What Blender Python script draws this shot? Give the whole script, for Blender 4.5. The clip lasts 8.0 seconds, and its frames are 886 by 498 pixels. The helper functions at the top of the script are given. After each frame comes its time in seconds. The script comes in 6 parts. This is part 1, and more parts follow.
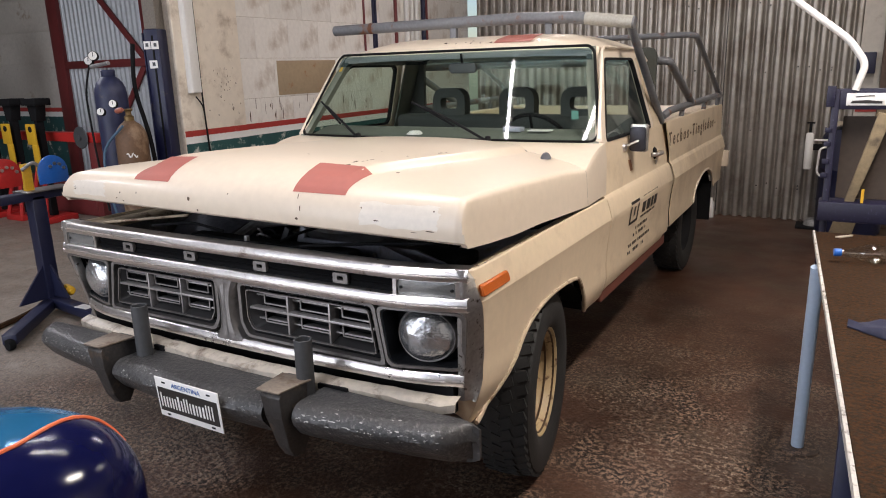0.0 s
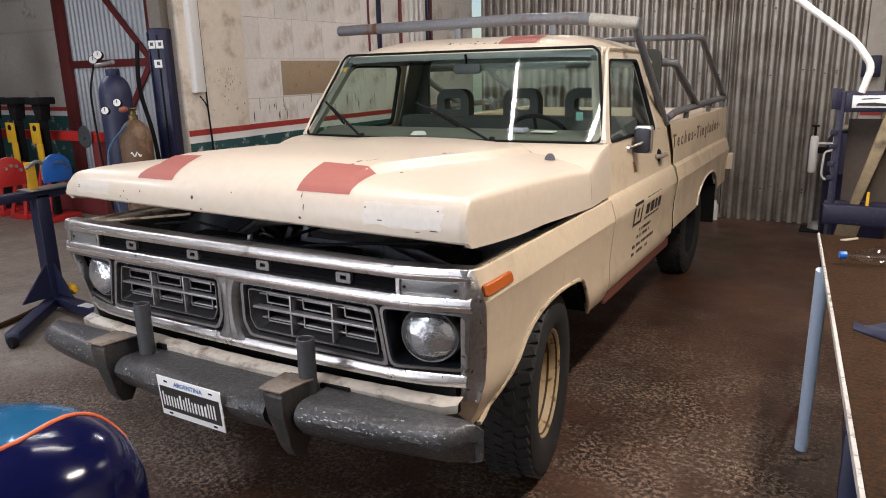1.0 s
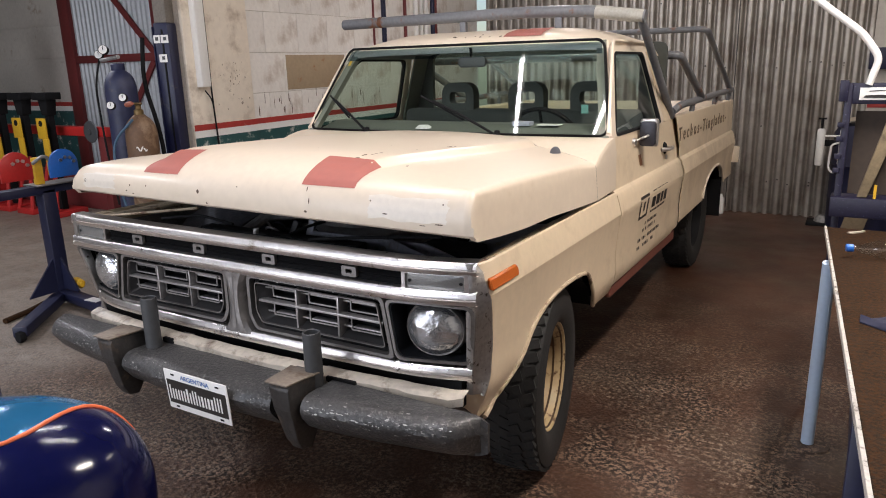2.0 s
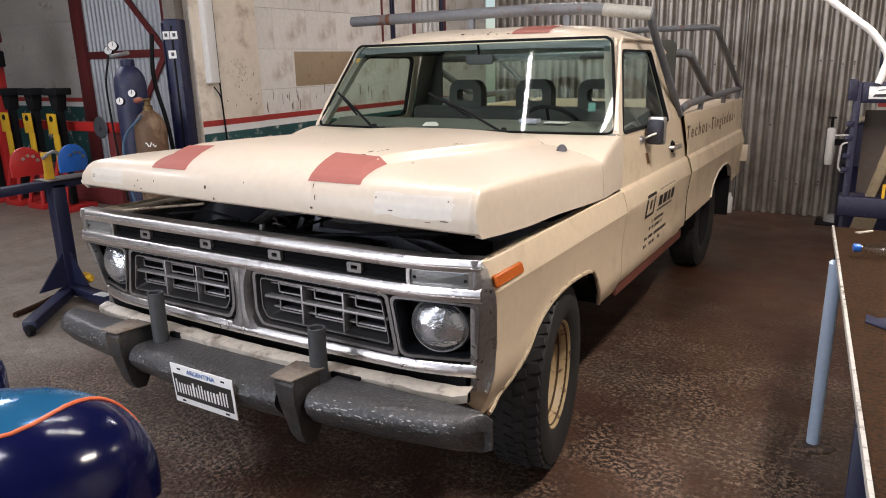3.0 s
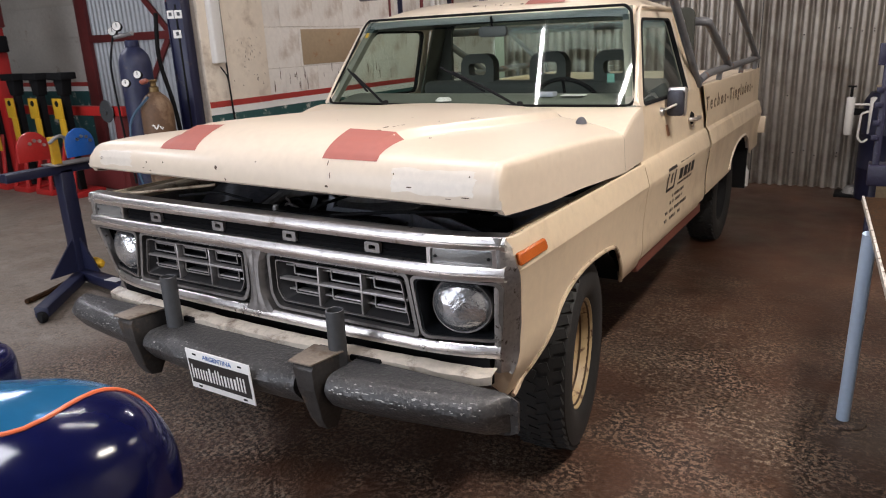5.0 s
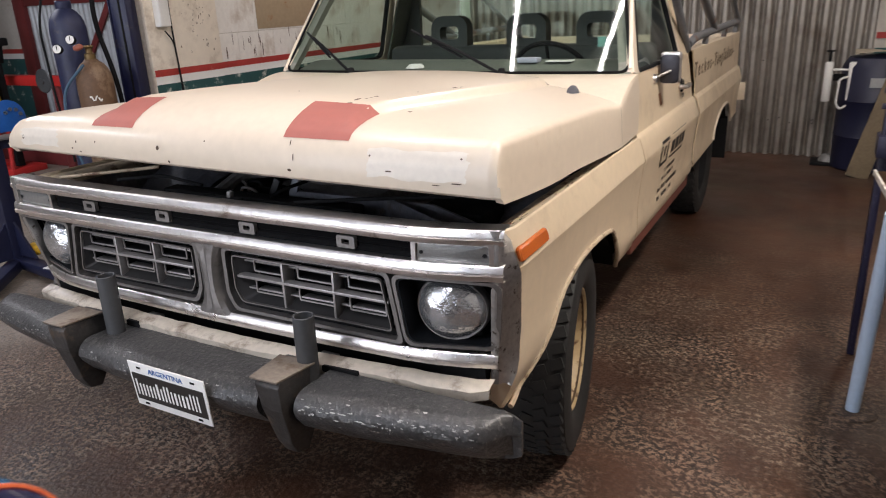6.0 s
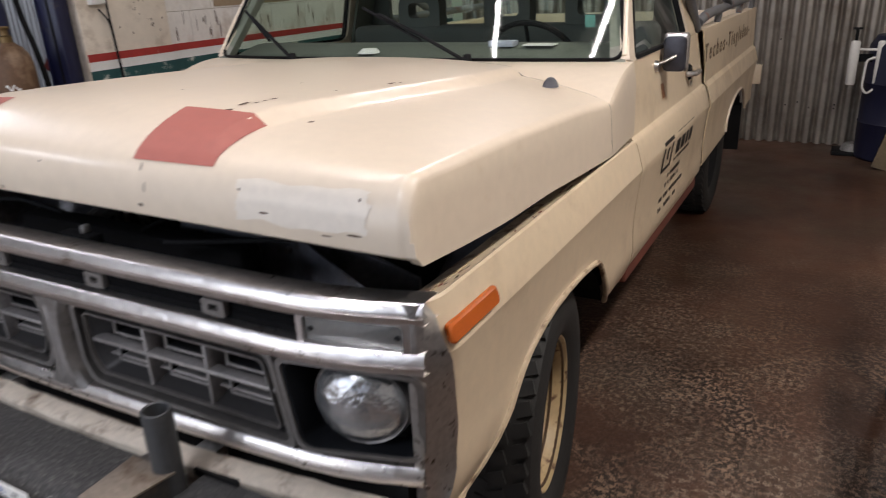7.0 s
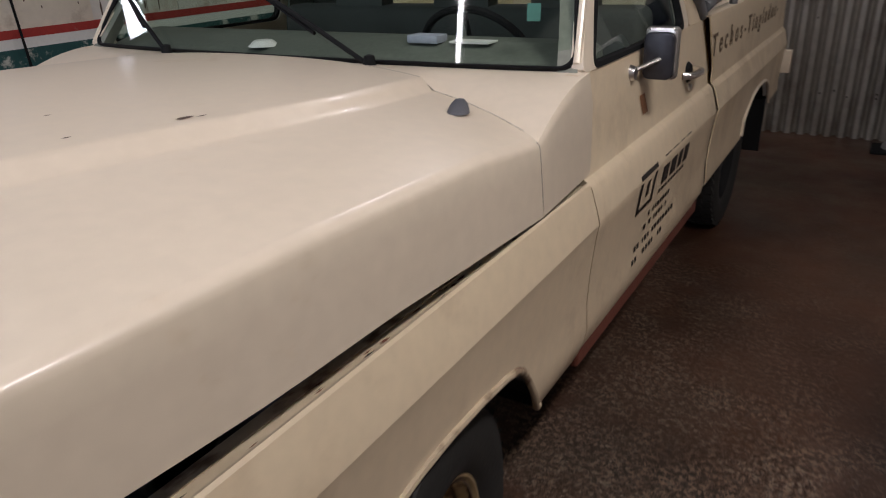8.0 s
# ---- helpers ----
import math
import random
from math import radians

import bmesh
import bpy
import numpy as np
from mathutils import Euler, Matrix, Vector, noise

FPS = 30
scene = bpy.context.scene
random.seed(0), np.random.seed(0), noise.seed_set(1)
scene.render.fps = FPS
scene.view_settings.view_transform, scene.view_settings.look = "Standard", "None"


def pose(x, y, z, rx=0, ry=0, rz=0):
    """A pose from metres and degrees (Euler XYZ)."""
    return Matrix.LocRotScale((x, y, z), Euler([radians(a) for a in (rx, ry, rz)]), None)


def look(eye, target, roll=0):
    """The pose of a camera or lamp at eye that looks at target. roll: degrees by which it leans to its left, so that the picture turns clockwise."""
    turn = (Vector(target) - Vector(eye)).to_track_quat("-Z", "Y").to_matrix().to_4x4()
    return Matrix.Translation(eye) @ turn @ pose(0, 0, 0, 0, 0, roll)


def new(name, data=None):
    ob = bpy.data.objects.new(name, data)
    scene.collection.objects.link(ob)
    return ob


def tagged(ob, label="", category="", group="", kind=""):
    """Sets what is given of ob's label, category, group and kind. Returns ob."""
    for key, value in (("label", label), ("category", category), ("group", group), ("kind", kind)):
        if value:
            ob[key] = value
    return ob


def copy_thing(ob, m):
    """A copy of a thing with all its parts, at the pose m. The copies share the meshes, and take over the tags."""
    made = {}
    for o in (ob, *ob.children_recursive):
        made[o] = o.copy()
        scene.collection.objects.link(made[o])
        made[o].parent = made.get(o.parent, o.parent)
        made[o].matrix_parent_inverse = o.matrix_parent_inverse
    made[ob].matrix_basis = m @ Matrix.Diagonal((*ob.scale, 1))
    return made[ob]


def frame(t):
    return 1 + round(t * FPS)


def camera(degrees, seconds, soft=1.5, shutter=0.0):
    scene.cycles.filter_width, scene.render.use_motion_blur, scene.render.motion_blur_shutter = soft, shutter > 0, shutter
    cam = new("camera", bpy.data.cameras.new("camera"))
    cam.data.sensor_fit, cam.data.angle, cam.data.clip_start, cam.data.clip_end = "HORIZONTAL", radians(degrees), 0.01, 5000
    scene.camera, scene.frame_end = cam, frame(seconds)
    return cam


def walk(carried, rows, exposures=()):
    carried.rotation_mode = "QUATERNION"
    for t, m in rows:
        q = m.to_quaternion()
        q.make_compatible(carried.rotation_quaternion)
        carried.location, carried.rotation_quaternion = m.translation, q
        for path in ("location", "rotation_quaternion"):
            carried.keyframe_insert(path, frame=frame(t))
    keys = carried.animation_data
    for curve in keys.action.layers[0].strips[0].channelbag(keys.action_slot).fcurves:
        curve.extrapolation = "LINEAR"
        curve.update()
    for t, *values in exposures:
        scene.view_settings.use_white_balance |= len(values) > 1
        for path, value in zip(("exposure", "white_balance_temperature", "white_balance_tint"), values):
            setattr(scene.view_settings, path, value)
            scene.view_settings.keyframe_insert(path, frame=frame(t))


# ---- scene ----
cam = camera(64.2, 8.0, soft=1.0, shutter=0.4)
PATH = [
    (0, (1.946, -1.763, 1.679), (0.982, -0.083, 1.18), -1.7),
    (0.5, (1.945, -1.759, 1.678), (0.976, -0.075, 1.202), -1.3),
    (1, (1.941, -1.76, 1.672), (0.97, -0.083, 1.178), -1.4),
    (1.5, (1.938, -1.761, 1.67), (0.965, -0.088, 1.165), -1.6),
    (3, (1.952, -1.762, 1.669), (0.951, -0.108, 1.153), -1.4),
    (3.5, (1.954, -1.761, 1.673), (0.971, -0.1, 1.151), -1.2),
    (4, (1.954, -1.75, 1.67), (0.935, -0.118, 1.124), -2.0),
    (4.5, (1.964, -1.737, 1.666), (0.948, -0.104, 1.119), -1.9),
    (4.7, (1.946, -1.734, 1.651), (0.905, -0.116, 1.104), -2.6),
    (5.8, (1.669, -1.556, 1.634), (0.788, 0.118, 0.986), -2.2),
    (6, (1.65, -1.473, 1.62), (0.742, 0.182, 0.961), -2.6),
    (6.5, (1.603, -1.169, 1.613), (0.618, 0.417, 0.895), -1.8),
    (7, (1.55, -0.863, 1.593), (0.631, 0.763, 0.878), -2.9),
    (7.5, (1.499, -0.487, 1.594), (0.633, 1.14, 0.817), -3.2),
    (8, (1.526, -0.057, 1.602), (0.557, 1.5, 0.803), -2.5),
]
walk(cam, [(t, look(eye, target, roll)) for t, eye, target, roll in PATH], ((0, 0.0, 6400, 10), (6.0, 0.0, 6400, 10), (6.5, -0.14, 6350, 10), (7.0, -0.32, 6300, 10), (7.5, -0.62, 6200, 10), (8.0, -0.90, 6050, 10)))

# ---- world and large lights ----
world = bpy.data.worlds.new("world")
scene.world = world
world.use_nodes = True
wn = world.node_tree.nodes
sky = wn.new("ShaderNodeTexSky")
sky.sky_type, sky.sun_disc = "NISHITA", False
sky.sun_elevation, sky.sun_rotation = radians(50), radians(200)
wn["Background"].inputs["Strength"].default_value = 0.12
world.node_tree.links.new(sky.outputs[0], wn["Background"].inputs[0])
scene.view_settings.exposure = 0.0


def area_lamp(name, eye, target, sx, sy, power, colour):
    d = bpy.data.lights.new(name, "AREA")
    d.shape, d.size, d.size_y, d.energy, d.color = "RECTANGLE", sx, sy, power, colour
    ob = new(name, d)
    ob.matrix_world = look(eye, target)
    return ob


# daylight in the big open gate behind the viewer
area_lamp("gate_daylight", (-2.4, -6.9, 1.9), (-2.4, 2.0, 1.5), 6.0, 3.4, 255, (0.88, 0.90, 1.0))
# fluorescent battens under the roof: x, y, turn; beyond the first two, unseen ones added for light
BATTENS = ((-0.46, 0.25, -13), (0.52, 0.30, -20), (0.30, -2.4, 0), (2.45, 0.9, 0), (-0.4, 4.2, 0), (-5.0, 1.0, 0), (-5.0, -2.5, 0), (2.4, 4.6, 0))
BATTEN_Z = 3.55
# each tube's light: width and watts, in the order above; wide ones exceed their tube to soften shadows
TUBES = ((0.035, 19), (0.035, 19), (0.70, 84), (0.22, 116), (0.035, 34), (0.60, 76), (0.60, 60), (0.035, 19))
for (bx, by, turn), (wide, watts) in zip(BATTENS, TUBES):
    tint = (0.93, 0.925, 1.0) if by < -2 or bx < -4 else (1.0, 0.90, 0.83) if bx > 1.5 else (1.0, 0.91, 0.91)
    area_lamp("tube_light", (bx, by, BATTEN_Z - 0.075), (bx, by, 0), wide, 1.2, watts, tint).matrix_world = pose(bx, by, BATTEN_Z - 0.075, 0, 0, turn)

# ---- materials ----


def nodes_of(name):
    m = bpy.data.materials.new(name)
    m.use_nodes = True
    return m, m.node_tree.nodes, m.node_tree.links


def surface(name, colour, rough=0.5, metal=0.0, vary=0.15, scale=8.0, stain=None, stain_scale=2.5, stain_at=(0.55, 0.75), bump=0.0, bump_scale=60.0,
            coat=0.0, rough_vary=0.12, random_tint=0.0, spec=0.5):
    """A procedural surface: base colour varied at two scales, an optional stain colour, uneven gloss and fine relief."""
    m, n, l = nodes_of(name)
    p = n["Principled BSDF"]
    tc = n.new("ShaderNodeTexCoord")
    big, fine = n.new("ShaderNodeTexNoise"), n.new("ShaderNodeTexNoise")
    big.inputs["Scale"].default_value, big.inputs["Detail"].default_value = scale * 0.25, 5
    fine.inputs["Scale"].default_value, fine.inputs["Detail"].default_value = scale * 6, 6
    for q in (big, fine):
        l.new(tc.outputs["Object"], q.inputs["Vector"])
    mix = n.new("ShaderNodeMath")
    mix.operation = "MULTIPLY_ADD"
    mix.inputs[1].default_value = 0.5
    half = n.new("ShaderNodeMath")
    half.operation = "MULTIPLY"
    half.inputs[1].default_value = 0.5
    l.new(fine.outputs[0], half.inputs[0])
    l.new(big.outputs[0], mix.inputs[0])
    l.new(half.outputs[0], mix.inputs[2])
    ramp = n.new("ShaderNodeValToRGB")
    ramp.color_ramp.elements[0].position, ramp.color_ramp.elements[1].position = 0.3, 0.7
    lo = [max(0, c * (1 - vary)) for c in colour]
    hi = [min(1, c * (1 + vary)) for c in colour]
    ramp.color_ramp.elements[0].color, ramp.color_ramp.elements[1].color = (*lo, 1), (*hi, 1)
    l.new(mix.outputs[0], ramp.inputs[0])
    out = ramp.outputs[0]
    if stain:
        st = n.new("ShaderNodeTexNoise")
        st.inputs["Scale"].default_value, st.inputs["Detail"].default_value, st.inputs["Roughness"].default_value = stain_scale, 8, 0.68
        l.new(tc.outputs["Object"], st.inputs["Vector"])
        sr = n.new("ShaderNodeValToRGB")
        sr.color_ramp.elements[0].position, sr.color_ramp.elements[1].position = stain_at
        l.new(st.outputs[0], sr.inputs[0])
        mx = n.new("ShaderNodeMix")
        mx.data_type = "RGBA"
        l.new(sr.outputs[0], mx.inputs[0])
        l.new(out, mx.inputs[6])
        mx.inputs[7].default_value = (*stain, 1)
        out = mx.outputs[2]
    if random_tint:
        oi = n.new("ShaderNodeObjectInfo")
        hs = n.new("ShaderNodeHueSaturation")
        mr = n.new("ShaderNodeMapRange")
        mr.inputs["To Min"].default_value, mr.inputs["To Max"].default_value = 1 - random_tint, 1 + random_tint
        l.new(oi.outputs["Random"], mr.inputs["Value"])
        l.new(mr.outputs[0], hs.inputs["Value"])
        l.new(out, hs.inputs["Color"])
        out = hs.outputs[0]
    l.new(out, p.inputs["Base Color"])
    rr = n.new("ShaderNodeMapRange")
    rr.inputs["To Min"].default_value, rr.inputs["To Max"].default_value = max(0.02, rough - rough_vary), min(1, rough + rough_vary)
    l.new(mix.outputs[0], rr.inputs["Value"])
    l.new(rr.outputs[0], p.inputs["Roughness"])
    p.inputs["Metallic"].default_value = metal
    p.inputs["Coat Weight"].default_value = coat
    p.inputs["Specular IOR Level"].default_value = spec
    p.inputs["Coat Roughness"].default_value = 0.12
    if bump:
        bn, b = n.new("ShaderNodeTexNoise"), n.new("ShaderNodeBump")
        bn.inputs["Scale"].default_value, bn.inputs["Detail"].default_value = bump_scale, 6
        l.new(tc.outputs["Object"], bn.inputs["Vector"])
        b.inputs["Strength"].default_value, b.inputs["Distance"].default_value = 1.0, bump
        l.new(bn.outputs[0], b.inputs["Height"])
        l.new(b.outputs[0], p.inputs["Normal"])
    return m


def glass_mat(name, tint, gloss=1.5):
    m, n, l = nodes_of(name)
    n.remove(n["Principled BSDF"])
    tr, gl, mx, fr = n.new("ShaderNodeBsdfTransparent"), n.new("ShaderNodeBsdfGlossy"), n.new("ShaderNodeMixShader"), n.new("ShaderNodeFresnel")
    tr.inputs[0].default_value = (*tint, 1)
    gl.inputs["Roughness"].default_value = 0.03
    if gloss is None:
        mx.inputs[0].default_value = 0.14
    else:
        fr.inputs["IOR"].default_value = gloss
        l.new(fr.outputs[0], mx.inputs[0])
    l.new(tr.outputs[0], mx.inputs[1])
    l.new(gl.outputs[0], mx.inputs[2])
    l.new(mx.outputs[0], n["Material Output"].inputs[0])
    return m


def glow_mat(name, colour, strength):
    m, n, l = nodes_of(name)
    p = n["Principled BSDF"]
    p.inputs["Emission Color"].default_value = (*colour, 1)
    p.inputs["Emission Strength"].default_value = strength
    return m


CREAM = surface("cream_paint", (0.70, 0.60, 0.475), 0.36, vary=0.06, scale=5, stain=(0.52, 0.38, 0.22), stain_scale=3.5, stain_at=(0.62, 0.9), coat=0.25, bump=0.0006, bump_scale=9)
CREAM_SIDE = surface("cream_paint_dirty", (0.71, 0.580, 0.410), 0.38, vary=0.08, scale=5, stain=(0.36, 0.25, 0.15), stain_scale=2.6, stain_at=(0.50, 0.86), coat=0.2, bump=0.0008, bump_scale=7)
CREAM_IN = surface("cream_inner", (0.50, 0.40, 0.28), 0.6, vary=0.15, scale=9, stain=(0.13, 0.07, 0.04), stain_scale=11, stain_at=(0.52, 0.62), bump=0.001)
PRIMER = surface("red_primer", (0.36, 0.115, 0.09), 0.55, vary=0.1, scale=7)
FILLER = surface("pale_filler", (0.71, 0.645, 0.555), 0.30, vary=0.08, scale=9)
CHROME = surface("worn_chrome", (0.80, 0.76, 0.735), 0.31, metal=1.0, vary=0.12, scale=9, stain=(0.25, 0.17, 0.11), stain_scale=13, stain_at=(0.58, 0.74), bump=0.0026, bump_scale=26, rough_vary=0.16)
ALU = surface("dull_aluminium", (0.27, 0.255, 0.245), 0.42, metal=0.8, vary=0.2, scale=10, stain=(0.1, 0.08, 0.07), stain_scale=14, stain_at=(0.55, 0.75))
BAR_ALU = surface("grille_bar_metal", (0.42, 0.40, 0.39), 0.38, metal=0.7, vary=0.25, scale=14)
GREY_PLASTIC = surface("grille_grey", (0.036, 0.035, 0.036), 0.45, metal=0.3, vary=0.2, scale=10)
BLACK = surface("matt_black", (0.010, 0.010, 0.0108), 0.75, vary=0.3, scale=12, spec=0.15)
DARK_METAL = surface("dark_engine_metal", (0.22, 0.215, 0.21), 0.5, metal=0.2, vary=0.5, scale=9, stain=(0.13, 0.09, 0.06), stain_scale=6, bump=0.002, bump_scale=20)
BUMPER_PAINT = surface("worn_grey_bumper_paint", (0.055, 0.054, 0.054), 0.36, metal=0.25, vary=0.55, scale=14, stain=(0.15, 0.145, 0.135), stain_scale=75, stain_at=(0.54, 0.68), bump=0.0035, bump_scale=75)
STEEL_TUBE = surface("blue_grey_tube_paint", (0.145, 0.15, 0.16), 0.42, vary=0.25, scale=9, stain=(0.15, 0.06, 0.025), stain_scale=8, stain_at=(0.57, 0.66), bump=0.001, bump_scale=30)
POST_GREY = surface("dark_grey_tube", (0.055, 0.057, 0.06), 0.5, vary=0.2, scale=12, bump=0.0006)
RUBBER = surface("tyre_rubber", (0.015, 0.0143, 0.0135), 0.75, vary=0.35, scale=10, stain=(0.03, 0.026, 0.022), stain_scale=12, bump=0.001, bump_scale=90)
RIM = surface("cream_rim_paint", (0.46, 0.34, 0.18), 0.5, vary=0.12, scale=9, stain=(0.12, 0.06, 0.03), stain_scale=16, stain_at=(0.54, 0.62))
AMBER = surface("amber_lens", (0.46, 0.10, 0.012), 0.22, vary=0.12, scale=30)
CLEAR_LENS = surface("dull_clear_lens", (0.26, 0.26, 0.25), 0.2, metal=0.45, vary=0.15, scale=20, bump=0.001, bump_scale=120)
LENS = surface("headlight_glass", (0.62, 0.63, 0.64), 0.10, metal=0.85, vary=0.25, scale=30, bump=0.006, bump_scale=34)
GLASS = glass_mat("window_glass", (0.78, 0.87, 0.80), 1.55)
WHITE = surface("white_paint", (0.78, 0.77, 0.74), 0.45, vary=0.06, scale=9, stain=(0.3, 0.25, 0.2), stain_scale=5, stain_at=(0.66, 0.85))
BLACK_INK = surface("black_lettering", (0.02, 0.017, 0.015), 0.5, vary=0.3, scale=30)
SILL_RED = surface("rusty_sill_paint", (0.15, 0.042, 0.026), 0.7, vary=0.3, scale=14, bump=0.001)
SEAT = surface("grey_seat_cloth", (0.085, 0.092, 0.085), 0.85, vary=0.2, scale=16)
FLOOR, n, l = nodes_of("stained_concrete_floor")
p = n["Principled BSDF"]
tc = n.new("ShaderNodeTexCoord")


def noise_ramp(scale, detail, rough, a, b, lo, hi, dist=0.0):
    t, r = n.new("ShaderNodeTexNoise"), n.new("ShaderNodeValToRGB")
    t.inputs["Scale"].default_value, t.inputs["Detail"].default_value, t.inputs["Roughness"].default_value, t.inputs["Distortion"].default_value = scale, detail, rough, dist
    l.new(tc.outputs["Object"], t.inputs["Vector"])
    r.color_ramp.elements[0].position, r.color_ramp.elements[1].position = a, b
    r.color_ramp.elements[0].color, r.color_ramp.elements[1].color = (*lo, 1), (*hi, 1)
    l.new(t.outputs[0], r.inputs[0])
    return r.outputs[0]


def blend(fac, a, b):
    mx = n.new("ShaderNodeMix")
    mx.data_type = "RGBA"
    l.new(fac, mx.inputs[0])
    l.new(a, mx.inputs[6])
    l.new(b, mx.inputs[7])
    return mx.outputs[2]


red_tone = noise_ramp(0.9, 6, 0.6, 0.32, 0.68, (0.028, 0.0118, 0.0072), (0.098, 0.041, 0.021), 0.4)
grey_tone = noise_ramp(2.3, 7, 0.7, 0.32, 0.68, (0.026, 0.0175, 0.0115), (0.088, 0.060, 0.039), 0.3)
ground_tone = blend(noise_ramp(0.55, 4, 0.6, 0.45, 0.62, (0,) * 3, (0.85,) * 3, 0.5), red_tone, grey_tone)
grit = noise_ramp(46, 6, 0.82, 0.50, 0.545, (0.008, 0.0044, 0.0029), (0.30, 0.20, 0.135))
worn_y, worn_add, worn = n.new("ShaderNodeSeparateXYZ"), n.new("ShaderNodeMath"), n.new("ShaderNodeMapRange")
l.new(tc.outputs["Object"], worn_y.inputs[0])
worn_add.operation = "MULTIPLY_ADD"
l.new(noise_ramp(1.1, 5, 0.65, 0.3, 0.7, (0,) * 3, (1,) * 3), worn_add.inputs[0])
worn_add.inputs[1].default_value = 2.2
l.new(worn_y.outputs[1], worn_add.inputs[2])
worn.inputs["From Min"].default_value, worn.inputs["From Max"].default_value = 5.2, 2.0
worn.inputs["To Min"].default_value, worn.inputs["To Max"].default_value = 0.12, 1.0
l.new(worn_add.outputs[0], worn.inputs["Value"])
pebble = blend(noise_ramp(2.6, 7, 0.72, 0.42, 0.62, (0.10,) * 3, (0.95,) * 3, 0.6), ground_tone, grit)
body = blend(worn.outputs[0], ground_tone, pebble)
scuff_area = noise_ramp(1.4, 7, 0.7, 0.47, 0.60, (0,) * 3, (1,) * 3, 0.3)
scuff = noise_ramp(40, 6, 0.82, 0.53, 0.56, (0,) * 3, (0.95,) * 3)
sm = n.new("ShaderNodeMix")
sm.data_type, sm.blend_type = "RGBA", "MULTIPLY"
sm.inputs[0].default_value = 1.0
sc = n.new("ShaderNodeMix")
sc.data_type, sc.blend_type = "RGBA", "MULTIPLY"
sc.inputs[0].default_value = 1.0
l.new(scuff_area, sc.inputs[6])
l.new(worn.outputs[0], sc.inputs[7])
l.new(sc.outputs[2], sm.inputs[6])
l.new(scuff, sm.inputs[7])
pale = noise_ramp(90, 3, 0.6, 0.3, 0.7, (0.14, 0.10, 0.070), (0.40, 0.32, 0.24))
# paler towards the next bay: the gate's light on the floor, put into its colour
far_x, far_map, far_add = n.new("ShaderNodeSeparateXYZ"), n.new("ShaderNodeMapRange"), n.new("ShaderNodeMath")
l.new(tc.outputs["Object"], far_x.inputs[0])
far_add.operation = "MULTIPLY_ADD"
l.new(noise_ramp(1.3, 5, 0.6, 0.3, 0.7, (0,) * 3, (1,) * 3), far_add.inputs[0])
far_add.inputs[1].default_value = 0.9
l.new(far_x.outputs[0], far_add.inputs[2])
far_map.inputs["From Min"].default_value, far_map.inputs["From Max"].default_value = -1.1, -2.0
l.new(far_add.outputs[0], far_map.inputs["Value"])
gate_lit = blend(noise_ramp(14, 6, 0.7, 0.4, 0.7, (0,) * 3, (0.6,) * 3), noise_ramp(1.5, 5, 0.6, 0.3, 0.7, (0.19, 0.160, 0.130), (0.30, 0.255, 0.21)), grit)
l.new(blend(far_map.outputs[0], blend(sm.outputs[2], body, pale), gate_lit), p.inputs["Base Color"])
l.new(noise_ramp(1.7, 5, 0.6, 0.3, 0.7, (0.30,) * 3, (0.68,) * 3), p.inputs["Roughness"])
fb_n, fb_b = n.new("ShaderNodeTexNoise"), n.new("ShaderNodeBump")
fb_n.inputs["Scale"].default_value, fb_n.inputs["Detail"].default_value = 55, 6
l.new(tc.outputs["Object"], fb_n.inputs["Vector"])
fb_b.inputs["Distance"].default_value = 0.005
l.new(worn.outputs[0], fb_b.inputs["Strength"])
l.new(fb_n.outputs[0], fb_b.inputs["Height"])
l.new(fb_b.outputs[0], p.inputs["Normal"])
ZINC = surface("galvanised_sheet", (0.43, 0.40, 0.36), 0.44, metal=0.7, vary=0.18, scale=3, stain=(0.13, 0.09, 0.06), stain_scale=1.8, stain_at=(0.46, 0.78))
BLOCK_WALL = surface("whitewashed_block", (0.50, 0.465, 0.415), 0.8, vary=0.12, scale=4, stain=(0.25, 0.17, 0.11), stain_scale=4.5, stain_at=(0.6, 0.78), bump=0.004, bump_scale=25)
ROOF_SHEET = surface("roof_sheet", (0.17, 0.165, 0.155), 0.6, vary=0.2, scale=2)
STRIPE_RED = surface("red_stripe_paint", (0.36, 0.035, 0.028), 0.6, vary=0.2, scale=10, stain=(0.5, 0.4, 0.3), stain_scale=9, stain_at=(0.66, 0.74))
STRIPE_GREEN = surface("green_stripe_paint", (0.018, 0.075, 0.075), 0.6, vary=0.25, scale=10, stain=(0.5, 0.5, 0.45), stain_scale=5, stain_at=(0.58, 0.64))
RED_FRAME = surface("dark_red_steel", (0.14, 0.022, 0.022), 0.5, vary=0.25, scale=9)
BLUE = surface("deep_blue_paint", (0.008, 0.010, 0.042), 0.4, vary=0.25, scale=9, stain=(0.06, 0.05, 0.05), stain_scale=11, stain_at=(0.6, 0.72))
BENCH_TOP = surface("rusty_bench_steel", (0.026, 0.017, 0.011), 0.75, metal=0.0, vary=0.75, scale=45, stain=(0.066, 0.028, 0.010), stain_scale=85, stain_at=(0.44, 0.66), bump=0.004, bump_scale=90, spec=0.06)
PALE_BLUE = surface("pale_blue_paint", (0.42, 0.52, 0.66), 0.45, vary=0.08, scale=9)

# ---- mesh helpers ----


def mesh_of(name, bm, smooth=35):
    bmesh.ops.recalc_face_normals(bm, faces=bm.faces[:])
    me = bpy.data.meshes.new(name)
    bm.to_mesh(me)
    bm.free()
    if smooth:
        me.polygons.foreach_set("use_smooth", [True] * len(me.polygons))
        me.set_sharp_from_angle(angle=radians(smooth))
    return me


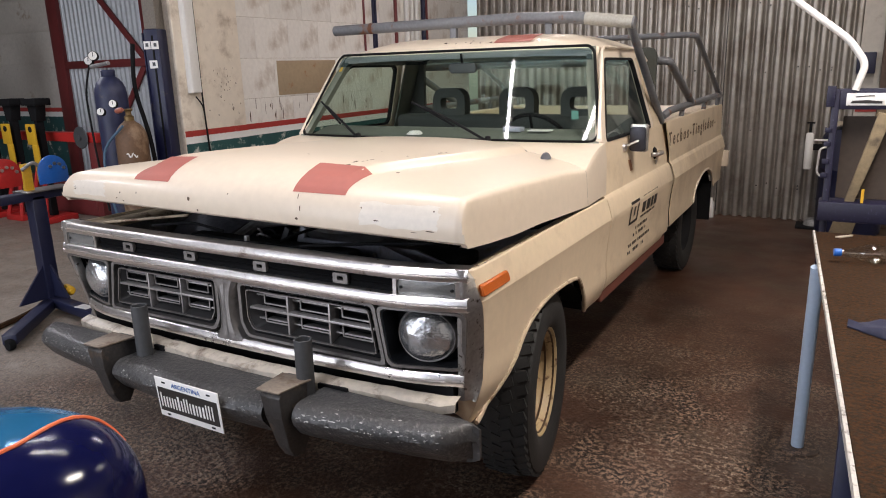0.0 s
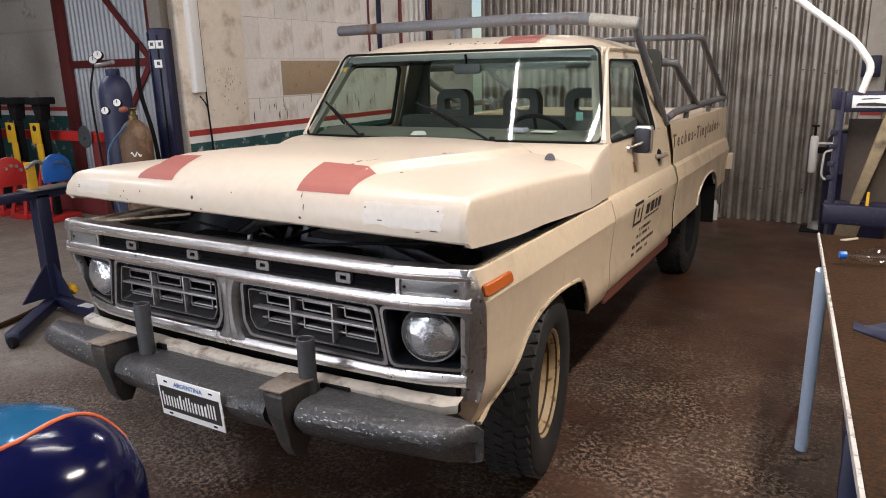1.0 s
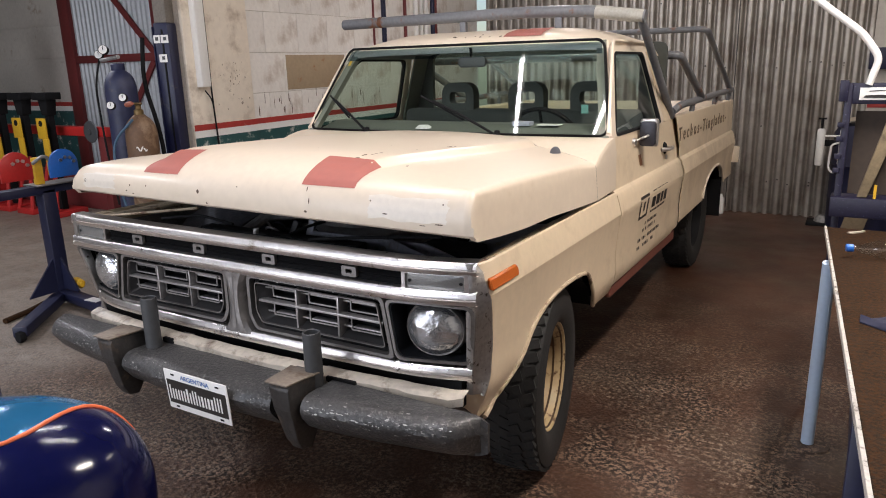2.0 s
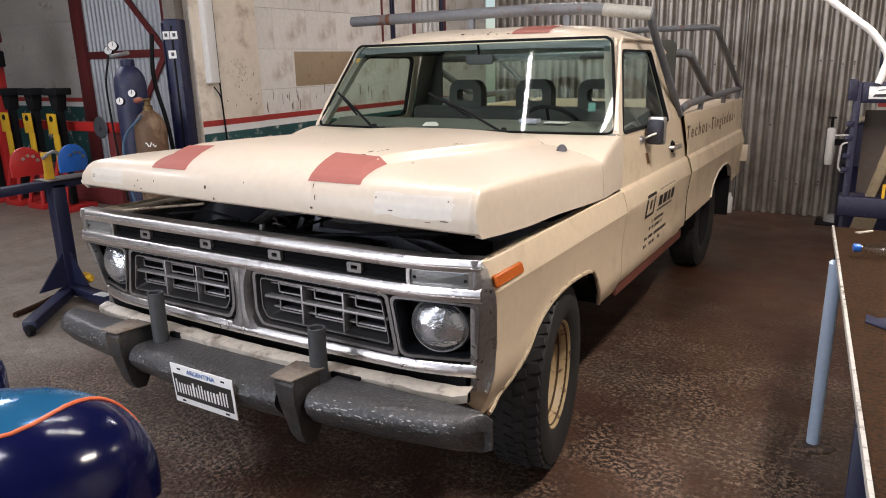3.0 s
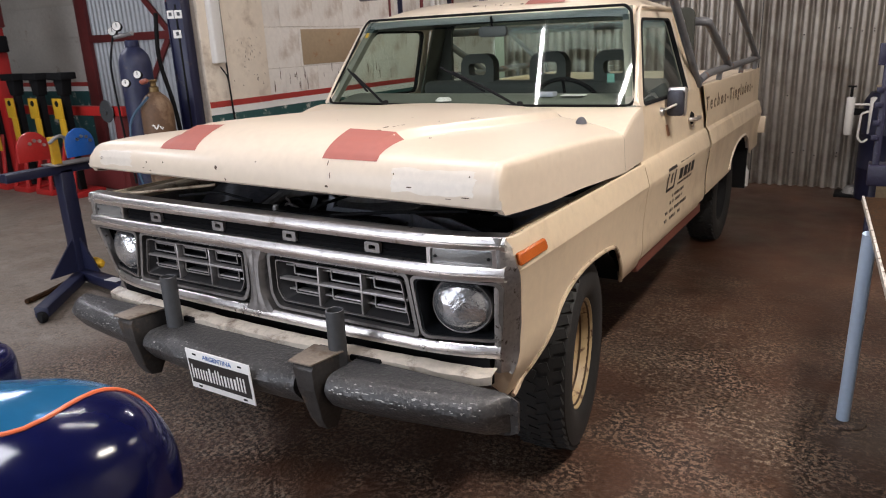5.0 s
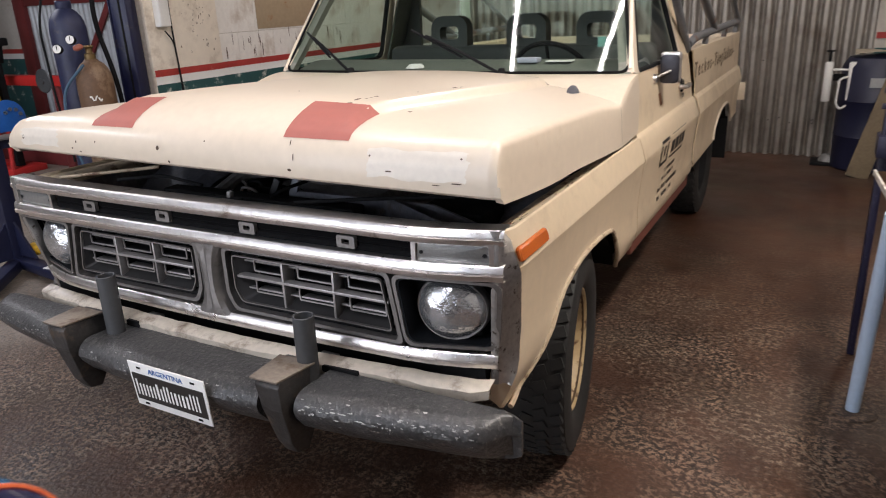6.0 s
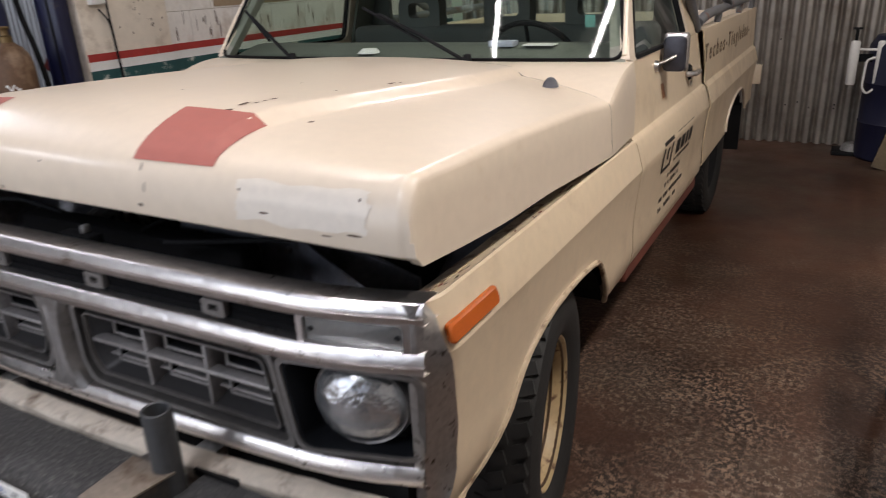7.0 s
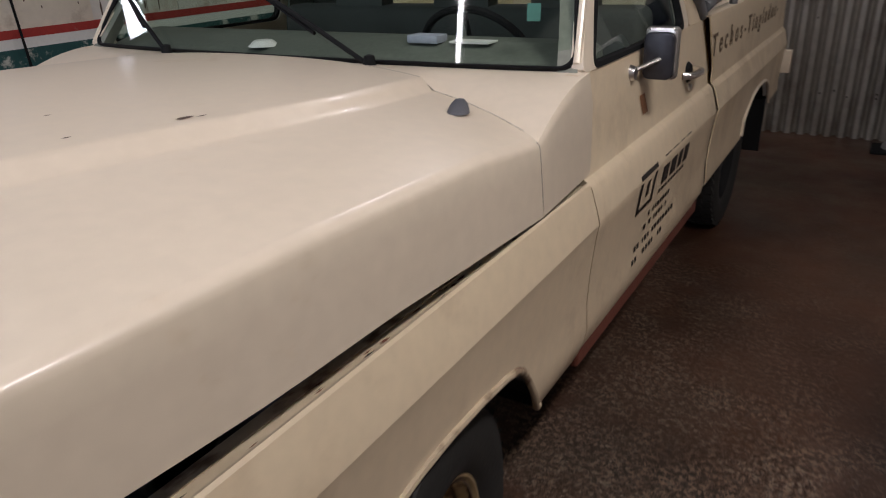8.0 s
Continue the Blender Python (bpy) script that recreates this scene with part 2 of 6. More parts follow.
def part(name, bm, material, parent=None, label="", smooth=35, facing=None):
    me = mesh_of(name, bm, smooth)
    if facing and Vector(facing).dot(sum((p.normal * p.area for p in me.polygons), Vector())) < 0:
        me.flip_normals()
    me.materials.append(material)
    ob = new(name, me)
    if parent:
        ob.parent = parent
    if label:
        tagged(ob, label)
    return ob


def thing(name, label, category, m=None, group="", kind=""):
    ob = new(name)
    ob.empty_display_size = 0.1
    if m is not None:
        ob.matrix_world = m
    return tagged(ob, label, category, group, kind)


def solid(name, bm, material, label, category, group="", kind="", smooth=35):
    return tagged(part(name, bm, material, None, "", smooth), label, category, group, kind)


def box(x0, x1, y0, y1, z0, z1, bevel=0.0, bm=None, seg=2, m=None):
    bm = bm or bmesh.new()
    r = bmesh.ops.create_cube(bm, size=1)
    vs = r["verts"]
    bmesh.ops.transform(bm, verts=vs, matrix=Matrix.LocRotScale(((x0 + x1) / 2, (y0 + y1) / 2, (z0 + z1) / 2), None, (x1 - x0, y1 - y0, z1 - z0)))
    if m is not None:
        bmesh.ops.transform(bm, verts=vs, matrix=m)
    if bevel:
        es = list({e for v in vs for e in v.link_edges})
        bmesh.ops.bevel(bm, geom=es, offset=bevel, segments=seg, affect="EDGES", profile=0.5)
    return bm


def tube(points, r, seg=12, bm=None, closed=False, r2=None):
    """A round bar along points; ends capped; r2 is the radius at the far end."""
    bm = bm or bmesh.new()
    pts = [Vector(p) for p in points]
    n = len(pts)
    rings = []
    ref = None
    for i, p in enumerate(pts):
        if closed:
            d = (pts[(i + 1) % n] - pts[i - 1]).normalized()
        elif i == 0:
            d = (pts[1] - pts[0]).normalized()
        elif i == n - 1:
            d = (pts[-1] - pts[-2]).normalized()
        else:
            d = ((pts[i + 1] - p).normalized() + (p - pts[i - 1]).normalized()).normalized()
        if ref is None:
            ref = Vector((0, 0, 1)) if abs(d.z) < 0.9 else Vector((1, 0, 0))
        a = (ref - d * ref.dot(d)).normalized()
        ref = a
        b = d.cross(a)
        rad = r if r2 is None else r + (r2 - r) * i / (n - 1)
        rings.append([bm.verts.new(p + rad * (math.cos(t) * a + math.sin(t) * b)) for t in [2 * math.pi * k / seg for k in range(seg)]])
    pairs = list(zip(rings, rings[1:])) + ([(rings[-1], rings[0])] if closed else [])
    for A, B in pairs:
        for k in range(seg):
            bm.faces.new((A[k], A[(k + 1) % seg], B[(k + 1) % seg], B[k]))
    if not closed:
        bm.faces.new(rings[0][::-1])
        bm.faces.new(rings[-1])
    return bm


def rounded(points, r=0.05, n=5):
    """A path with its inner corners rounded."""
    pts = [Vector(p) for p in points]
    out = [pts[0]]
    for a, b, c in zip(pts, pts[1:], pts[2:]):
        u, v = (a - b), (c - b)
        k = min(r, u.length * 0.45, v.length * 0.45)
        p, q = b + u.normalized() * k, b + v.normalized() * k
        for i in range(n + 1):
            t = i / n
            out.append((1 - t) ** 2 * p + 2 * t * (1 - t) * b + t * t * q)
    out.append(pts[-1])
    return out


def lathe(profile, m=None, seg=32, bm=None, closed=False):
    """Turns (radius, height) pairs round z; m places the result."""
    bm = bm or bmesh.new()
    m = m if m is not None else Matrix()
    rings = []
    for r, h in profile:
        if r < 1e-6:
            rings.append([bm.verts.new(m @ Vector((0, 0, h)))] * seg)
        else:
            rings.append([bm.verts.new(m @ Vector((r * math.cos(t), r * math.sin(t), h))) for t in [2 * math.pi * k / seg for k in range(seg)]])
    for A, B in zip(rings, rings[1:]):
        for k in range(seg):
            vs = []
            for v in (A[k], A[(k + 1) % seg], B[(k + 1) % seg], B[k]):
                if v not in vs:
                    vs.append(v)
            if len(vs) > 2:
                bm.faces.new(vs)
    return bm


def prism(poly, axis, a, b, bm=None, bevel=0.0):
    """A flat outline pushed along an axis from a to b. poly: pairs in the two other axes, in x, y, z order."""
    bm = bm or bmesh.new()

    def at(p, h):
        return Vector({"x": (h, p[0], p[1]), "y": (p[0], h, p[1]), "z": (p[0], p[1], h)}[axis])
    A, B = [bm.verts.new(at(p, a)) for p in poly], [bm.verts.new(at(p, b)) for p in poly]
    fs = [bm.faces.new(A[::-1]), bm.faces.new(B)]
    for k in range(len(poly)):
        j = (k + 1) % len(poly)
        fs.append(bm.faces.new((A[k], A[j], B[j], B[k])))
    if bevel:
        es = list({e for f in fs for e in f.edges})
        bmesh.ops.bevel(bm, geom=es, offset=bevel, segments=2, affect="EDGES", profile=0.5)
    return bm


def ring_plate(outer, inner, axis, a, b, bm=None):
    """A frame between two outlines of equally many points, from a to b along an axis."""
    bm = bm or bmesh.new()

    def at(p, h):
        return Vector({"x": (h, p[0], p[1]), "y": (p[0], h, p[1]), "z": (p[0], p[1], h)}[axis])
    n = len(outer)
    V = [[bm.verts.new(at(p, h)) for p in o] for o, h in ((outer, a), (inner, a), (inner, b), (outer, b))]
    for P, Q in ((0, 1), (1, 2), (2, 3), (3, 0)):
        for k in range(n):
            j = (k + 1) % n
            bm.faces.new((V[P][k], V[P][j], V[Q][j], V[Q][k]))
    return bm


def round_rect(x0, x1, z0, z1, r, n=4):
    out = []
    for cx, cz, a0 in ((x1 - r, z1 - r, 0), (x0 + r, z1 - r, 90), (x0 + r, z0 + r, 180), (x1 - r, z0 + r, 270)):
        for i in range(n + 1):
            a = radians(a0 + 90 * i / n)
            out.append((cx + r * math.cos(a), cz + r * math.sin(a)))
    return out


def round_poly(poly, r, n=4):
    """A flat outline with rounded corners."""
    out = []
    k = len(poly)
    for i in range(k):
        a, b, c = Vector((*poly[i - 1], 0)), Vector((*poly[i], 0)), Vector((*poly[(i + 1) % k], 0))
        u, v = a - b, c - b
        q = min(r, u.length * 0.45, v.length * 0.45)
        p0, p1 = b + u.normalized() * q, b + v.normalized() * q
        for j in range(n + 1):
            t = j / n
            w = (1 - t) ** 2 * p0 + 2 * t * (1 - t) * b + t * t * p1
            out.append((w.x, w.y))
    return out


def shell(rows, thick=None, bm=None):
    """A sheet through rows of points; thick is the way in which its back lies."""
    bm = bm or bmesh.new()
    F = [[bm.verts.new(p) for p in row] for row in rows]
    n, k = len(F), len(F[0])
    for i in range(n - 1):
        for j in range(k - 1):
            bm.faces.new((F[i][j], F[i][j + 1], F[i + 1][j + 1], F[i + 1][j]))
    if thick is not None:
        t = Vector(thick)
        G = [[bm.verts.new(v.co + t) for v in row] for row in F]
        for i in range(n - 1):
            for j in range(k - 1):
                bm.faces.new((G[i][j], G[i + 1][j], G[i + 1][j + 1], G[i][j + 1]))
        for i in range(n - 1):
            for j in (0, k - 1):
                bm.faces.new((F[i][j], F[i + 1][j], G[i + 1][j], G[i][j]))
        for j in range(k - 1):
            for i in (0, n - 1):
                bm.faces.new((F[i][j], F[i][j + 1], G[i][j + 1], G[i][j]))
    bmesh.ops.remove_doubles(bm, verts=bm.verts[:], dist=0.0004)
    bmesh.ops.dissolve_degenerate(bm, dist=0.0002, edges=bm.edges[:])
    return bm


def lerp(table, v):
    """Straight-line reading of a table of (key, value)."""
    if v <= table[0][0]:
        return table[0][1]
    for (a, p), (b, q) in zip(table, table[1:]):
        if v <= b:
            return p + (q - p) * (v - a) / (b - a)
    return table[-1][1]


def steps(a, b, n):
    return [a + (b - a) * i / n for i in range(n + 1)]


def mirror_x(bm):
    bmesh.ops.scale(bm, vec=(-1, 1, 1), verts=bm.verts[:])
    bmesh.ops.reverse_faces(bm, faces=bm.faces[:])
    return bm

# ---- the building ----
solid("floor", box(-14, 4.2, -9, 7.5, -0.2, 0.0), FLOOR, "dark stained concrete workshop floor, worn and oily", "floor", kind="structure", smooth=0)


def corrugated(x0, x1, z0, z1, pitch, depth, thick=0.004):
    rows = []
    n = int((x1 - x0) / pitch * 12)
    # broad crests towards the room, narrow deeper troughs between them
    wave = [math.tanh(2.6 * (math.cos(2 * math.pi * i / 12) - 0.35)) for i in range(n + 1)]
    pts = [(x0 + (x1 - x0) * i / n, depth * (1.5 * v if v > 0 else v)) for i, v in enumerate(wave)]
    return shell([[(x, y, z0) for x, y in pts], [(x, y, z1) for x, y in pts]], (0, thick, 0))


bm = corrugated(-2.2, 1.98, 0.0, 4.2, 0.1, 0.028)
bmesh.ops.translate(bm, verts=bm.verts[:], vec=(0, 6.45, 0))
solid("wall_back", bm, ZINC, "tall grey corrugated metal wall, dirty towards the floor", "wall", kind="structure", smooth=60)
random.seed(6)
for k in range(46):
    x = -1.3 + 0.1 * random.randint(0, 32) + 0.05
    z = random.choice((0.35, 0.95, 1.55, 2.2, 2.85)) + random.uniform(-0.03, 0.03)
    part("sheet_screw", box(x - 0.006, x + 0.006, 6.405, 6.43, z - 0.006, z + 0.006, 0.002, None, 1), BLACK_INK, bpy.data.objects["wall_back"])
part("sheet_joint", box(0.752, 0.760, 6.396, 6.406, 0.05, 4.18), BLACK_INK, bpy.data.objects["wall_back"])
solid("wall_left", box(-2.56, -2.308, 1.862, 6.43, 0, 4.2), surface("joint_mortar", (0.50, 0.44, 0.37), 0.9, vary=0.3, scale=9), "whitewashed block wall, peeling and stained", "wall", kind="structure")
# right, end and front walls and roof are unseen, added for light and reflections
solid("wall_right", box(4.0, 4.2, -9, 7.5, 0, 4.2), BLOCK_WALL, "plain whitewashed block wall, unseen, added to close the room", "wall", kind="structure")
solid("wall_far_bay", box(-14, -2.56, 4.58, 4.78, 0, 4.2), BLOCK_WALL, "whitewashed block wall of the next bay", "wall", kind="structure")
solid("wall_end", box(-14, -13.8, -9, 4.58, 0, 4.2), BLOCK_WALL, "plain unseen end wall, added to close the workshop", "wall", kind="structure")
solid("wall_back_right", box(1.98, 4.0, 6.4, 6.6, 0, 4.2), BLOCK_WALL, "whitewashed wall beside the corrugated sheets", "wall", kind="structure")
solid("wall_front_left", box(-14, -5.6, -7.2, -7.0, 0, 4.2), BLOCK_WALL, "plain front wall, unseen, added to close the room", "wall", kind="structure")
solid("wall_front_right", box(0.8, 4.0, -7.2, -7.0, 0, 4.2), BLOCK_WALL, "plain front wall, unseen, added to close the room", "wall", kind="structure")
solid("ceiling", box(-14, 4.2, -7.2, 7.5, 4.2, 4.3), ROOF_SHEET, "dark sheet metal roof, unseen, added to close the room", "ceiling", kind="structure")

# ---- the pickup ----
# its own frame: x across (driver's side +), y from the grille backwards, z up
TRUCK_POSE = pose(0, 0, 0.082, -0.49, 0, 0)
truck = thing("pickup_truck", "old cream pickup truck with primer patches, hood ajar, parked indoors", "pickup truck", TRUCK_POSE)

SIDE = [(0.42, 0.93), (0.46, 0.945), (0.50, 0.965), (0.54, 0.980), (0.58, 0.987), (0.66, 0.983), (0.75, 0.988), (0.85, 1.000), (0.880, 1.006), (0.890, 1.004), (0.930, 0.993), (0.966, 0.982), (0.978, 0.973), (0.986, 0.960), (0.995, 0.957), (1.235, 0.935), (1.70, 0.80)]
Z_KEYS = [0.43, 0.46, 0.48, 0.50, 0.52, 0.54, 0.58, 0.62, 0.66, 0.70, 0.74, 0.78, 0.82, 0.85, 0.880, 0.890, 0.93, 0.966, 0.978, 0.986, 0.995]
AXLE_F, AXLE_R, AXLE_Z, TYRE_R = 0.81, 4.15, 0.383, 0.36


def side_x(z):
    return lerp(SIDE, z)


def arch(y, c, half, top, base):
    d = abs(y - c) / half
    return base if d >= 1 else base + (top - base) * (1 - d ** 2.3) ** 0.62


def side_panel(ys, bottom, keys, thick=0.018):
    return shell([[(side_x(max(z, bottom(y))), y, max(z, bottom(y))) for z in keys] for y in ys], (-thick, 0, 0))


def both_sides(name, make, material, parent, label="", smooth=18):
    part(name, make(), material, parent, label, smooth)
    return part(name, mirror_x(make()), material, parent, label, smooth)


FRONT_ARCH = [(0.16, 0.42), (0.20, 0.432), (0.246, 0.462), (0.32, 0.52), (0.39, 0.572), (0.47, 0.632), (0.547, 0.672), (0.62, 0.696), (0.70, 0.711), (0.80, 0.718), (0.92, 0.716),
              (1.02, 0.707), (1.08, 0.694), (1.115, 0.672), (1.145, 0.628), (1.17, 0.575), (1.20, 0.53), (1.235, 0.496), (1.27, 0.484)]


def fender_bottom(y):
    return lerp([(0.03, 0.56), (0.066, 0.485), (0.10, 0.462)] + FRONT_ARCH + [(1.5, 0.478)], y)


def fender():
    ys = steps(0.075, 0.15, 4) + steps(0.16, 1.275, 60) + steps(1.29, 1.50, 4)
    rows = []
    for y in ys:
        tuck = 0.05 * max(0, (0.15 - y) / 0.10) ** 2
        row = []
        for z in [max(q, fender_bottom(y)) for q in Z_KEYS if q <= 0.966]:
            k = max(0.0, (0.87 - z) / 0.29)
            row.append((side_x(z) - tuck * (1 + 1.3 * k), y + 0.06 * k * max(0, (0.13 - y) / 0.10), z))
        row += [(0.978 - tuck, y, 0.979), (0.973 - tuck, y, 0.984), (0.967 - tuck, y, 0.981), (0.962 - tuck, y, 0.974), (0.936 - tuck, y, 0.969)]
        rows.append(row)
    return shell(rows, (-0.004, 0, -0.003))


both_sides("front_fender", fender, CREAM_SIDE, truck, "cream fender with rust along its top flange")


def fender_lip(c, half, top, base, y0, y1):
    pts = [(side_x(arch(y, c, half, top, base)) + 0.001, y, arch(y, c, half, top, base) + 0.002) for y in steps(y0, y1, 44)]
    return tube(pts, 0.009, 8)


def front_lip():
    pts = [(side_x(max(0.46, fender_bottom(y))) + 0.001, y, fender_bottom(y) + 0.002) for y in steps(0.17, 1.255, 60)]
    return tube(pts, 0.009, 8)


def fender_flange():
    rows = []
    for y in steps(0.05, 1.46, 40):
        w = 0.004 * noise.noise((y * 9, 2.0, 0))
        rows.append([(0.936, y, 0.9705), (0.922, y, 0.968 + w), (0.906, y, 0.962 + w), (0.896, y, 0.954), (0.894, y, 0.935)])
    return shell(rows, (0, 0, -0.003))


def apron():
    return shell([[(0.893, y, 0.940), (0.87, y, 0.80), (0.72, y, 0.74), (0.60, y, 0.72), (0.58, y, 0.45)] for y in steps(0.12, 1.40, 6)], (-0.004, 0, 0))


both_sides("fender_flange", fender_flange, CREAM_IN, truck, "rusty inner fender flange")
random.seed(14)
for k in range(26):
    y, x = random.uniform(0.12, 1.2), random.uniform(0.937, 0.960)
    w = random.uniform(0.002, 0.006)
    bm = bmesh.new()
    z = 0.969 + (x - 0.936) / 0.026 * 0.005 + 0.0012
    bm.faces.new([bm.verts.new((x + w * 0.5 * math.cos(a) * random.uniform(0.5, 1.2), y + w * 2.5 * math.sin(a) * random.uniform(0.5, 1.2), z)) for a in [2 * math.pi * i / 7 for i in range(7)]])
    part("rust_spot", bm, SILL_RED if k % 3 else BLACK_INK, truck)
both_sides("inner_apron", apron, DARK_METAL, truck)
both_sides("fender_lip", front_lip, CREAM_IN, truck)


def wheel_well(c, half, top):
    bm = bmesh.new()
    rows = []
    for x in (0.60, 0.955):
        rows.append([(x, c + (half + 0.02) * math.cos(a), 0.50 + (top - 0.48) * math.sin(a)) for a in [math.pi * i / 20 for i in range(21)]])
    shell(rows, None, bm)
    prism([(c + (half + 0.02) * math.cos(a), 0.50 + (top - 0.48) * math.sin(a)) for a in [math.pi * i / 20 for i in range(21)]], "x", 0.58, 0.60, bm)
    return bm


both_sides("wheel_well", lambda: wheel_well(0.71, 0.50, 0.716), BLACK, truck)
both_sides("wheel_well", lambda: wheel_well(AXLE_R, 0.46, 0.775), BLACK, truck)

# hood
SEAM = 1.43
HOOD_LINE = [(0.058, 1.070), (0.044, 1.079), (0.040, 1.108), (0.044, 1.15), (0.054, 1.18), (0.066, 1.203), (0.085, 1.222), (0.115, 1.24), (0.16, 1.256), (0.21, 1.266), (0.30, 1.272)]
HOOD_LINE += [(y, 1.272 - 0.022 * ((y - 0.3) / 1.17) ** 1.3 - 0.008 * ((y - 0.3) / 1.17)) for y in steps(0.40, SEAM, 14)]
HOOD_W = 0.958


def dome(x, y):
    """The wide raised middle of the hood, with soft shoulders."""
    half = 0.50 + 0.10 * min(1, max(0, (y - 0.15) / 0.9))
    t = min(1, max(0, (half + 0.014 - abs(x)) / 0.028))
    k = min(1, max(0, (y - 0.07) / 0.16))
    return 0.024 * k * t * t * (3 - 2 * t)


def seam(s):
    """Where the hood ends behind, across its width."""
    return SEAM - 0.205 * abs(s) ** 3


def hood_edge(y):
    return lerp([(0.06, 1.212), (0.30, 1.205), (0.50, 1.20), (0.90, 1.182), (1.38, 1.155), (1.5, 1.15)], y)


def hood_point(s, j, lift=0.0):
    """s runs from -1 to 1 across the hood; j counts along its line (fractions allowed)."""
    i = min(int(j), len(HOOD_LINE) - 2)
    f = j - i
    y = HOOD_LINE[i][0] * (1 - f) + HOOD_LINE[i + 1][0] * f
    z = HOOD_LINE[i][1] * (1 - f) + HOOD_LINE[i + 1][1] * f
    z += 0.012 * (1 - s) * min(1, max(0, (1.13 - z) / 0.05))
    top = z - 0.012 * min(1, max(0, (z - 1.1) / 0.16))
    edge = min(top, hood_edge(y))
    zz = top - (top - edge) * abs(s) ** 2.4 + dome(s * HOOD_W, y)
    yy = y + 0.005 * abs(s) ** 3 * max(0, 1 - y / 0.3)
    k = max(0, (abs(s) - 0.982) / 0.018)
    if s < -0.88:
        zz -= 0.030 * ((-s - 0.88) / 0.12) ** 2 * min(1, max(0, (z - 1.15) / 0.08)) * max(0, 1 - y / 0.7)
    zz -= 0.006 * k ** 2 * min(1, max(0, (z - 1.15) / 0.05))
    yy += 0.005 * k ** 2 * max(0, 1 - y / 0.2)
    if yy > 1.0:
        yy = 1.0 + (yy - 1.0) * (seam(s) - 1.0) / (SEAM - 1.0)
    flare = 0.026 * max(0.0, (-s - 0.6) / 0.4) ** 2 * max(0.0, 1 - y / 0.9)
    return Vector((s * HOOD_W - flare, yy - (lift if j < 5 else lift * 0.3), zz + (lift if j > 3 else 0)))


def hood_floor(y):
    return lerp([(0.04, 1.062), (0.23, 1.043), (0.43, 1.028), (0.67, 1.022), (0.86, 1.010), (1.25, 0.988), (1.5, 0.985)], y)


def hood_mesh():
    S = sorted(set([-1 + 2 * i / 112 for i in range(113)] + [-0.993, 0.993, -0.986, 0.986, -0.978, 0.978]))
    rows = []
    for j in range(len(HOOD_LINE)):
        top = [hood_point(s, j) for s in S]
        row = []
        for side in (-1, 1):
            e = top[0] if side < 0 else top[-1]
            lower = lerp([(0.040, 1.108), (0.044, 1.079), (0.058, 1.070), (0.10, 0.9)], HOOD_LINE[j][0])
            zb = e.z - 0.0005 if j < 3 else min(max(hood_floor(e.y), lower) + (0.024 * max(0, 1 - e.y / 0.8) if side < 0 else 0), e.z - 0.002)
            drop = [Vector((e.x + side * (0.006 * min(1, t / 0.08) ** 0.6 + 0.012 * t), e.y, e.z + (zb - e.z) * t)) for t in (0.03, 0.08, 0.35, 0.7, 1.0)]
            drop.append(drop[-1] + Vector((-side * 0.022, 0, 0.003)))
            if side < 0:
                row = drop[::-1] + top
            else:
                row = row + drop
        rows.append(row)
    return shell(rows, None)


hood = part("hood", hood_mesh(), CREAM, truck, "cream hood ajar at the front, with primer patches", 40)


def hood_under():
    return shell([[hood_point(s, j) + Vector((0, 0.03 if j < 4 else 0, -0.03 if j > 3 else 0.0)) for s in steps(-0.97, 0.97, 12)] for j in range(1, len(HOOD_LINE))])


part("hood_underside", hood_under(), DARK_METAL, hood)


def hood_patch(s0, s1, j0, j1, lift=0.0015, skew=0.0, rag=0.0):
    rows = []
    for j in steps(j0, j1, 14):
        k = (j - j0) / (j1 - j0)
        rows.append([hood_point(s + skew * k, j + rag * noise.noise((s * 14, j0, 2)) * (1 if k in (0, 1) else 0), lift) for s in
                     [q + (rag * 0.05 * noise.noise((j * 3, s1, 4)) if q in (s0, s1) else 0) for q in steps(s0, s1, 14)]])
    return shell(rows)


part("primer_patch", hood_patch(0.312, 0.548, 5.0, 9.2, 0.0015, 0.0), PRIMER, hood, "brick-red primer patch")
part("primer_patch", hood_patch(-0.555, -0.345, 5.0, 9.2), PRIMER, hood, "brick-red primer patch")
part("filler_patch", hood_patch(0.62, 0.925, 2.0, 4.4, 0.001, 0.0, 0.5), FILLER, hood, "pale sanded filler patch")
part("filler_patch", hood_patch(-0.93, -0.73, 2.2, 4.2, 0.001, 0.0, 0.4), FILLER, hood, "pale sanded filler patch")

CHIP = surface("bare_chipped_metal", (0.09, 0.055, 0.035), 0.7, vary=0.3, scale=60)


def hood_chip(x, y, w, d):
    """A thin flake mark lying on the hood at x, y."""
    j = 0
    while j < len(HOOD_LINE) - 2 and hood_point(x / HOOD_W, j + 0.0).y < y:
        j += 0.05
    c = hood_point(x / HOOD_W, j)
    n = 9
    bm = bmesh.new()
    vs = []
    for k in range(n):
        a = 2 * math.pi * k / n
        q = 1 + 0.5 * noise.noise((x * 40 + k, y * 30, 1))
        px, py = x + w * q * math.cos(a), y + d * q * math.sin(a)
        jj = j
        while jj < len(HOOD_LINE) - 2 and hood_point(px / HOOD_W, jj).y < py:
            jj += 0.02
        while jj > 0.05 and hood_point(px / HOOD_W, jj).y > py:
            jj -= 0.02
        vs.append(bm.verts.new(hood_point(px / HOOD_W, jj, 0.0012)))
    bm.faces.new(vs)
    return bm


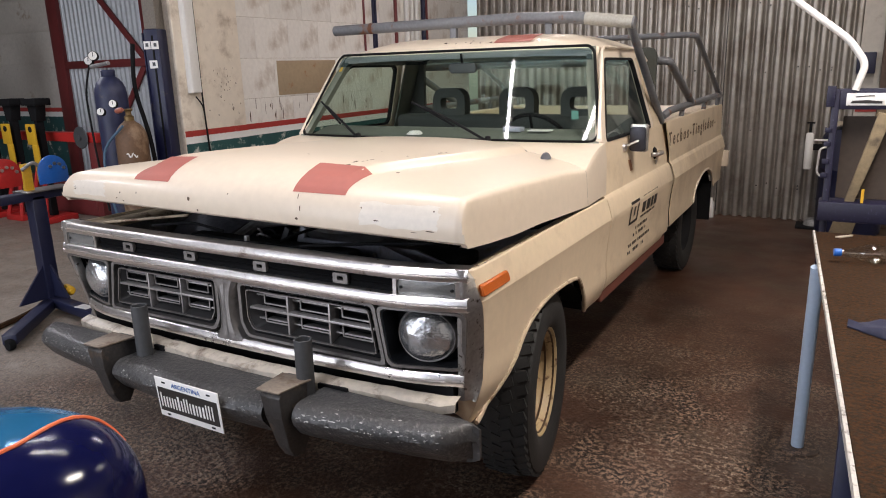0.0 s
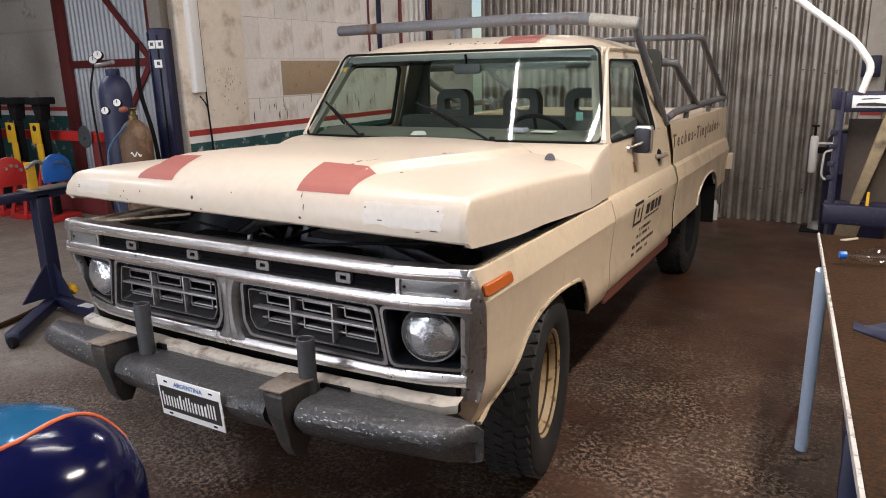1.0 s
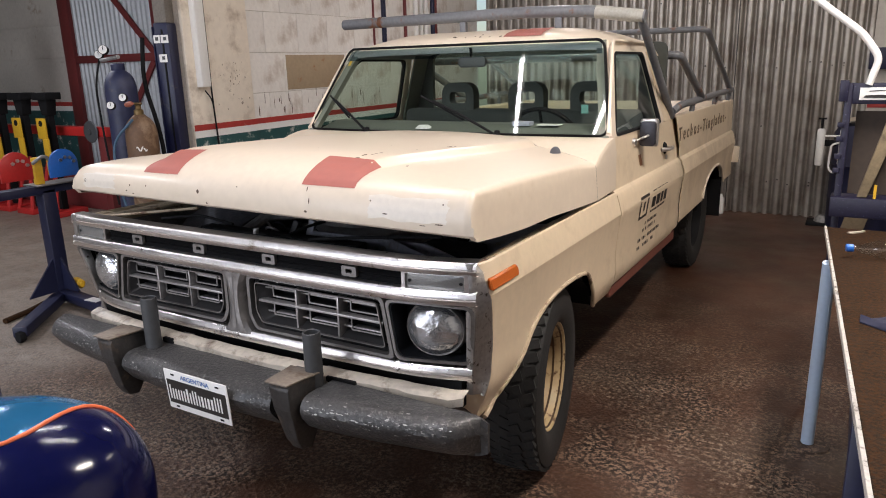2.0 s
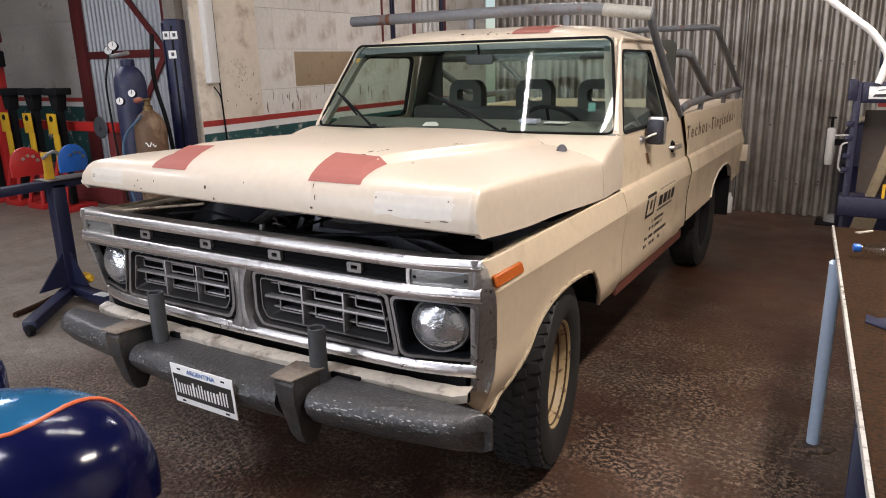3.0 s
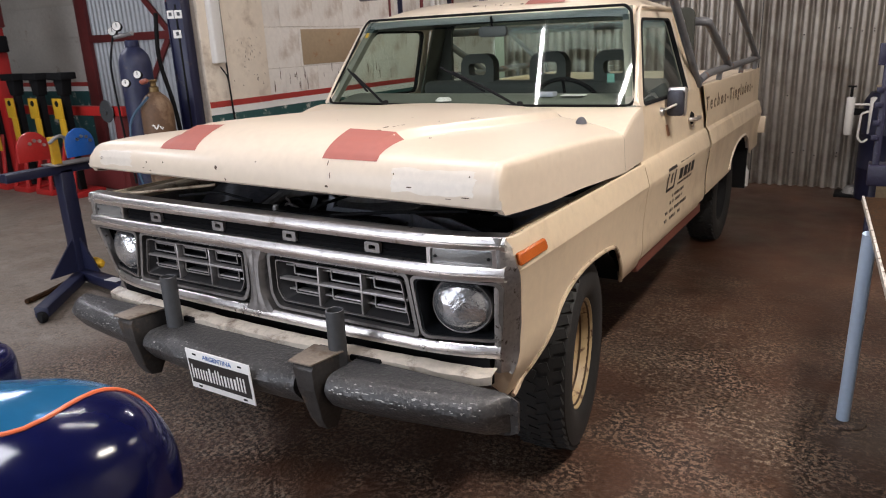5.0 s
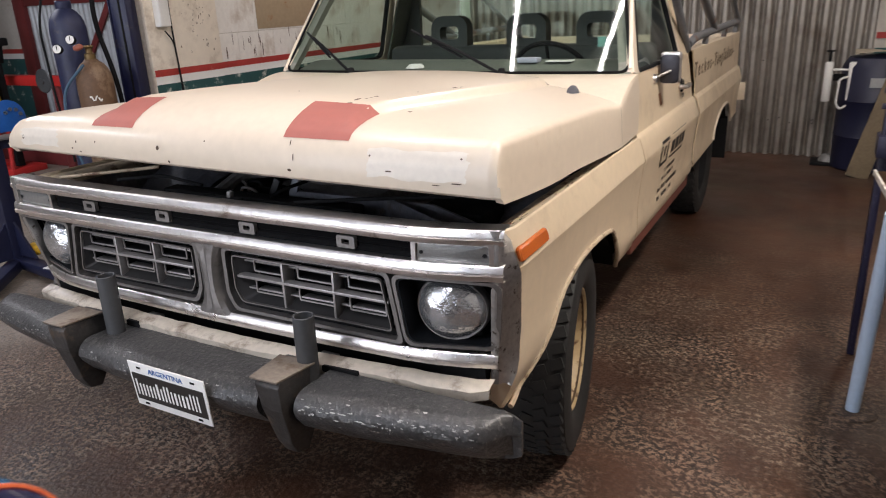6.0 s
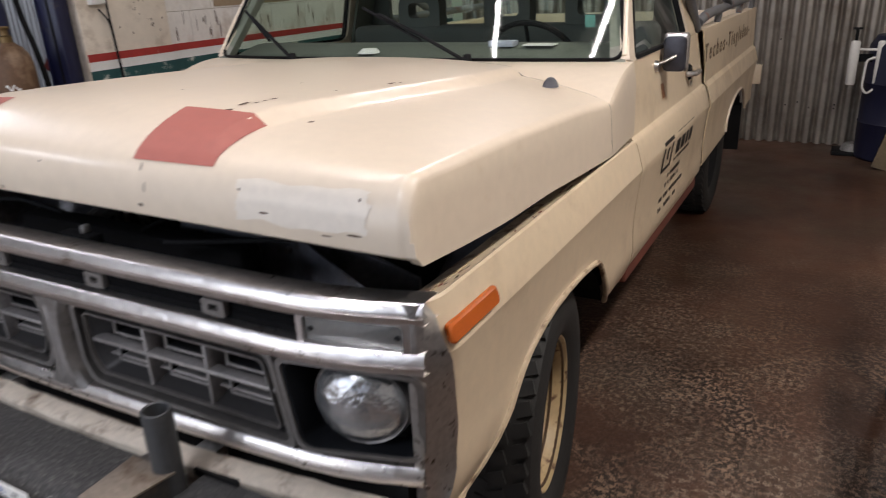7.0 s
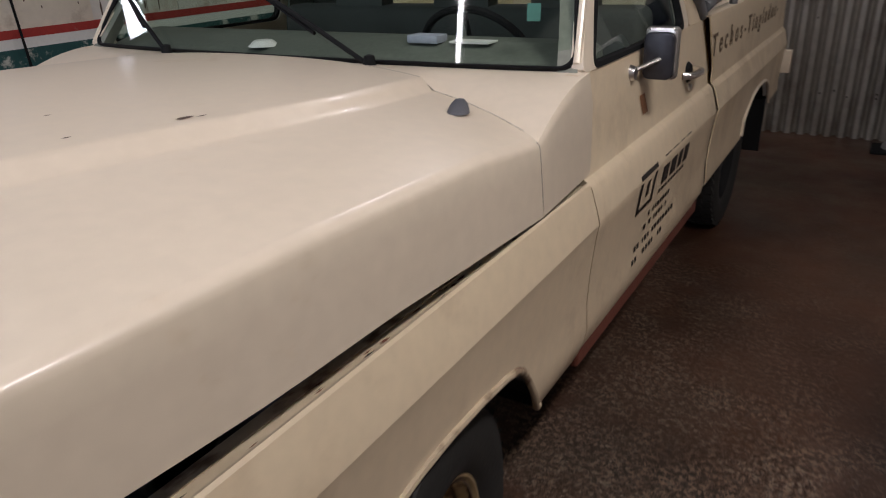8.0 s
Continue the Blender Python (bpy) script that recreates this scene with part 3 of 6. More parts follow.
for x, y, w, d in ((0.42, 0.232, 0.009, 0.011), (0.41, 0.290, 0.007, 0.018), (0.428, 0.310, 0.004, 0.008), (0.425, 0.34, 0.004, 0.009), (0.425, 0.37, 0.006, 0.012), (0.585, 0.298, 0.006, 0.010),
                   (0.47, 0.545, 0.004, 0.006), (0.505, 0.742, 0.006, 0.018), (0.515, 0.772, 0.003, 0.010), (0.30, 0.62, 0.003, 0.006), (0.10, 0.40, 0.004, 0.004)):
    part("paint_chip", hood_chip(x, y, w, d), CHIP, hood)


def lip_chip(x, j, w, h):
    bm = bmesh.new()
    bm.faces.new([bm.verts.new(hood_point((x + w * math.cos(a)) / HOOD_W, max(0.2, j + h * math.sin(a)), 0.0012)) for a in [2 * math.pi * k / 8 for k in range(8)]])
    return bm


random.seed(11)
for x, j, w, h in ((-0.62, 2.2, 0.005, 0.12), (-0.60, 2.9, 0.004, 0.1), (-0.58, 1.7, 0.005, 0.15), (-0.50, 3.0, 0.003, 0.1), (-0.20, 2.9, 0.007, 0.2), (-0.155, 1.4, 0.004, 0.25), (0.33, 1.9, 0.007, 0.18), (0.345, 3.0, 0.002, 0.3),
                   (0.33, 4.4, 0.002, 0.4), (0.60, 3.6, 0.003, 0.1), (0.66, 2.5, 0.011, 0.06), (0.80, 1.7, 0.012, 0.05), (0.86, 2.0, 0.016, 0.06), (0.87, 3.8, 0.003, 0.1), (-0.88, 3.0, 0.006, 0.2), (0.0, 3.9, 0.003, 0.1)):
    part("paint_chip", lip_chip(x, j, w, h), CHIP, hood)

# cowl, between the hood and the windscreen, with the fender's upper rear corners
def cowl():
    rows = []
    for k in steps(0, 1, 8):
        row = []
        for s in steps(-1, 1, 40):
            y0, y1 = seam(s) + 0.0025, 1.502 + 0.050 * abs(s) ** 2.4
            top0 = hood_point(s, len(HOOD_LINE) - 1.001).z
            top1 = 1.236
            e = k * (2 - k)
            row.append(Vector((s * (HOOD_W - 0.012 * k * abs(s) ** 6), y0 + (y1 - y0) * k, top0 + (top1 - top0) * e)))
        left, right = row[0], row[-1]
        out = []
        for side, p in ((-1, left), (1, right)):
            drop = [Vector((side * ((1 - k) * (HOOD_W + 0.006 * min(1, t / 0.08) ** 0.6 + 0.012 * t) + k * (abs(p.x) + (0.958 - abs(p.x)) * min(1, t * 3))), p.y, p.z + (0.99 - p.z) * t)) for t in (0.04, 0.10, 0.30, 0.60, 1.0)]
            out.append(drop)
        rows.append(out[0][::-1] + row + out[1])
    return shell(rows, None)


part("cowl", cowl(), CREAM, truck, "cream cowl panel below the windscreen", 40)
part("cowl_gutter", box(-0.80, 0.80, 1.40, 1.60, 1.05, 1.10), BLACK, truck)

# doors
DOOR_Y0, DOOR_Y1, SILL_Z = 1.507, 2.745, 1.235


def door_skin():
    ys = steps(DOOR_Y0, DOOR_Y1, 10)
    return side_panel(ys, lambda y: 0.518, [z for z in Z_KEYS if z >= 0.52] + [1.05, 1.12, 1.19, 1.235], 0.035)


def on_side(y, z, out=0.0):
    return Vector((side_x(z) + out, y, z))


WIN_OUT = [(DOOR_Y0 + 0.02, 1.235), (1.63, 1.36), (1.86, 1.672), (2.50, 1.672), (2.57, 1.235)]
WIN_IN = [(1.60, 1.235), (1.665, 1.33), (1.90, 1.638), (2.455, 1.638), (2.50, 1.235)]


def window_frame(outer, inner, d0, d1):
    o, i = round_poly(outer, 0.04), round_poly(inner, 0.05)
    bm = bmesh.new()
    V = [[bm.verts.new(on_side(y, z, d)) for y, z in loop] for loop, d in ((o, d0), (i, d0), (i, d1), (o, d1))]
    n = len(o)
    for P, Q in ((0, 1), (1, 2), (2, 3), (3, 0)):
        for k in range(n):
            j = (k + 1) % n
            bm.faces.new((V[P][k], V[P][j], V[Q][j], V[Q][k]))
    return bm


def window_pane(inner, d):
    bm = bmesh.new()
    bm.faces.new([bm.verts.new(on_side(y, z, d)) for y, z in round_poly(inner, 0.05)])
    return bm


for side in (1, -1):
    flip = (lambda b: b) if side > 0 else mirror_x
    door = part("door", flip(door_skin()), CREAM_SIDE, truck, "cream cab door with dark sign lettering" if side > 0 else "cream cab door")
    part("window_frame", flip(window_frame(WIN_OUT, WIN_IN, -0.028, 0.002)), CREAM, door)
    seal_in = [(y + (0.012 if y < 2 else -0.012), z + (0.012 if z < 1.3 else -0.012)) for y, z in WIN_IN]
    part("window_seal", flip(window_frame(WIN_IN, seal_in, -0.020, 0.004)), BLACK, door)
    pane = part("window_pane", flip(window_pane(WIN_IN, -0.012)), GLASS, door, "clear side window", facing=(1, 0, 0))
    pane.visible_shadow = False

# cab corner behind the doors, roof pillars, roof
def cab_rear(z):
    return lerp([(0.5, 2.905), (1.05, 2.905), (1.25, 2.775), (1.40, 2.735), (1.7, 2.73)], z)


def cab_corner():
    rows = []
    for f in (0.0, 0.35, 0.75, 0.95, 1.0):
        row = []
        for z in [q for q in Z_KEYS if q >= 0.54] + [1.05, 1.12, 1.19, 1.234, 1.237, 1.35, 1.5, 1.62, 1.69]:
            y0 = 2.750 if z < 1.236 else 2.575
            row.append((side_x(z) - 0.010 * max(0, f - 0.75) * 4 - 0.0015 * (z < 1.236 and f == 0), y0 + f * (cab_rear(z) - y0), z))
        rows.append(row)
    return shell(rows, (-0.03, 0, 0))


both_sides("cab_corner", cab_corner, CREAM_SIDE, truck)
both_sides("corner_trim", lambda: shell([[(side_x(z) - 0.034, y, z) for z in (1.0, 1.236, 1.40, 1.55, 1.66)] for y in (2.53, 2.60, 2.695)], (-0.012, 0, 0)), surface("grey_green_lining", (0.15, 0.165, 0.135), 0.75, vary=0.2, scale=9), truck)


def pillar():
    bm = bmesh.new()
    rings = []
    for y, z, w in ((1.515, 1.225, 0.0), (1.60, 1.34, 0.0), (1.75, 1.56, 0.0), (1.85, 1.69, 0.0)):
        x = side_x(z)
        rings.append([(x - 0.002, y + 0.060, z), (x - 0.004, y + 0.030, z + 0.004), (x - 0.018, y + 0.022, z + 0.006), (x - 0.060, y + 0.018, z + 0.006), (x - 0.058, y + 0.052, z)])
    R = [[bm.verts.new(p) for p in r] for r in rings]
    for A, B in zip(R, R[1:]):
        for k in range(5):
            bm.faces.new((A[k], A[(k + 1) % 5], B[(k + 1) % 5], B[k]))
    bm.faces.new(R[0][::-1])
    bm.faces.new(R[-1])
    return bm


both_sides("windscreen_pillar", pillar, CREAM, truck)


def pillar_trim():
    rows = []
    for y, z in ((1.515, 1.225), (1.60, 1.34), (1.75, 1.56), (1.85, 1.69)):
        x = side_x(z)
        rows.append([(x - 0.014, y + 0.0195, z + 0.006), (x - 0.064, y + 0.0145, z + 0.006), (x - 0.0625, y + 0.056, z)])
    return shell(rows)


both_sides("pillar_trim", pillar_trim, surface("grey_green_trim", (0.20, 0.205, 0.17), 0.7, vary=0.2, scale=9), truck)


def roof():
    rows = []
    for y, z, w in ((1.805, 1.684, 0.77), (1.815, 1.700, 0.775), (1.84, 1.726, 0.785), (1.90, 1.752, 0.79), (2.05, 1.778, 0.795), (2.25, 1.786, 0.80), (2.45, 1.780, 0.80), (2.62, 1.762, 0.795), (2.71, 1.722, 0.785), (2.735, 1.68, 0.78)):
        row = []
        for s in steps(-1, 1, 32):
            row.append((s * w, y + 0.03 * abs(s) ** 2 * (1 if y < 2 else 0), z - (z - 1.672) * 0.75 * abs(s) ** 5))
        rows.append([(-w - 0.012, row[0][1], 1.668)] + row + [(w + 0.012, row[-1][1], 1.668)])
    return shell(rows, (0, 0, -0.03))


roof_part = part("roof", roof(), CREAM, truck)


def roof_patch():
    return shell([[(x, y, lerp([(1.84, 1.726), (1.90, 1.752), (2.05, 1.778)], y) + 0.0012) for x in steps(0.22, 0.44, 4)] for y in steps(1.85, 2.04, 6)])


part("primer_patch", roof_patch(), PRIMER, roof_part, "brick-red primer patch")
random.seed(9)
for k in range(9):
    x, y, w = random.uniform(-0.10, 0.20), random.uniform(1.855, 1.90), random.uniform(0.004, 0.012)
    bm = bmesh.new()
    bm.faces.new([bm.verts.new((x + w * math.cos(a) * random.uniform(0.6, 1.2), y + 0.8 * w * math.sin(a), lerp([(1.84, 1.726), (1.90, 1.752), (2.05, 1.778)], y + 0.8 * w * math.sin(a)) + 0.0014)) for a in [2 * math.pi * i / 7 for i in range(7)]])
    part("rust_flake", bm, CHIP, roof_part)
both_sides("drip_rail", lambda: tube([(0.915, 1.545, 1.255), (0.895, 1.62, 1.37), (0.832, 1.83, 1.664), (0.818, 1.90, 1.69), (0.818, 2.60, 1.69), (0.84, 2.70, 1.62)], 0.009, 8), CREAM, truck)

# windscreen: curved glass in a black rubber seal
def ws_point(s, t):
    y = 1.545 + (1.815 - 1.545) * t
    z = 1.245 + (1.692 - 1.245) * t
    w = 0.912 + (0.792 - 0.912) * t
    return Vector((s * w, y - 0.045 + 0.050 * abs(s) ** 2.4, z))


screen = part("windscreen", shell([[ws_point(s, t) for s in steps(-1, 1, 28)] for t in steps(0, 1, 10)]), GLASS, truck, "tinted curved windscreen with wipers", facing=(0, -1, 0.5))
screen.visible_shadow = False


def ws_loop(cs, ct, off):
    """A closed line on the screen with round corners, cs and ct in from its edges."""
    pts = []
    for s0, t0, a0 in ((1 - cs, ct, -90), (1 - cs, 1 - ct, 0), (-1 + cs, 1 - ct, 90), (-1 + cs, ct, 180)):
        for k in range(7):
            a = radians(a0 + 15 * k)
            r = 0.045
            pts.append((s0 - math.copysign(r, s0) + r * math.cos(a), t0 + (2 * r if t0 < 0.5 else -2 * r) + 2 * r * math.sin(a)))
    full = []
    for k, p in enumerate(pts):
        q = pts[(k + 1) % len(pts)]
        m = 12 if abs(p[0] - q[0]) + abs(p[1] - q[1]) > 0.3 else 1
        full += [(p[0] + (q[0] - p[0]) * i / m, p[1] + (q[1] - p[1]) * i / m) for i in range(m)]
    return [ws_point(u, v) + Vector((0, -0.85 * off, 0.5 * off)) for u, v in full]


def ws_seal():
    loops = [ws_loop(-0.010, -0.022, -0.012), ws_loop(-0.006, -0.017, 0.009), ws_loop(-0.002, -0.011, 0.012), ws_loop(0.002, -0.001, 0.009), ws_loop(0.005, 0.005, 0.001)]
    bm = bmesh.new()
    V = [[bm.verts.new(p) for p in lp] for lp in loops]
    n = len(V[0])
    for A, B in zip(V, V[1:]):
        for k in range(n):
            bm.faces.new((A[k], A[(k + 1) % n], B[(k + 1) % n], B[k]))
    return bm


part("windscreen_seal", ws_seal(), surface("seal_rubber", (0.006, 0.006, 0.007), 0.6, vary=0.2, scale=20, spec=0.15), truck, "black rubber windscreen seal", 50)

band = part("shade_band", shell([[ws_point(s, t) + Vector((0, 0.004, -0.002)) for s in steps(-0.985, 0.985, 24)] for t in steps(0.86, 0.99, 3)]), glass_mat("blue_shade_band", (0.40, 0.50, 0.60), 1.05), screen, "blue-tinted shade band", facing=(0, -1, 0.5))
band.visible_shadow = False

# cab back with its window, floor and dash
part("cab_back", ring_plate(round_rect(-0.90, 0.90, 0.55, 1.70, 0.05), round_rect(-0.74, 0.74, 1.25, 1.672, 0.06), "y", 2.70, 2.73), surface("cab_trim", (0.05, 0.055, 0.047), 0.8, vary=0.2), truck)
rear_glass = part("rear_window", shell([[(x, 2.714, z) for x in steps(-0.76, 0.76, 4)] for z in steps(1.23, 1.69, 3)]), GLASS, truck, "rear window", facing=(0, -1, 0))
rear_glass.visible_shadow = False
part("cab_floor", box(-0.92, 0.92, 1.35, 2.70, 0.50, 0.56), BLACK, truck)
part("firewall", box(-0.90, 0.90, 1.36, 1.40, 0.5, 1.12), BLACK, truck)
part("dashboard", prism([(1.525, 1.205), (1.60, 1.248), (1.72, 1.278), (1.80, 1.280), (1.86, 1.255), (1.90, 1.19), (1.90, 1.0), (1.72, 0.95), (1.45, 0.95)], "x", -0.87, 0.87, None, 0.010), surface("grey_green_dash", (0.115, 0.125, 0.105), 0.6, vary=0.25, scale=10), truck, "grey dashboard")

# bed
def bed_side():
    ys = steps(2.736, 3.68, 8) + steps(3.69, 4.61, 36) + steps(4.62, 4.99, 5)
    prof = lambda y, z: side_x(z) if z < 0.98 else 0.965 - 0.004 * (z - 0.98) / 0.27
    bot = lambda y: max(lerp([(2.7, 0.56), (5.3, 0.60)], y), arch(y, AXLE_R, 0.46, 0.775, 0.55))
    def at(y, z):
        f = cab_rear(z) + 0.010
        return y if y > 3.68 else f + (y - 2.736) / (3.68 - 2.736) * (3.68 - f)
    rows = [[(prof(y, max(z, bot(y))), at(y, max(z, bot(y))), max(z, bot(y))) for z in [q for q in Z_KEYS if q >= 0.54] + [1.05, 1.15, 1.235]] + [(0.958, at(y, 1.25), 1.25), (0.90, at(y, 1.25), 1.25), (0.892, at(y, 1.24), 1.24), (0.892, at(y, 0.75), 0.75)] for y in ys]
    return shell(rows, (-0.005, 0, -0.002))


def seam_filler():
    zs = [z for z in Z_KEYS if z >= 0.58] + [1.05, 1.12, 1.19, 1.235]
    return shell([[(min(side_x(z), 0.962) - 0.014, cab_rear(z) + d, z) for z in zs] for d in (-0.06, 0.0, 0.07)], (-0.004, 0, 0))


both_sides("seam_filler", seam_filler, CREAM_SIDE, truck)
both_sides("bed_side", bed_side, CREAM_SIDE, truck, "cream cargo bed side with sign lettering")
both_sides("fender_lip", lambda: fender_lip(AXLE_R, 0.46, 0.775, 0.55, 3.70, 4.60), CREAM, truck)
part("tailgate", box(-0.90, 0.90, 4.94, 4.98, 0.62, 1.24, 0.008), CREAM, truck)
part("bed_floor", box(-0.90, 0.90, 2.78, 4.95, 0.72, 0.76), CREAM_IN, truck)
part("bed_front", box(-0.90, 0.90, 2.78, 2.81, 0.72, 1.24), CREAM_IN, truck)
both_sides("rocker_sill", lambda: box(0.90, 0.964, 1.505, 2.88, 0.452, 0.516, 0.008), SILL_RED, truck, "red rusty sill under the door")
part("chassis_rail", box(0.36, 0.46, 0.1, 4.9, 0.42, 0.55, 0.01), BLACK, truck)
part("chassis_rail", box(-0.46, -0.36, 0.1, 4.9, 0.42, 0.55, 0.01), BLACK, truck)
part("rear_axle", tube([(-0.75, AXLE_R, AXLE_Z), (0.75, AXLE_R, AXLE_Z)], 0.05), BLACK, truck)
part("front_axle", tube([(-0.75, AXLE_F, AXLE_Z - 0.02), (0.75, AXLE_F, AXLE_Z - 0.02)], 0.045), BLACK, truck)


def tyre_bm(seg=60):
    w = 0.10
    prof = [(0.205, -0.075), (0.225, -0.092), (0.27, -0.104), (0.315, -0.103), (0.342, -0.094), (TYRE_R - 0.006, -0.075), (TYRE_R, -0.05), (TYRE_R + 0.002, 0.0)]
    prof = prof + [(r, -h) for r, h in prof[-2::-1]]
    bm = lathe(prof + [prof[0]], None, seg)
    bmesh.ops.remove_doubles(bm, verts=bm.verts[:], dist=0.0005)
    return bm


def tread_bm():
    bm = bmesh.new()
    for k in range(48):
        a = 2 * math.pi * k / 48
        for x0, x1, sh in ((-0.088, -0.048, 0.0), (-0.04, -0.004, 0.5), (0.004, 0.04, 0.0), (0.048, 0.088, 0.5)):
            m = Matrix.Rotation(a + sh * 2 * math.pi / 48, 4, "Z") @ Matrix.Translation((TYRE_R - 0.002 - (0.006 if abs(x0 + x1) > 0.1 else 0), 0, (x0 + x1) / 2)) @ Matrix.Rotation(0.35 if x0 > 0 else -0.35, 4, "X")
            box(-0.008, 0.008, -0.016, 0.016, -(x1 - x0) / 2, (x1 - x0) / 2, 0, bm, m=m)
    return bm


def rim_bm():
    prof = [(0.0, -0.01), (0.055, -0.01), (0.06, -0.02), (0.10, -0.022), (0.125, -0.04), (0.15, -0.03), (0.165, -0.012), (0.178, -0.02), (0.188, 0.035), (0.196, 0.068), (0.208, 0.082), (0.212, 0.082), (0.212, 0.076), (0.2, 0.05), (0.185, -0.08), (0.212, -0.082)]
    return lathe(prof, None, 48)


LINE_BROWN = surface("brown_rim_line", (0.09, 0.055, 0.03), 0.7, vary=0.4, scale=30)


def wheel(name, x, y, steer, side, paint=None):
    w = part(name, tyre_bm(), RUBBER, truck, "worn black tyre on a cream steel rim")
    w.matrix_local = TRUCK_POSE.inverted() @ pose(x, y, AXLE_Z, 0, 0, steer) @ Matrix.Rotation(radians(90 * side), 4, "Y") @ Matrix.Scale(1.08, 4)
    tagged(part("tread", tread_bm(), RUBBER, w, "", 20), kind="stuff")
    rim = part("rim", rim_bm(), paint or RIM, w, "rust-flecked cream steel rim" if paint is None else "black steel rim")
    # dark rings laid on the rim draw its grooves
    part("rim_groove", lathe([(0.160, -0.010), (0.166, 0.002), (0.180, 0.006), (0.184, -0.004)], None, 40), BLACK, rim)
    for r, z in ((0.1885, 0.038), (0.199, 0.070)) if paint is None else ():
        part("rim_line", lathe([(r - 0.003, z - 0.004), (r - 0.0045, z + 0.004), (r + 0.001, z + 0.004), (r + 0.001, z - 0.004)], None, 40), LINE_BROWN, rim)
    hub = part("hub", lathe([(0.0, 0.025), (0.03, 0.025), (0.035, 0.018), (0.035, 0.0), (0.058, -0.004), (0.06, -0.02)], None, 20), ALU, w)
    for k in range(5):
        a = 2 * math.pi * k / 5
        part("lug_nut", lathe([(0.0, 0.03), (0.009, 0.03), (0.011, 0.022), (0.011, -0.01)], Matrix.Translation((0.085 * math.cos(a), 0.085 * math.sin(a), 0)), 6), ALU, w)
    return w


wheel("wheel", 0.855, AXLE_F, 9, 1)
wheel("wheel", -0.855, AXLE_F, 9, -1)
wheel("wheel", 0.775, AXLE_R, 0, 1, BLACK)
wheel("wheel", -0.775, AXLE_R, 0, -1, BLACK)

# grille: bright surround
def bar_x(x0, x1, yf, depth, z0, z1, bow=0.0, bevel=0.008, n=12):
    """A bar across the front, with rounded edges; bow brings its middle forward."""
    rows = []
    r, h = min(bevel, (z1 - z0) * 0.45), z1 - z0
    for x in steps(x0, x1, n):
        y = yf - bow * (1 - (x / 0.98) ** 2)
        g = 0.005 if h > 0.03 else 0.0
        rows.append([(x, y + depth, z0), (x, y + r, z0), (x, y + 0.3 * r, z0 + 0.3 * r), (x, y, z0 + r), (x, y - 0.001, z0 + 0.36 * h), (x, y + g, z0 + 0.41 * h), (x, y + g, z0 + 0.47 * h), (x, y + 0.001, z0 + 0.52 * h),
                     (x, y + 0.004, z1 - r), (x, y + 0.006 + 0.3 * r, z1 - 0.3 * r), (x, y + 0.010 + r, z1), (x, y + depth, z1)])
    return shell(rows, None)


def sweep(ob):
    """Sweeps the outer ends of a front part back and outwards, as the grille does."""
    for v in ob.data.vertices:
        u = max(0.0, (abs(v.co.x) - 0.70) / 0.25)
        v.co.x += math.copysign(0.024 * u * u, v.co.x)
        v.co.y += (0.045 if v.co.x > 0 else 0.010) * u * u
    return ob


grille = part("grille_top_bar", bar_x(-0.958, 0.958, 0.0, 0.06, 0.955, 0.999, 0.012, 0.007, 24), CHROME, truck, "scuffed chrome grille bar")
middle = part("grille_middle_bar", bar_x(-0.958, 0.958, -0.006, 0.06, 0.860, 0.906, 0.012, 0.007, 24), CHROME, truck, "scuffed chrome grille bar")
lower = part("grille_lower_bar", bar_x(-0.925, 0.935, 0.025, 0.06, 0.598, 0.642, 0.037, 0.007, 24), CHROME, truck, "dented chrome grille bar")
for ob in (grille, middle, lower):
    sweep(ob)
for v in lower.data.vertices:
    v.co.y += 0.035 * max(0.0, (-v.co.x - 0.70) / 0.25) ** 2
part("letter_panel", bar_x(-0.735, 0.735, 0.022, 0.02, 0.90, 0.962, 0.012, 0.002), surface("panel_black", (0.005, 0.005, 0.0055), 0.8, vary=0.3, scale=12, spec=0.06), truck, "black panel with dull metal shapes")
for x in (-0.533, -0.178, 0.178, 0.535):
    part("badge_block", ring_plate(round_rect(x - 0.030, x + 0.030, 0.914, 0.949, 0.006), round_rect(x - 0.013, x + 0.013, 0.925, 0.939, 0.004), "y", -0.002, 0.012), ALU, truck)


def centre_divider():
    rows = []
    for z in steps(0.632, 0.868, 18):
        k = abs((z - 0.752) / 0.118)
        w = 0.030 + 0.040 * k ** 2.6
        rows.append([(-w - 0.010, 0.05, z), (-w, -0.004, z), (-w * 0.72, -0.017, z), (-w * 0.30, -0.021, z), (0, -0.016, z), (w * 0.30, -0.021, z), (w * 0.72, -0.017, z), (w, -0.004, z), (w + 0.010, 0.05, z)])
    return shell(rows, None)


part("grille_divider", centre_divider(), ALU, truck, "dull metal waisted grille divider", 30)


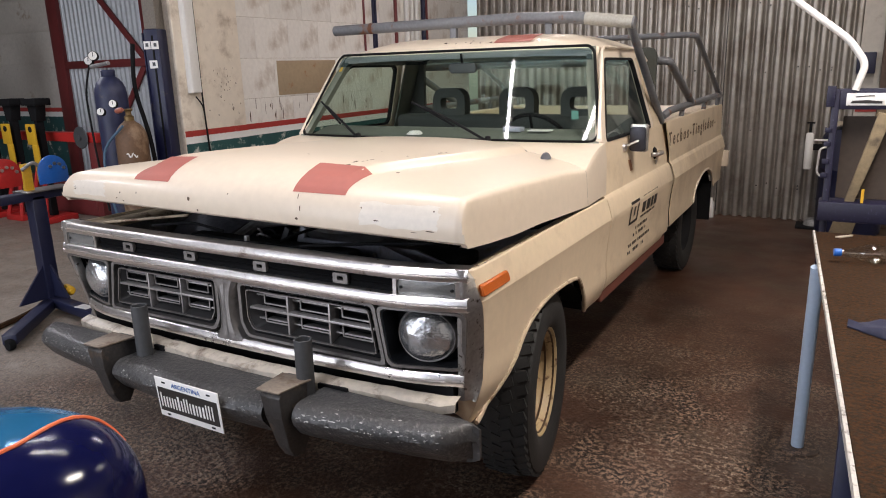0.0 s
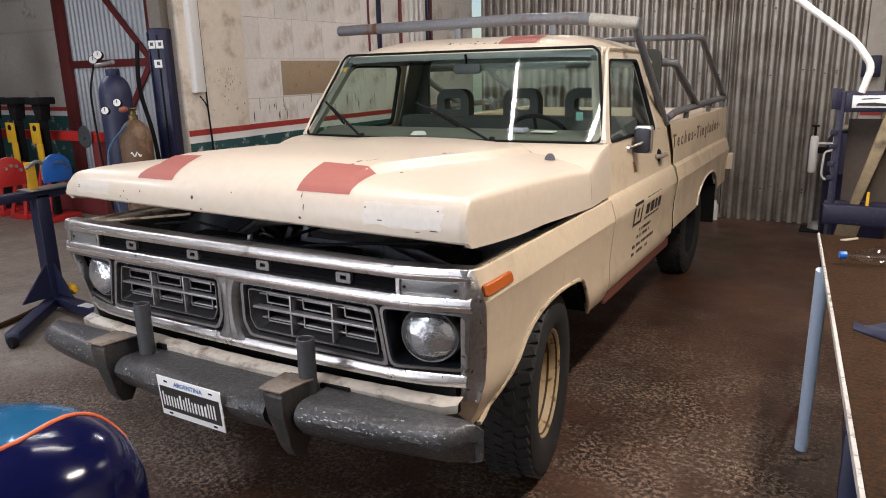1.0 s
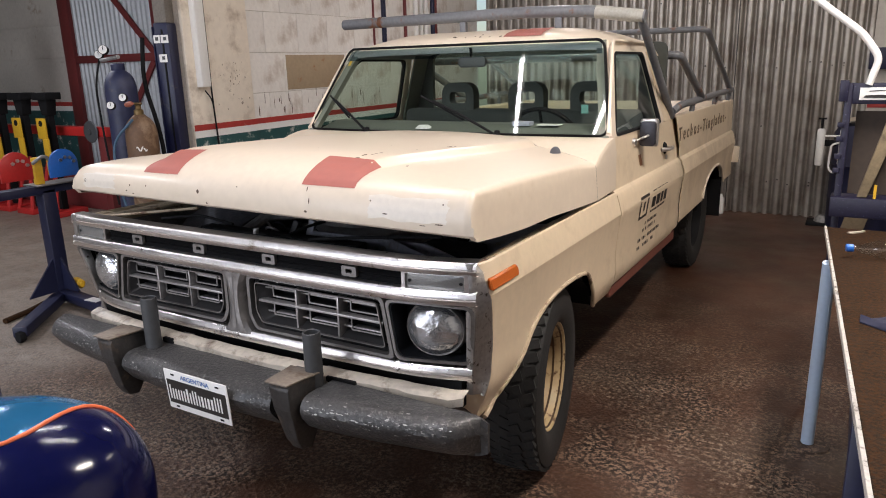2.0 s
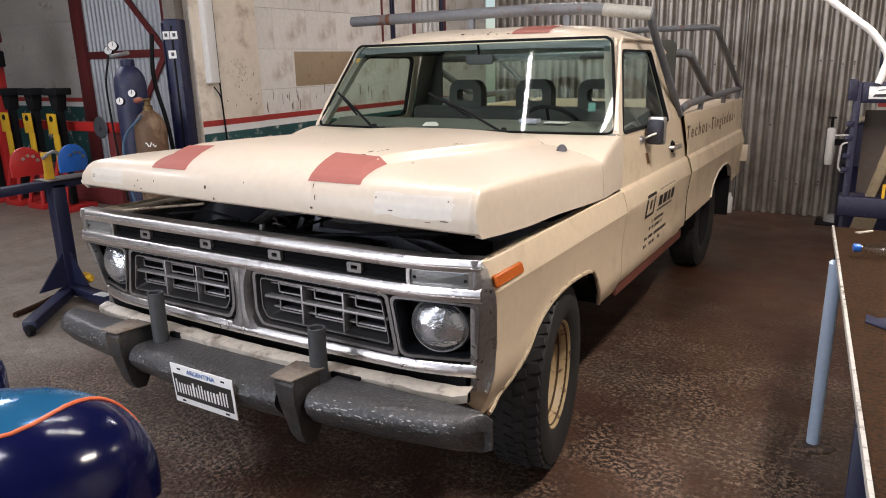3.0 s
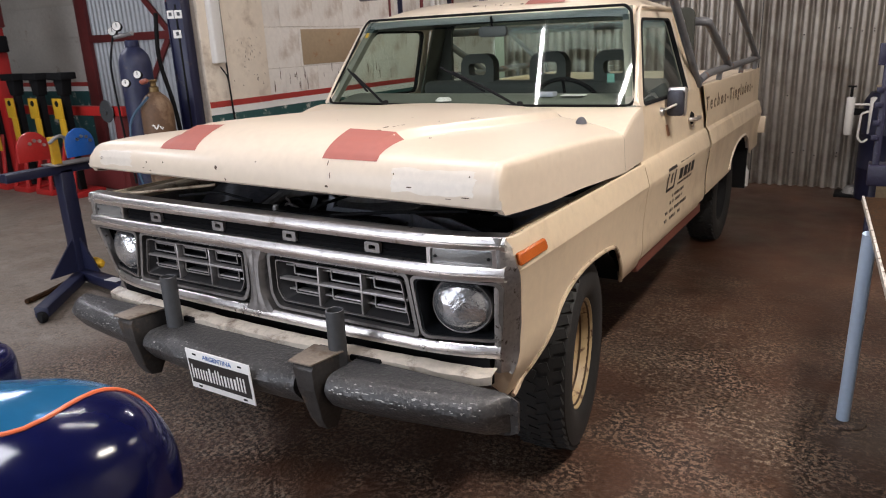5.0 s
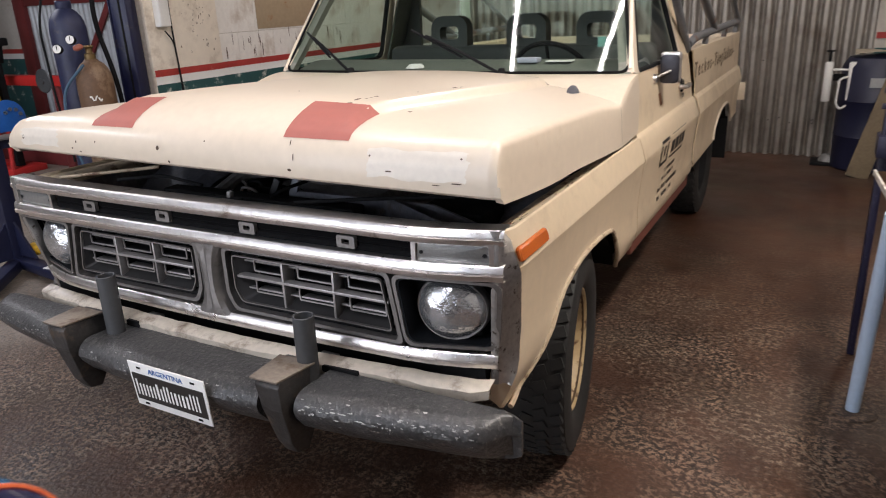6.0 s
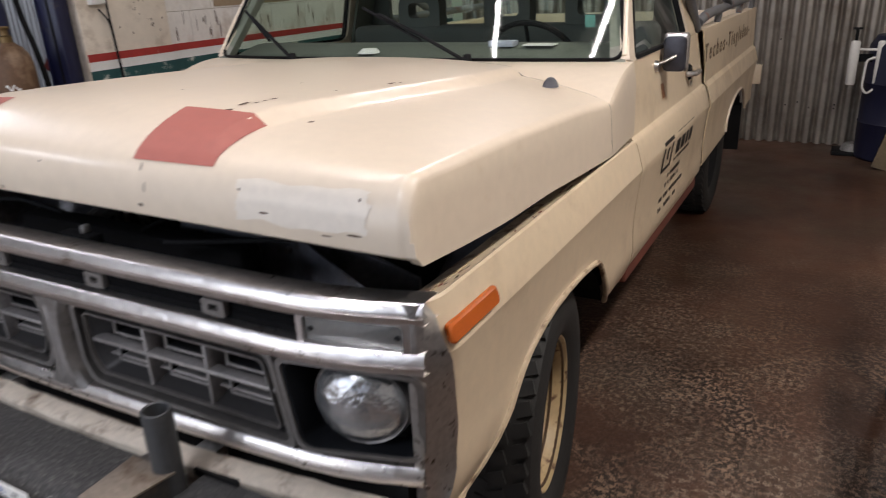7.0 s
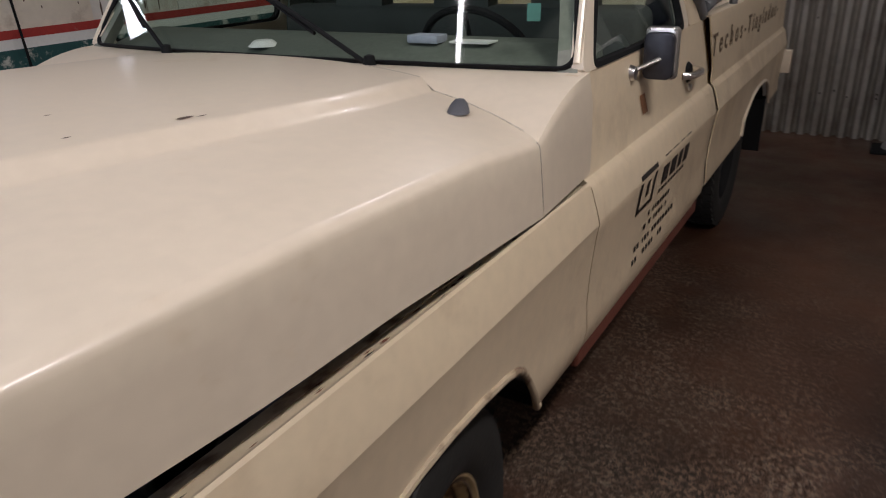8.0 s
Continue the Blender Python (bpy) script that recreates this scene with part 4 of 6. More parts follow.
def end_cap(ahead=0.0, rake=0.030):
    # wraps from the front round to the fender's side, pitted on its flank
    rows = []
    zs = [0.546, 0.575, 0.606, 0.65, 0.70, 0.76, 0.82, 0.87, 0.93, 0.965, 0.985, 0.997]
    for z in zs:
        back = lerp([(0.546, 0.075), (0.575, 0.112), (0.606, 0.132), (0.697, 0.148), (0.80, 0.130), (0.852, 0.110), (0.933, 0.080), (0.997, 0.062)], z)
        k = max(0.0, (0.87 - z) / 0.29)
        inn = 0.950 if z < 0.90 else 0.945
        front = [(inn, 0.08), (inn, 0.042), (0.962, 0.041), (0.972, 0.045), (0.979, 0.054)]
        row = [(px - 0.018 * k, py - ahead + rake * k, z) for px, py in front]
        row += [(side_x(z) - 0.001 - 0.006 * k, max(0.072 + 0.02 * k, 0.55 * back + 0.03), z), (side_x(z) + 0.005, max(back, 0.085), z), (side_x(z) - 0.008, max(back, 0.085) + 0.004, z)]
        rows.append(row)
    return shell(rows, None)


CAP_METAL = surface("pitted_pot_metal", (0.50, 0.48, 0.46), 0.34, metal=0.9, vary=0.25, scale=12, stain=(0.10, 0.075, 0.06), stain_scale=40, stain_at=(0.58, 0.66), bump=0.002, bump_scale=70)
part("grille_end_cap", end_cap(), CAP_METAL, truck, "pitted grille end cap", 30)
bm = end_cap(0.035, 0.065)
for v in bm.verts:
    v.co.x = -v.co.x
bmesh.ops.reverse_faces(bm, faces=bm.faces[:])
part("grille_end_cap", bm, CAP_METAL, truck, "pitted grille end cap", 30)


def mirrored(poly, side):
    return poly if side > 0 else [(-x, z) for x, z in poly[::-1]]


def grille_insert(side):
    name = "grille_insert"
    outer = mirrored([(0.052, 0.858), (0.662, 0.858), (0.700, 0.648), (0.082, 0.648), (0.052, 0.70)], side)
    inner = mirrored([(0.066, 0.848), (0.650, 0.848), (0.684, 0.659), (0.092, 0.659), (0.066, 0.705)], side)
    tray = mirrored([(0.084, 0.832), (0.632, 0.832), (0.662, 0.678), (0.108, 0.678), (0.084, 0.72)], side)
    back = mirrored([(0.125, 0.806), (0.608, 0.806), (0.632, 0.700), (0.140, 0.700), (0.125, 0.735)], side)
    top = part(name, ring_plate(round_poly(outer, 0.02), round_poly(inner, 0.018), "y", 0.004, 0.05), ALU, truck, "weathered grille insert with egg-crate bars")
    part("black_groove", ring_plate(round_poly(inner, 0.018), round_poly(tray, 0.016), "y", 0.030, 0.05), BLACK, top)
    bm = bmesh.new()
    o, i = round_poly(tray, 0.016), round_poly(back, 0.014)
    A, B = [bm.verts.new((x, 0.014, z)) for x, z in o], [bm.verts.new((x, 0.075, z)) for x, z in i]
    for k in range(len(o)):
        j = (k + 1) % len(o)
        bm.faces.new((A[k], A[j], B[j], B[k]))
    part("tray", bm, GREY_PLASTIC, top)
    part("tray_rim", ring_plate(round_poly(tray, 0.016), round_poly([((x - side * 0.36) * 0.987 + side * 0.36, (z - 0.755) * 0.955 + 0.755) for x, z in tray], 0.014), "y", 0.010, 0.02), ALU, top)
    part("mesh_back", prism(round_poly(back, 0.014), "y", 0.085, 0.09), BLACK, top)
    sx = lambda a, b: (a, b) if side > 0 else (-b, -a)
    for k in range(7):
        x = side * (0.10 + 0.085 * k)
        part("screw", lathe([(0.0, 0.004), (0.0035, 0.003), (0.004, 0.0)], Matrix.Translation((x, 0.028, 0.8405)) @ Matrix.Rotation(radians(90), 4, "X"), 8), CHROME, top)
    for z, y, hh in ((0.762, 0.016, 0.0045), (0.806, 0.045, 0.003), (0.715, 0.045, 0.003)):
        a, b = sx(0.095, 0.650)
        part("cross_bar", box(a, b, y, y + 0.03, z - hh, z + hh, 0.001), BAR_ALU, top)
    for x in (0.275, 0.462):
        a, b = sx(x - 0.004, x + 0.004)
        part("upright_bar", box(a, b, 0.018, 0.07, 0.682, 0.830, 0.001), BAR_ALU, top)
    for x0, x1 in ((0.145, 0.262), (0.315, 0.450), (0.500, 0.625)):
        for z0, z1 in ((0.776, 0.815), (0.706, 0.750)):
            a, b = sx(x0, x1)
            part("cell_frame", ring_plate(round_rect(a, b, z0, z1, 0.004, 2), round_rect(a + 0.005, b - 0.005, z0 + 0.005, z1 - 0.005, 0.003, 2), "y", 0.045, 0.085), BLACK, top)
            part("cell_rim", ring_plate(round_rect(a - 0.001, b + 0.001, z0 - 0.001, z1 + 0.001, 0.004, 2), round_rect(a + 0.003, b - 0.003, z0 + 0.003, z1 - 0.003, 0.003, 2), "y", 0.041, 0.0445), BAR_ALU, top)


BEZEL = surface("bezel_grey", (0.008, 0.009, 0.011), 0.6, vary=0.2, scale=9, spec=0.15)
for side in (1, -1):
    grille_insert(side)
    # headlight in its dark bezel
    bezel_o = mirrored([(0.672, 0.858), (0.955, 0.858), (0.955, 0.652), (0.708, 0.652)], side)
    bezel_i = mirrored([(0.684, 0.850), (0.945, 0.850), (0.945, 0.662), (0.716, 0.662)], side)
    bez = part("headlight_bezel", ring_plate(round_poly(bezel_o, 0.03), round_poly(bezel_i, 0.028), "y", -0.002, 0.05), ALU, truck, "headlight in a dark bezel with bright rim")
    part("bezel_face", prism(round_poly(bezel_i, 0.028), "y", 0.088, 0.098), BEZEL, bez)
    part("bezel_wall", ring_plate(round_poly([(0.8165 * side + (x - 0.8165 * side) * 0.995, z) for x, z in bezel_i], 0.028), round_poly([(0.8165 * side + (x - 0.8165 * side) * 0.955, 0.756 + (z - 0.756) * 0.95) for x, z in bezel_i], 0.026), "y", 0.004, 0.09), BEZEL, bez)
    c = Matrix.Translation((side * 0.815, 0.056, 0.757)) @ Matrix.Rotation(radians(90), 4, "X")
    part("headlight_ring", lathe([(0.086, -0.03), (0.093, -0.02), (0.094, 0.0), (0.091, 0.008), (0.088, 0.006), (0.086, -0.005)], c, 40), ALU, bez, "thin dull headlight ring")
    part("headlight_lens", lathe([(0.089, 0.0), (0.086, 0.010), (0.078, 0.021), (0.06, 0.033), (0.03, 0.042), (0.0, 0.045)], c, 48), LENS, bez, "clear round headlight lens")
    for ob in [bez] + [c for c in bez.children if c.name.startswith("bezel")]:
        for v in ob.data.vertices:
            k = min(1, max(0, (abs(v.co.x) - 0.70) / 0.25)) * min(1, max(0, (0.858 - v.co.z) / 0.2))
            v.co.y += (0.030 if side > 0 else 0.065) * k
            v.co.x -= side * 0.016 * k
    for ob in [bez] + list(bez.children):
        sweep(ob)
    # turn signal
    a, b = (0.752, 0.928) if side > 0 else (-0.928, -0.752)
    sig = part("turn_signal", prism(round_rect(a, b, 0.902, 0.955, 0.008), "y", 0.008, 0.05, None, 0.003), CLEAR_LENS, truck, "dull clear turn signal lens")
    part("signal_frame", ring_plate(round_rect(a - 0.012, b + 0.012, 0.895, 0.962, 0.01), round_rect(a, b, 0.902, 0.955, 0.008), "y", 0.0, 0.05), CHROME, sig)
    for sxx in (a + 0.012, b - 0.012):
        part("screw", lathe([(0.0, 0.002), (0.005, 0.002), (0.005, -0.002)], Matrix.Translation((sxx, 0.008, 0.928)) @ Matrix.Rotation(radians(90), 4, "X"), 8), BLACK, sig)
    for ob in [sig] + list(sig.children):
        sweep(ob)

# side marker lamps
def marker():
    bm = bmesh.new()
    rings = []
    for grow, out in ((0.0, -0.002), (0.0, 0.006), (-0.004, 0.010)):
        rings.append([bm.verts.new((side_x(z) + out, y, z)) for y, z in round_rect(0.108 - grow, 0.313 + grow, 0.897 - grow, 0.934 + grow, 0.010)])
    n = len(rings[0])
    for A, B in zip(rings, rings[1:]):
        for k in range(n):
            bm.faces.new((A[k], A[(k + 1) % n], B[(k + 1) % n], B[k]))
    bm.faces.new(rings[-1])
    bm.faces.new(rings[0][::-1])
    return bm


both_sides("side_marker", marker, AMBER, truck, "amber side marker lens")

# valance under the grille
def valance():
    rows = []
    for x in steps(-0.92, 0.955, 40):
        rag = 0.006 * noise.noise((x * 14, 3.1, 0)) + (0.012 * noise.noise((x * 30, 1, 5)) if x > 0.62 else 0)
        b = 0.055 * (abs(x) / 0.93) ** 2.5
        rows.append([(px, py + b, pz) for px, py, pz in [(x, -0.018 + 0.4 * rag, 0.574 + 0.5 * rag), (x, -0.052 + rag, 0.566 + rag * 0.5), (x, -0.060 + rag, 0.558 + rag), (x, -0.057, 0.53 + 1.3 * rag)]])
    return shell(rows, (0, 0.004, 0))


part("valance", valance(), surface("chipped_cream_valance", (0.52, 0.46, 0.38), 0.4, vary=0.2, scale=8, stain=(0.13, 0.085, 0.055), stain_scale=11, stain_at=(0.52, 0.70), bump=0.003, bump_scale=20), truck, "bent cream valance with rusty edges")
for x, w in ((0.512, 0.062), (-0.344, 0.030)):
    y = -0.062 + 0.055 * (abs(x) / 0.93) ** 2.5
    part("valance_slot", prism(round_rect(x - w, x + w, 0.540, 0.562, 0.006), "y", y - 0.003, y + 0.01), BLACK, truck, "dark slot in the valance")
part("radiator_support", box(-0.86, 0.86, 0.10, 0.14, 0.50, 0.935, 0.006), DARK_METAL, truck, "dark radiator support panel")
# black sheet put in as the shade between lower grille bar and valance
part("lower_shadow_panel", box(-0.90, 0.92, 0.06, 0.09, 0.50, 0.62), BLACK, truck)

# front bumper: three welded lengths, bowed, each with a rounded upper edge
def bumper_front(x):
    return -0.245 + 0.09 * x * x


BUMPER_SECTION = [(0.056, 0.556), (0.040, 0.554), (0.026, 0.549), (0.014, 0.540), (0.005, 0.527), (0.0, 0.510), (0.008, 0.488), (0.040, 0.445), (0.062, 0.425), (0.085, 0.415)]


def bumper_length(x0, x1, drop=0.0, left_end=False, right_end=False):
    rows = []
    for x in steps(x0, x1, 26):
        near = min((x - x0) if left_end else 9, (x1 - x) if right_end else 9)
        pull = 0.13 * max(0.0, 1 - near / 0.10) ** 2.2
        lose = 0.02 * max(0.0, 1 - near / 0.06) ** 2
        back = -0.045
        row = [(x, back, 0.42 + lose), (x, back, 0.552 - drop - lose)]
        for d, z in BUMPER_SECTION:
            w = 0.0035 * noise.noise((x * 7, z * 20, 3.0)) + 0.0015 * noise.noise((x * 31, z * 60, 8.0))
            row.append((x, min(back - 0.012, bumper_front(x) + d + pull + w), z - drop - lose * (1 if z > 0.5 else -1) + 0.6 * w))
        row.append(row[0])
        rows.append(row)
    bm = shell(rows, None)
    bmesh.ops.holes_fill(bm, edges=[e for e in bm.edges if e.is_boundary])
    return bm


bumper = part("front_bumper", bumper_length(0.478, 1.072, 0.0, False, True), BUMPER_PAINT, truck, "heavy grey welded bumper, paint worn to metal")
part("bumper_left_length", bumper_length(-1.065, -0.53, 0.0, True, False), BUMPER_PAINT, bumper)
part("bumper_middle_length", bumper_length(-0.41, 0.355, 0.012), BUMPER_PAINT, bumper)
random.seed(8)
WORN = surface("bare_worn_edge", (0.38, 0.37, 0.35), 0.42, metal=0.35, vary=0.3, scale=60)
for k in range(170):
    x = random.choice((random.uniform(0.50, 1.0), random.uniform(0.50, 1.0), random.uniform(-0.40, 0.34), random.uniform(-0.98, -0.55)))
    drop = 0.012 if -0.42 < x < 0.37 else 0.0
    f = random.choice((random.gauss(4.0, 0.6), random.gauss(4.3, 0.5), random.uniform(0.5, 6.0)))
    f = min(6.4, max(0.3, f))
    i = int(f)
    (d0, z0), (d1, z1) = BUMPER_SECTION[i], BUMPER_SECTION[i + 1]
    d, z = d0 + (d1 - d0) * (f - i), z0 + (z1 - z0) * (f - i)
    t = Vector((0, d1 - d0, z1 - z0)).normalized()
    out = Vector((0, t.z, -t.y))
    out = out if out.y < 0 or out.z > 0.9 else -out
    w, h = random.uniform(0.0012, 0.009) * (1.8 if k % 17 == 0 else 1), random.uniform(0.0006, 0.0026)
    c = Vector((x, bumper_front(x) + d, z - drop)) + out * 0.0035
    bm = bmesh.new()
    bm.faces.new([bm.verts.new(c + Vector((1, 0.18 * x, 0)) * w * math.cos(a) * random.uniform(0.4, 1.3) + t * h * math.sin(a) * random.uniform(0.4, 1.3)) for a in [2 * math.pi * i / 8 for i in range(8)]])
    part("paint_chip", bm, WORN, bumper)
GUARD = surface("dark_steel_channel", (0.045, 0.042, 0.040), 0.45, metal=0.3, vary=0.4, scale=12, stain=(0.13, 0.085, 0.05), stain_scale=9, stain_at=(0.56, 0.74), bump=0.002)
CAP_RUST = surface("dusty_rusted_plate", (0.20, 0.165, 0.13), 0.55, metal=0.2, vary=0.35, scale=14, stain=(0.10, 0.06, 0.035), stain_scale=14, stain_at=(0.5, 0.66), bump=0.001)
for x in (-0.47, 0.418):
    g = part("bumper_guard", prism([(-0.09, 0.598), (-0.240, 0.604), (-0.252, 0.586), (-0.246, 0.515), (-0.222, 0.40), (-0.198, 0.356), (-0.16, 0.352), (-0.12, 0.42)], "x", x - 0.060, x + 0.060, None, 0.005), GUARD, bumper, "dark folded steel guard")
    for v in g.data.vertices:
        k = min(1, max(0, (v.co.z - 0.36) / 0.24))
        v.co.x = x + (v.co.x - x) * (0.50 + 0.50 * k) * (0.72 if v.co.y < -0.19 else 1.0) + 0.018 * (1 - k)
    part("guard_cap", prism([(x - 0.050, -0.258), (x + 0.042, -0.256), (x + 0.066, -0.12), (x - 0.060, -0.12)], "z", 0.604, 0.610, None, 0.0015), CAP_RUST, g, "flat dusty rusted top plate")
for x in (-0.362, 0.452):
    part("bumper_post", lathe([(0.0, -0.12), (0.030, -0.12), (0.030, 0.186), (0.028, 0.188), (0.0245, 0.186), (0.0245, 0.13), (0.0, 0.13)], Matrix.Translation((x, -0.112, 0.556)), 28), POST_GREY, bumper, "dark grey upright tube stub")
for x in (-0.36, 0.40):
    part("bumper_bracket", box(x - 0.03, x + 0.03, -0.06, 0.12, 0.43, 0.54), DARK_METAL, bumper)

# number plate, its characters as plain bars
PLATE_M = pose(0.036, -0.254, 0.480, 5, 0.5, 0) @ Matrix.Scale(1.06, 4)
plate = part("number_plate", box(-0.148, 0.148, -0.004, 0.0, -0.074, 0.074, 0.0015), WHITE, truck, "white plate with a black band")
plate.matrix_local = PLATE_M
part("plate_band", box(-0.138, 0.138, -0.0062, -0.0045, -0.050, 0.038), BLACK_INK, plate)
xx = -0.128
for k in range(18):
    w = 0.0105 if k not in (6, 11, 13, 14) else 0.013
    h = 0.052 if k in (0, 6, 8, 9, 15, 16, 17) else 0.040
    part("plate_mark", box(xx, xx + w - 0.0045, -0.0075, -0.0064, -0.033, -0.033 + h), WHITE, plate)
    xx += w + 0.003
for x in (-0.105, 0.105):
    for z in (0.058, -0.062):
        part("plate_slot", box(x - 0.008, x + 0.008, -0.0055, -0.0043, z - 0.003, z + 0.003), BLACK, plate)
word = bpy.data.curves.new("country_word", "FONT")
word.body, word.size, word.align_x, word.extrude = "ARGENTINA", 0.024, "CENTER", 0.0004
word_ob = new("country_word", word)
word_ob.data.materials.append(surface("plate_blue", (0.03, 0.12, 0.38), 0.5))
word_ob.parent = plate
word_ob.matrix_local = pose(0, -0.0052, 0.047, 90, 0, 0)

# engine bay
def engine_bits():
    part("engine_block", box(-0.24, 0.26, 0.55, 1.25, 0.60, 0.90, 0.03), DARK_METAL, truck)
    part("air_cleaner", lathe([(0.0, 0.99), (0.19, 0.985), (0.2, 0.97), (0.2, 0.91), (0.15, 0.9)], Matrix.Translation((0.0, 0.80, 0)), 32), DARK_METAL, truck)
    part("radiator", box(-0.40, 0.42, 0.20, 0.27, 0.55, 0.96, 0.01), BLACK, truck)
    part("battery", box(0.52, 0.76, 0.40, 0.58, 0.72, 0.92, 0.012), BLACK, truck)
    part("radiator_hose", tube(rounded([(-0.25, 0.30, 0.92), (-0.25, 0.45, 0.97), (-0.08, 0.58, 0.97), (-0.05, 0.7, 0.90)], 0.06), 0.024, 10), DARK_METAL, truck)
    part("hood_latch", box(-0.06, 0.06, 0.085, 0.125, 0.95, 0.985, 0.006), BLACK, truck)
    part("latch_lever", box(-0.11, -0.095, 0.10, 0.12, 0.955, 1.0, 0.004, None, 2, Matrix.Rotation(0.12, 4, "Y")), DARK_METAL, truck)
    part("hood_prop", tube([(-0.80, 0.09, 0.992), (-0.42, 0.22, 1.03)], 0.006, 8), CREAM_IN, truck)
    for a, b in (((-0.55, 0.14, 0.99), (-0.2, 0.2, 0.985)), ((0.25, 0.14, 0.98), (0.72, 0.30, 1.0)), ((0.1, 0.2, 0.97), (0.16, 0.5, 1.0))):
        part("cable", tube(rounded([a, ((a[0] + b[0]) / 2, a[1] + 0.05, a[2] + 0.02), b], 0.05), 0.006, 8), BLACK, truck)
    part("upper_cross_member", box(-0.87, 0.87, 0.09, 0.16, 0.930, 0.940, 0.003), DARK_METAL, truck)
    SHEET = surface("blue_grey_bay_sheet", (0.20, 0.205, 0.23), 0.42, metal=0.2, vary=0.4, scale=9, stain=(0.12, 0.09, 0.07), stain_scale=9, stain_at=(0.56, 0.7), bump=0.003, bump_scale=18)

    def wheelhouse():
        return shell([[(0.60, AXLE_F + 0.50 * math.cos(a), 0.46 + 0.43 * math.sin(a)), (0.66, AXLE_F + 0.52 * math.cos(a), 0.47 + 0.45 * math.sin(a)), (0.88, AXLE_F + 0.54 * math.cos(a), 0.47 + 0.48 * math.sin(a))] for a in [math.pi * k / 18 for k in range(19)]])
    both_sides("wheelhouse", wheelhouse, SHEET, truck)
    panel = part("core_panel", prism([(0.06, 0.60), (0.80, 0.60), (0.80, 0.90), (0.62, 0.955), (0.10, 0.955), (0.06, 0.92)], "y", 0.34, 0.352), SHEET, truck, "dark blue-grey core panel")
    for x, z in ((0.16, 0.93), (0.30, 0.90), (0.44, 0.92), (0.60, 0.90), (0.22, 0.85), (0.50, 0.84)):
        part("bolt", lathe([(0.0, 0.010), (0.008, 0.010), (0.009, 0.0)], Matrix.Translation((x, 0.34, z)) @ Matrix.Rotation(radians(90), 4, "X"), 8), ALU, panel)
    part("brace_plate", shell([[(0.46, 0.345, 0.962), (0.60, 0.25, 0.965), (0.80, 0.145, 0.955)], [(0.46, 0.345, 0.90), (0.60, 0.25, 0.87), (0.80, 0.145, 0.83)]], (0, 0.004, 0)), SHEET, truck)
    part("coil_bracket", box(-0.014, 0.014, -0.012, 0.012, -0.10, 0.10, 0.004, None, 2, Matrix.Translation((-0.10, 0.42, 0.88)) @ Matrix.Rotation(0.5, 4, "Y")), GREY_PLASTIC, truck, "pale steel bracket")
    part("coil_bracket", box(-0.016, 0.016, -0.01, 0.01, -0.09, 0.09, 0.003, None, 2, Matrix.Translation((0.02, 0.40, 0.90)) @ Matrix.Rotation(0.35, 4, "Y")), SHEET, truck)
    for k, (x, y) in enumerate(((-0.24, 0.42), (-0.20, 0.46), (-0.28, 0.44), (-0.17, 0.40), (-0.05, 0.47), (0.0, 0.48))):
        part("wire_loop", tube(rounded([(x - 0.05, y, 0.84), (x - 0.03, y - 0.02, 0.94), (x + 0.02, y, 0.955 - 0.01 * k), (x + 0.04, y + 0.02, 0.86)], 0.03), 0.006, 6), ALU if k % 3 == 0 else BLACK, truck)
    part("fan_shroud", prism(round_rect(-0.42, 0.04, 0.58, 0.92, 0.05), "y", 0.46, 0.47), BLACK, truck)
    part("headlight_bucket", box(0.68, 0.90, 0.10, 0.20, 0.66, 0.88, 0.02), BLACK, truck)
    part("headlight_bucket", box(-0.90, -0.68, 0.10, 0.20, 0.66, 0.88, 0.02), BLACK, truck)


engine_bits()

# mirror, handle, washer nozzle, wipers
def mirror(side):
    head = part("door_mirror", prism(round_rect(0.946, 1.038, 1.150, 1.294, 0.014), "y", 1.992, 2.03, None, 0.008), CHROME if side > 0 else BLACK, truck, "square chrome-rimmed door mirror, dark behind")
    part("mirror_housing", prism(round_rect(0.950, 1.034, 1.153, 1.282, 0.018), "y", 1.968, 1.993, None, 0.006), surface("mirror_shell", (0.045, 0.045, 0.055), 0.35, metal=0.5, vary=0.3), head)
    part("mirror_arm", tube(rounded([(0.93, 1.90, 1.180), (0.955, 1.925, 1.19), (1.0, 1.975, 1.212)], 0.03), 0.007, 8), CHROME, head)
    part("mirror_base", lathe([(0.0, 0.02), (0.018, 0.018), (0.024, 0.0)], Matrix.Translation((0.936, 1.90, 1.180)) @ Matrix.Rotation(radians(90), 4, "Y"), 16), CHROME, head)


mirror(1)
handle = part("door_handle", tube(rounded([(0.950, 2.47, 1.080), (0.985, 2.49, 1.082), (0.988, 2.60, 1.082), (0.950, 2.63, 1.080)], 0.02), 0.013, 10), CHROME, truck, "chrome door handle")
part("handle_plate", lathe([(0.0, 0.014), (0.03, 0.012), (0.04, 0.0)], Matrix.Translation((0.947, 2.55, 1.080)) @ Matrix.Rotation(radians(90), 4, "Y"), 20), BLACK, handle)
part("lock_button", lathe([(0.0, 0.01), (0.012, 0.009), (0.014, 0.0)], Matrix.Translation((0.953, 2.57, 1.027)) @ Matrix.Rotation(radians(90), 4, "Y"), 14), CHROME, handle)


def side_decal(y0, y1, z0, z1, out=0.0016, skew=0.0):
    return shell([[(side_x(z) + out, y + skew * (z - z0), z) for z in steps(z0, z1, 5)] for y in steps(y0, y1, 3)])


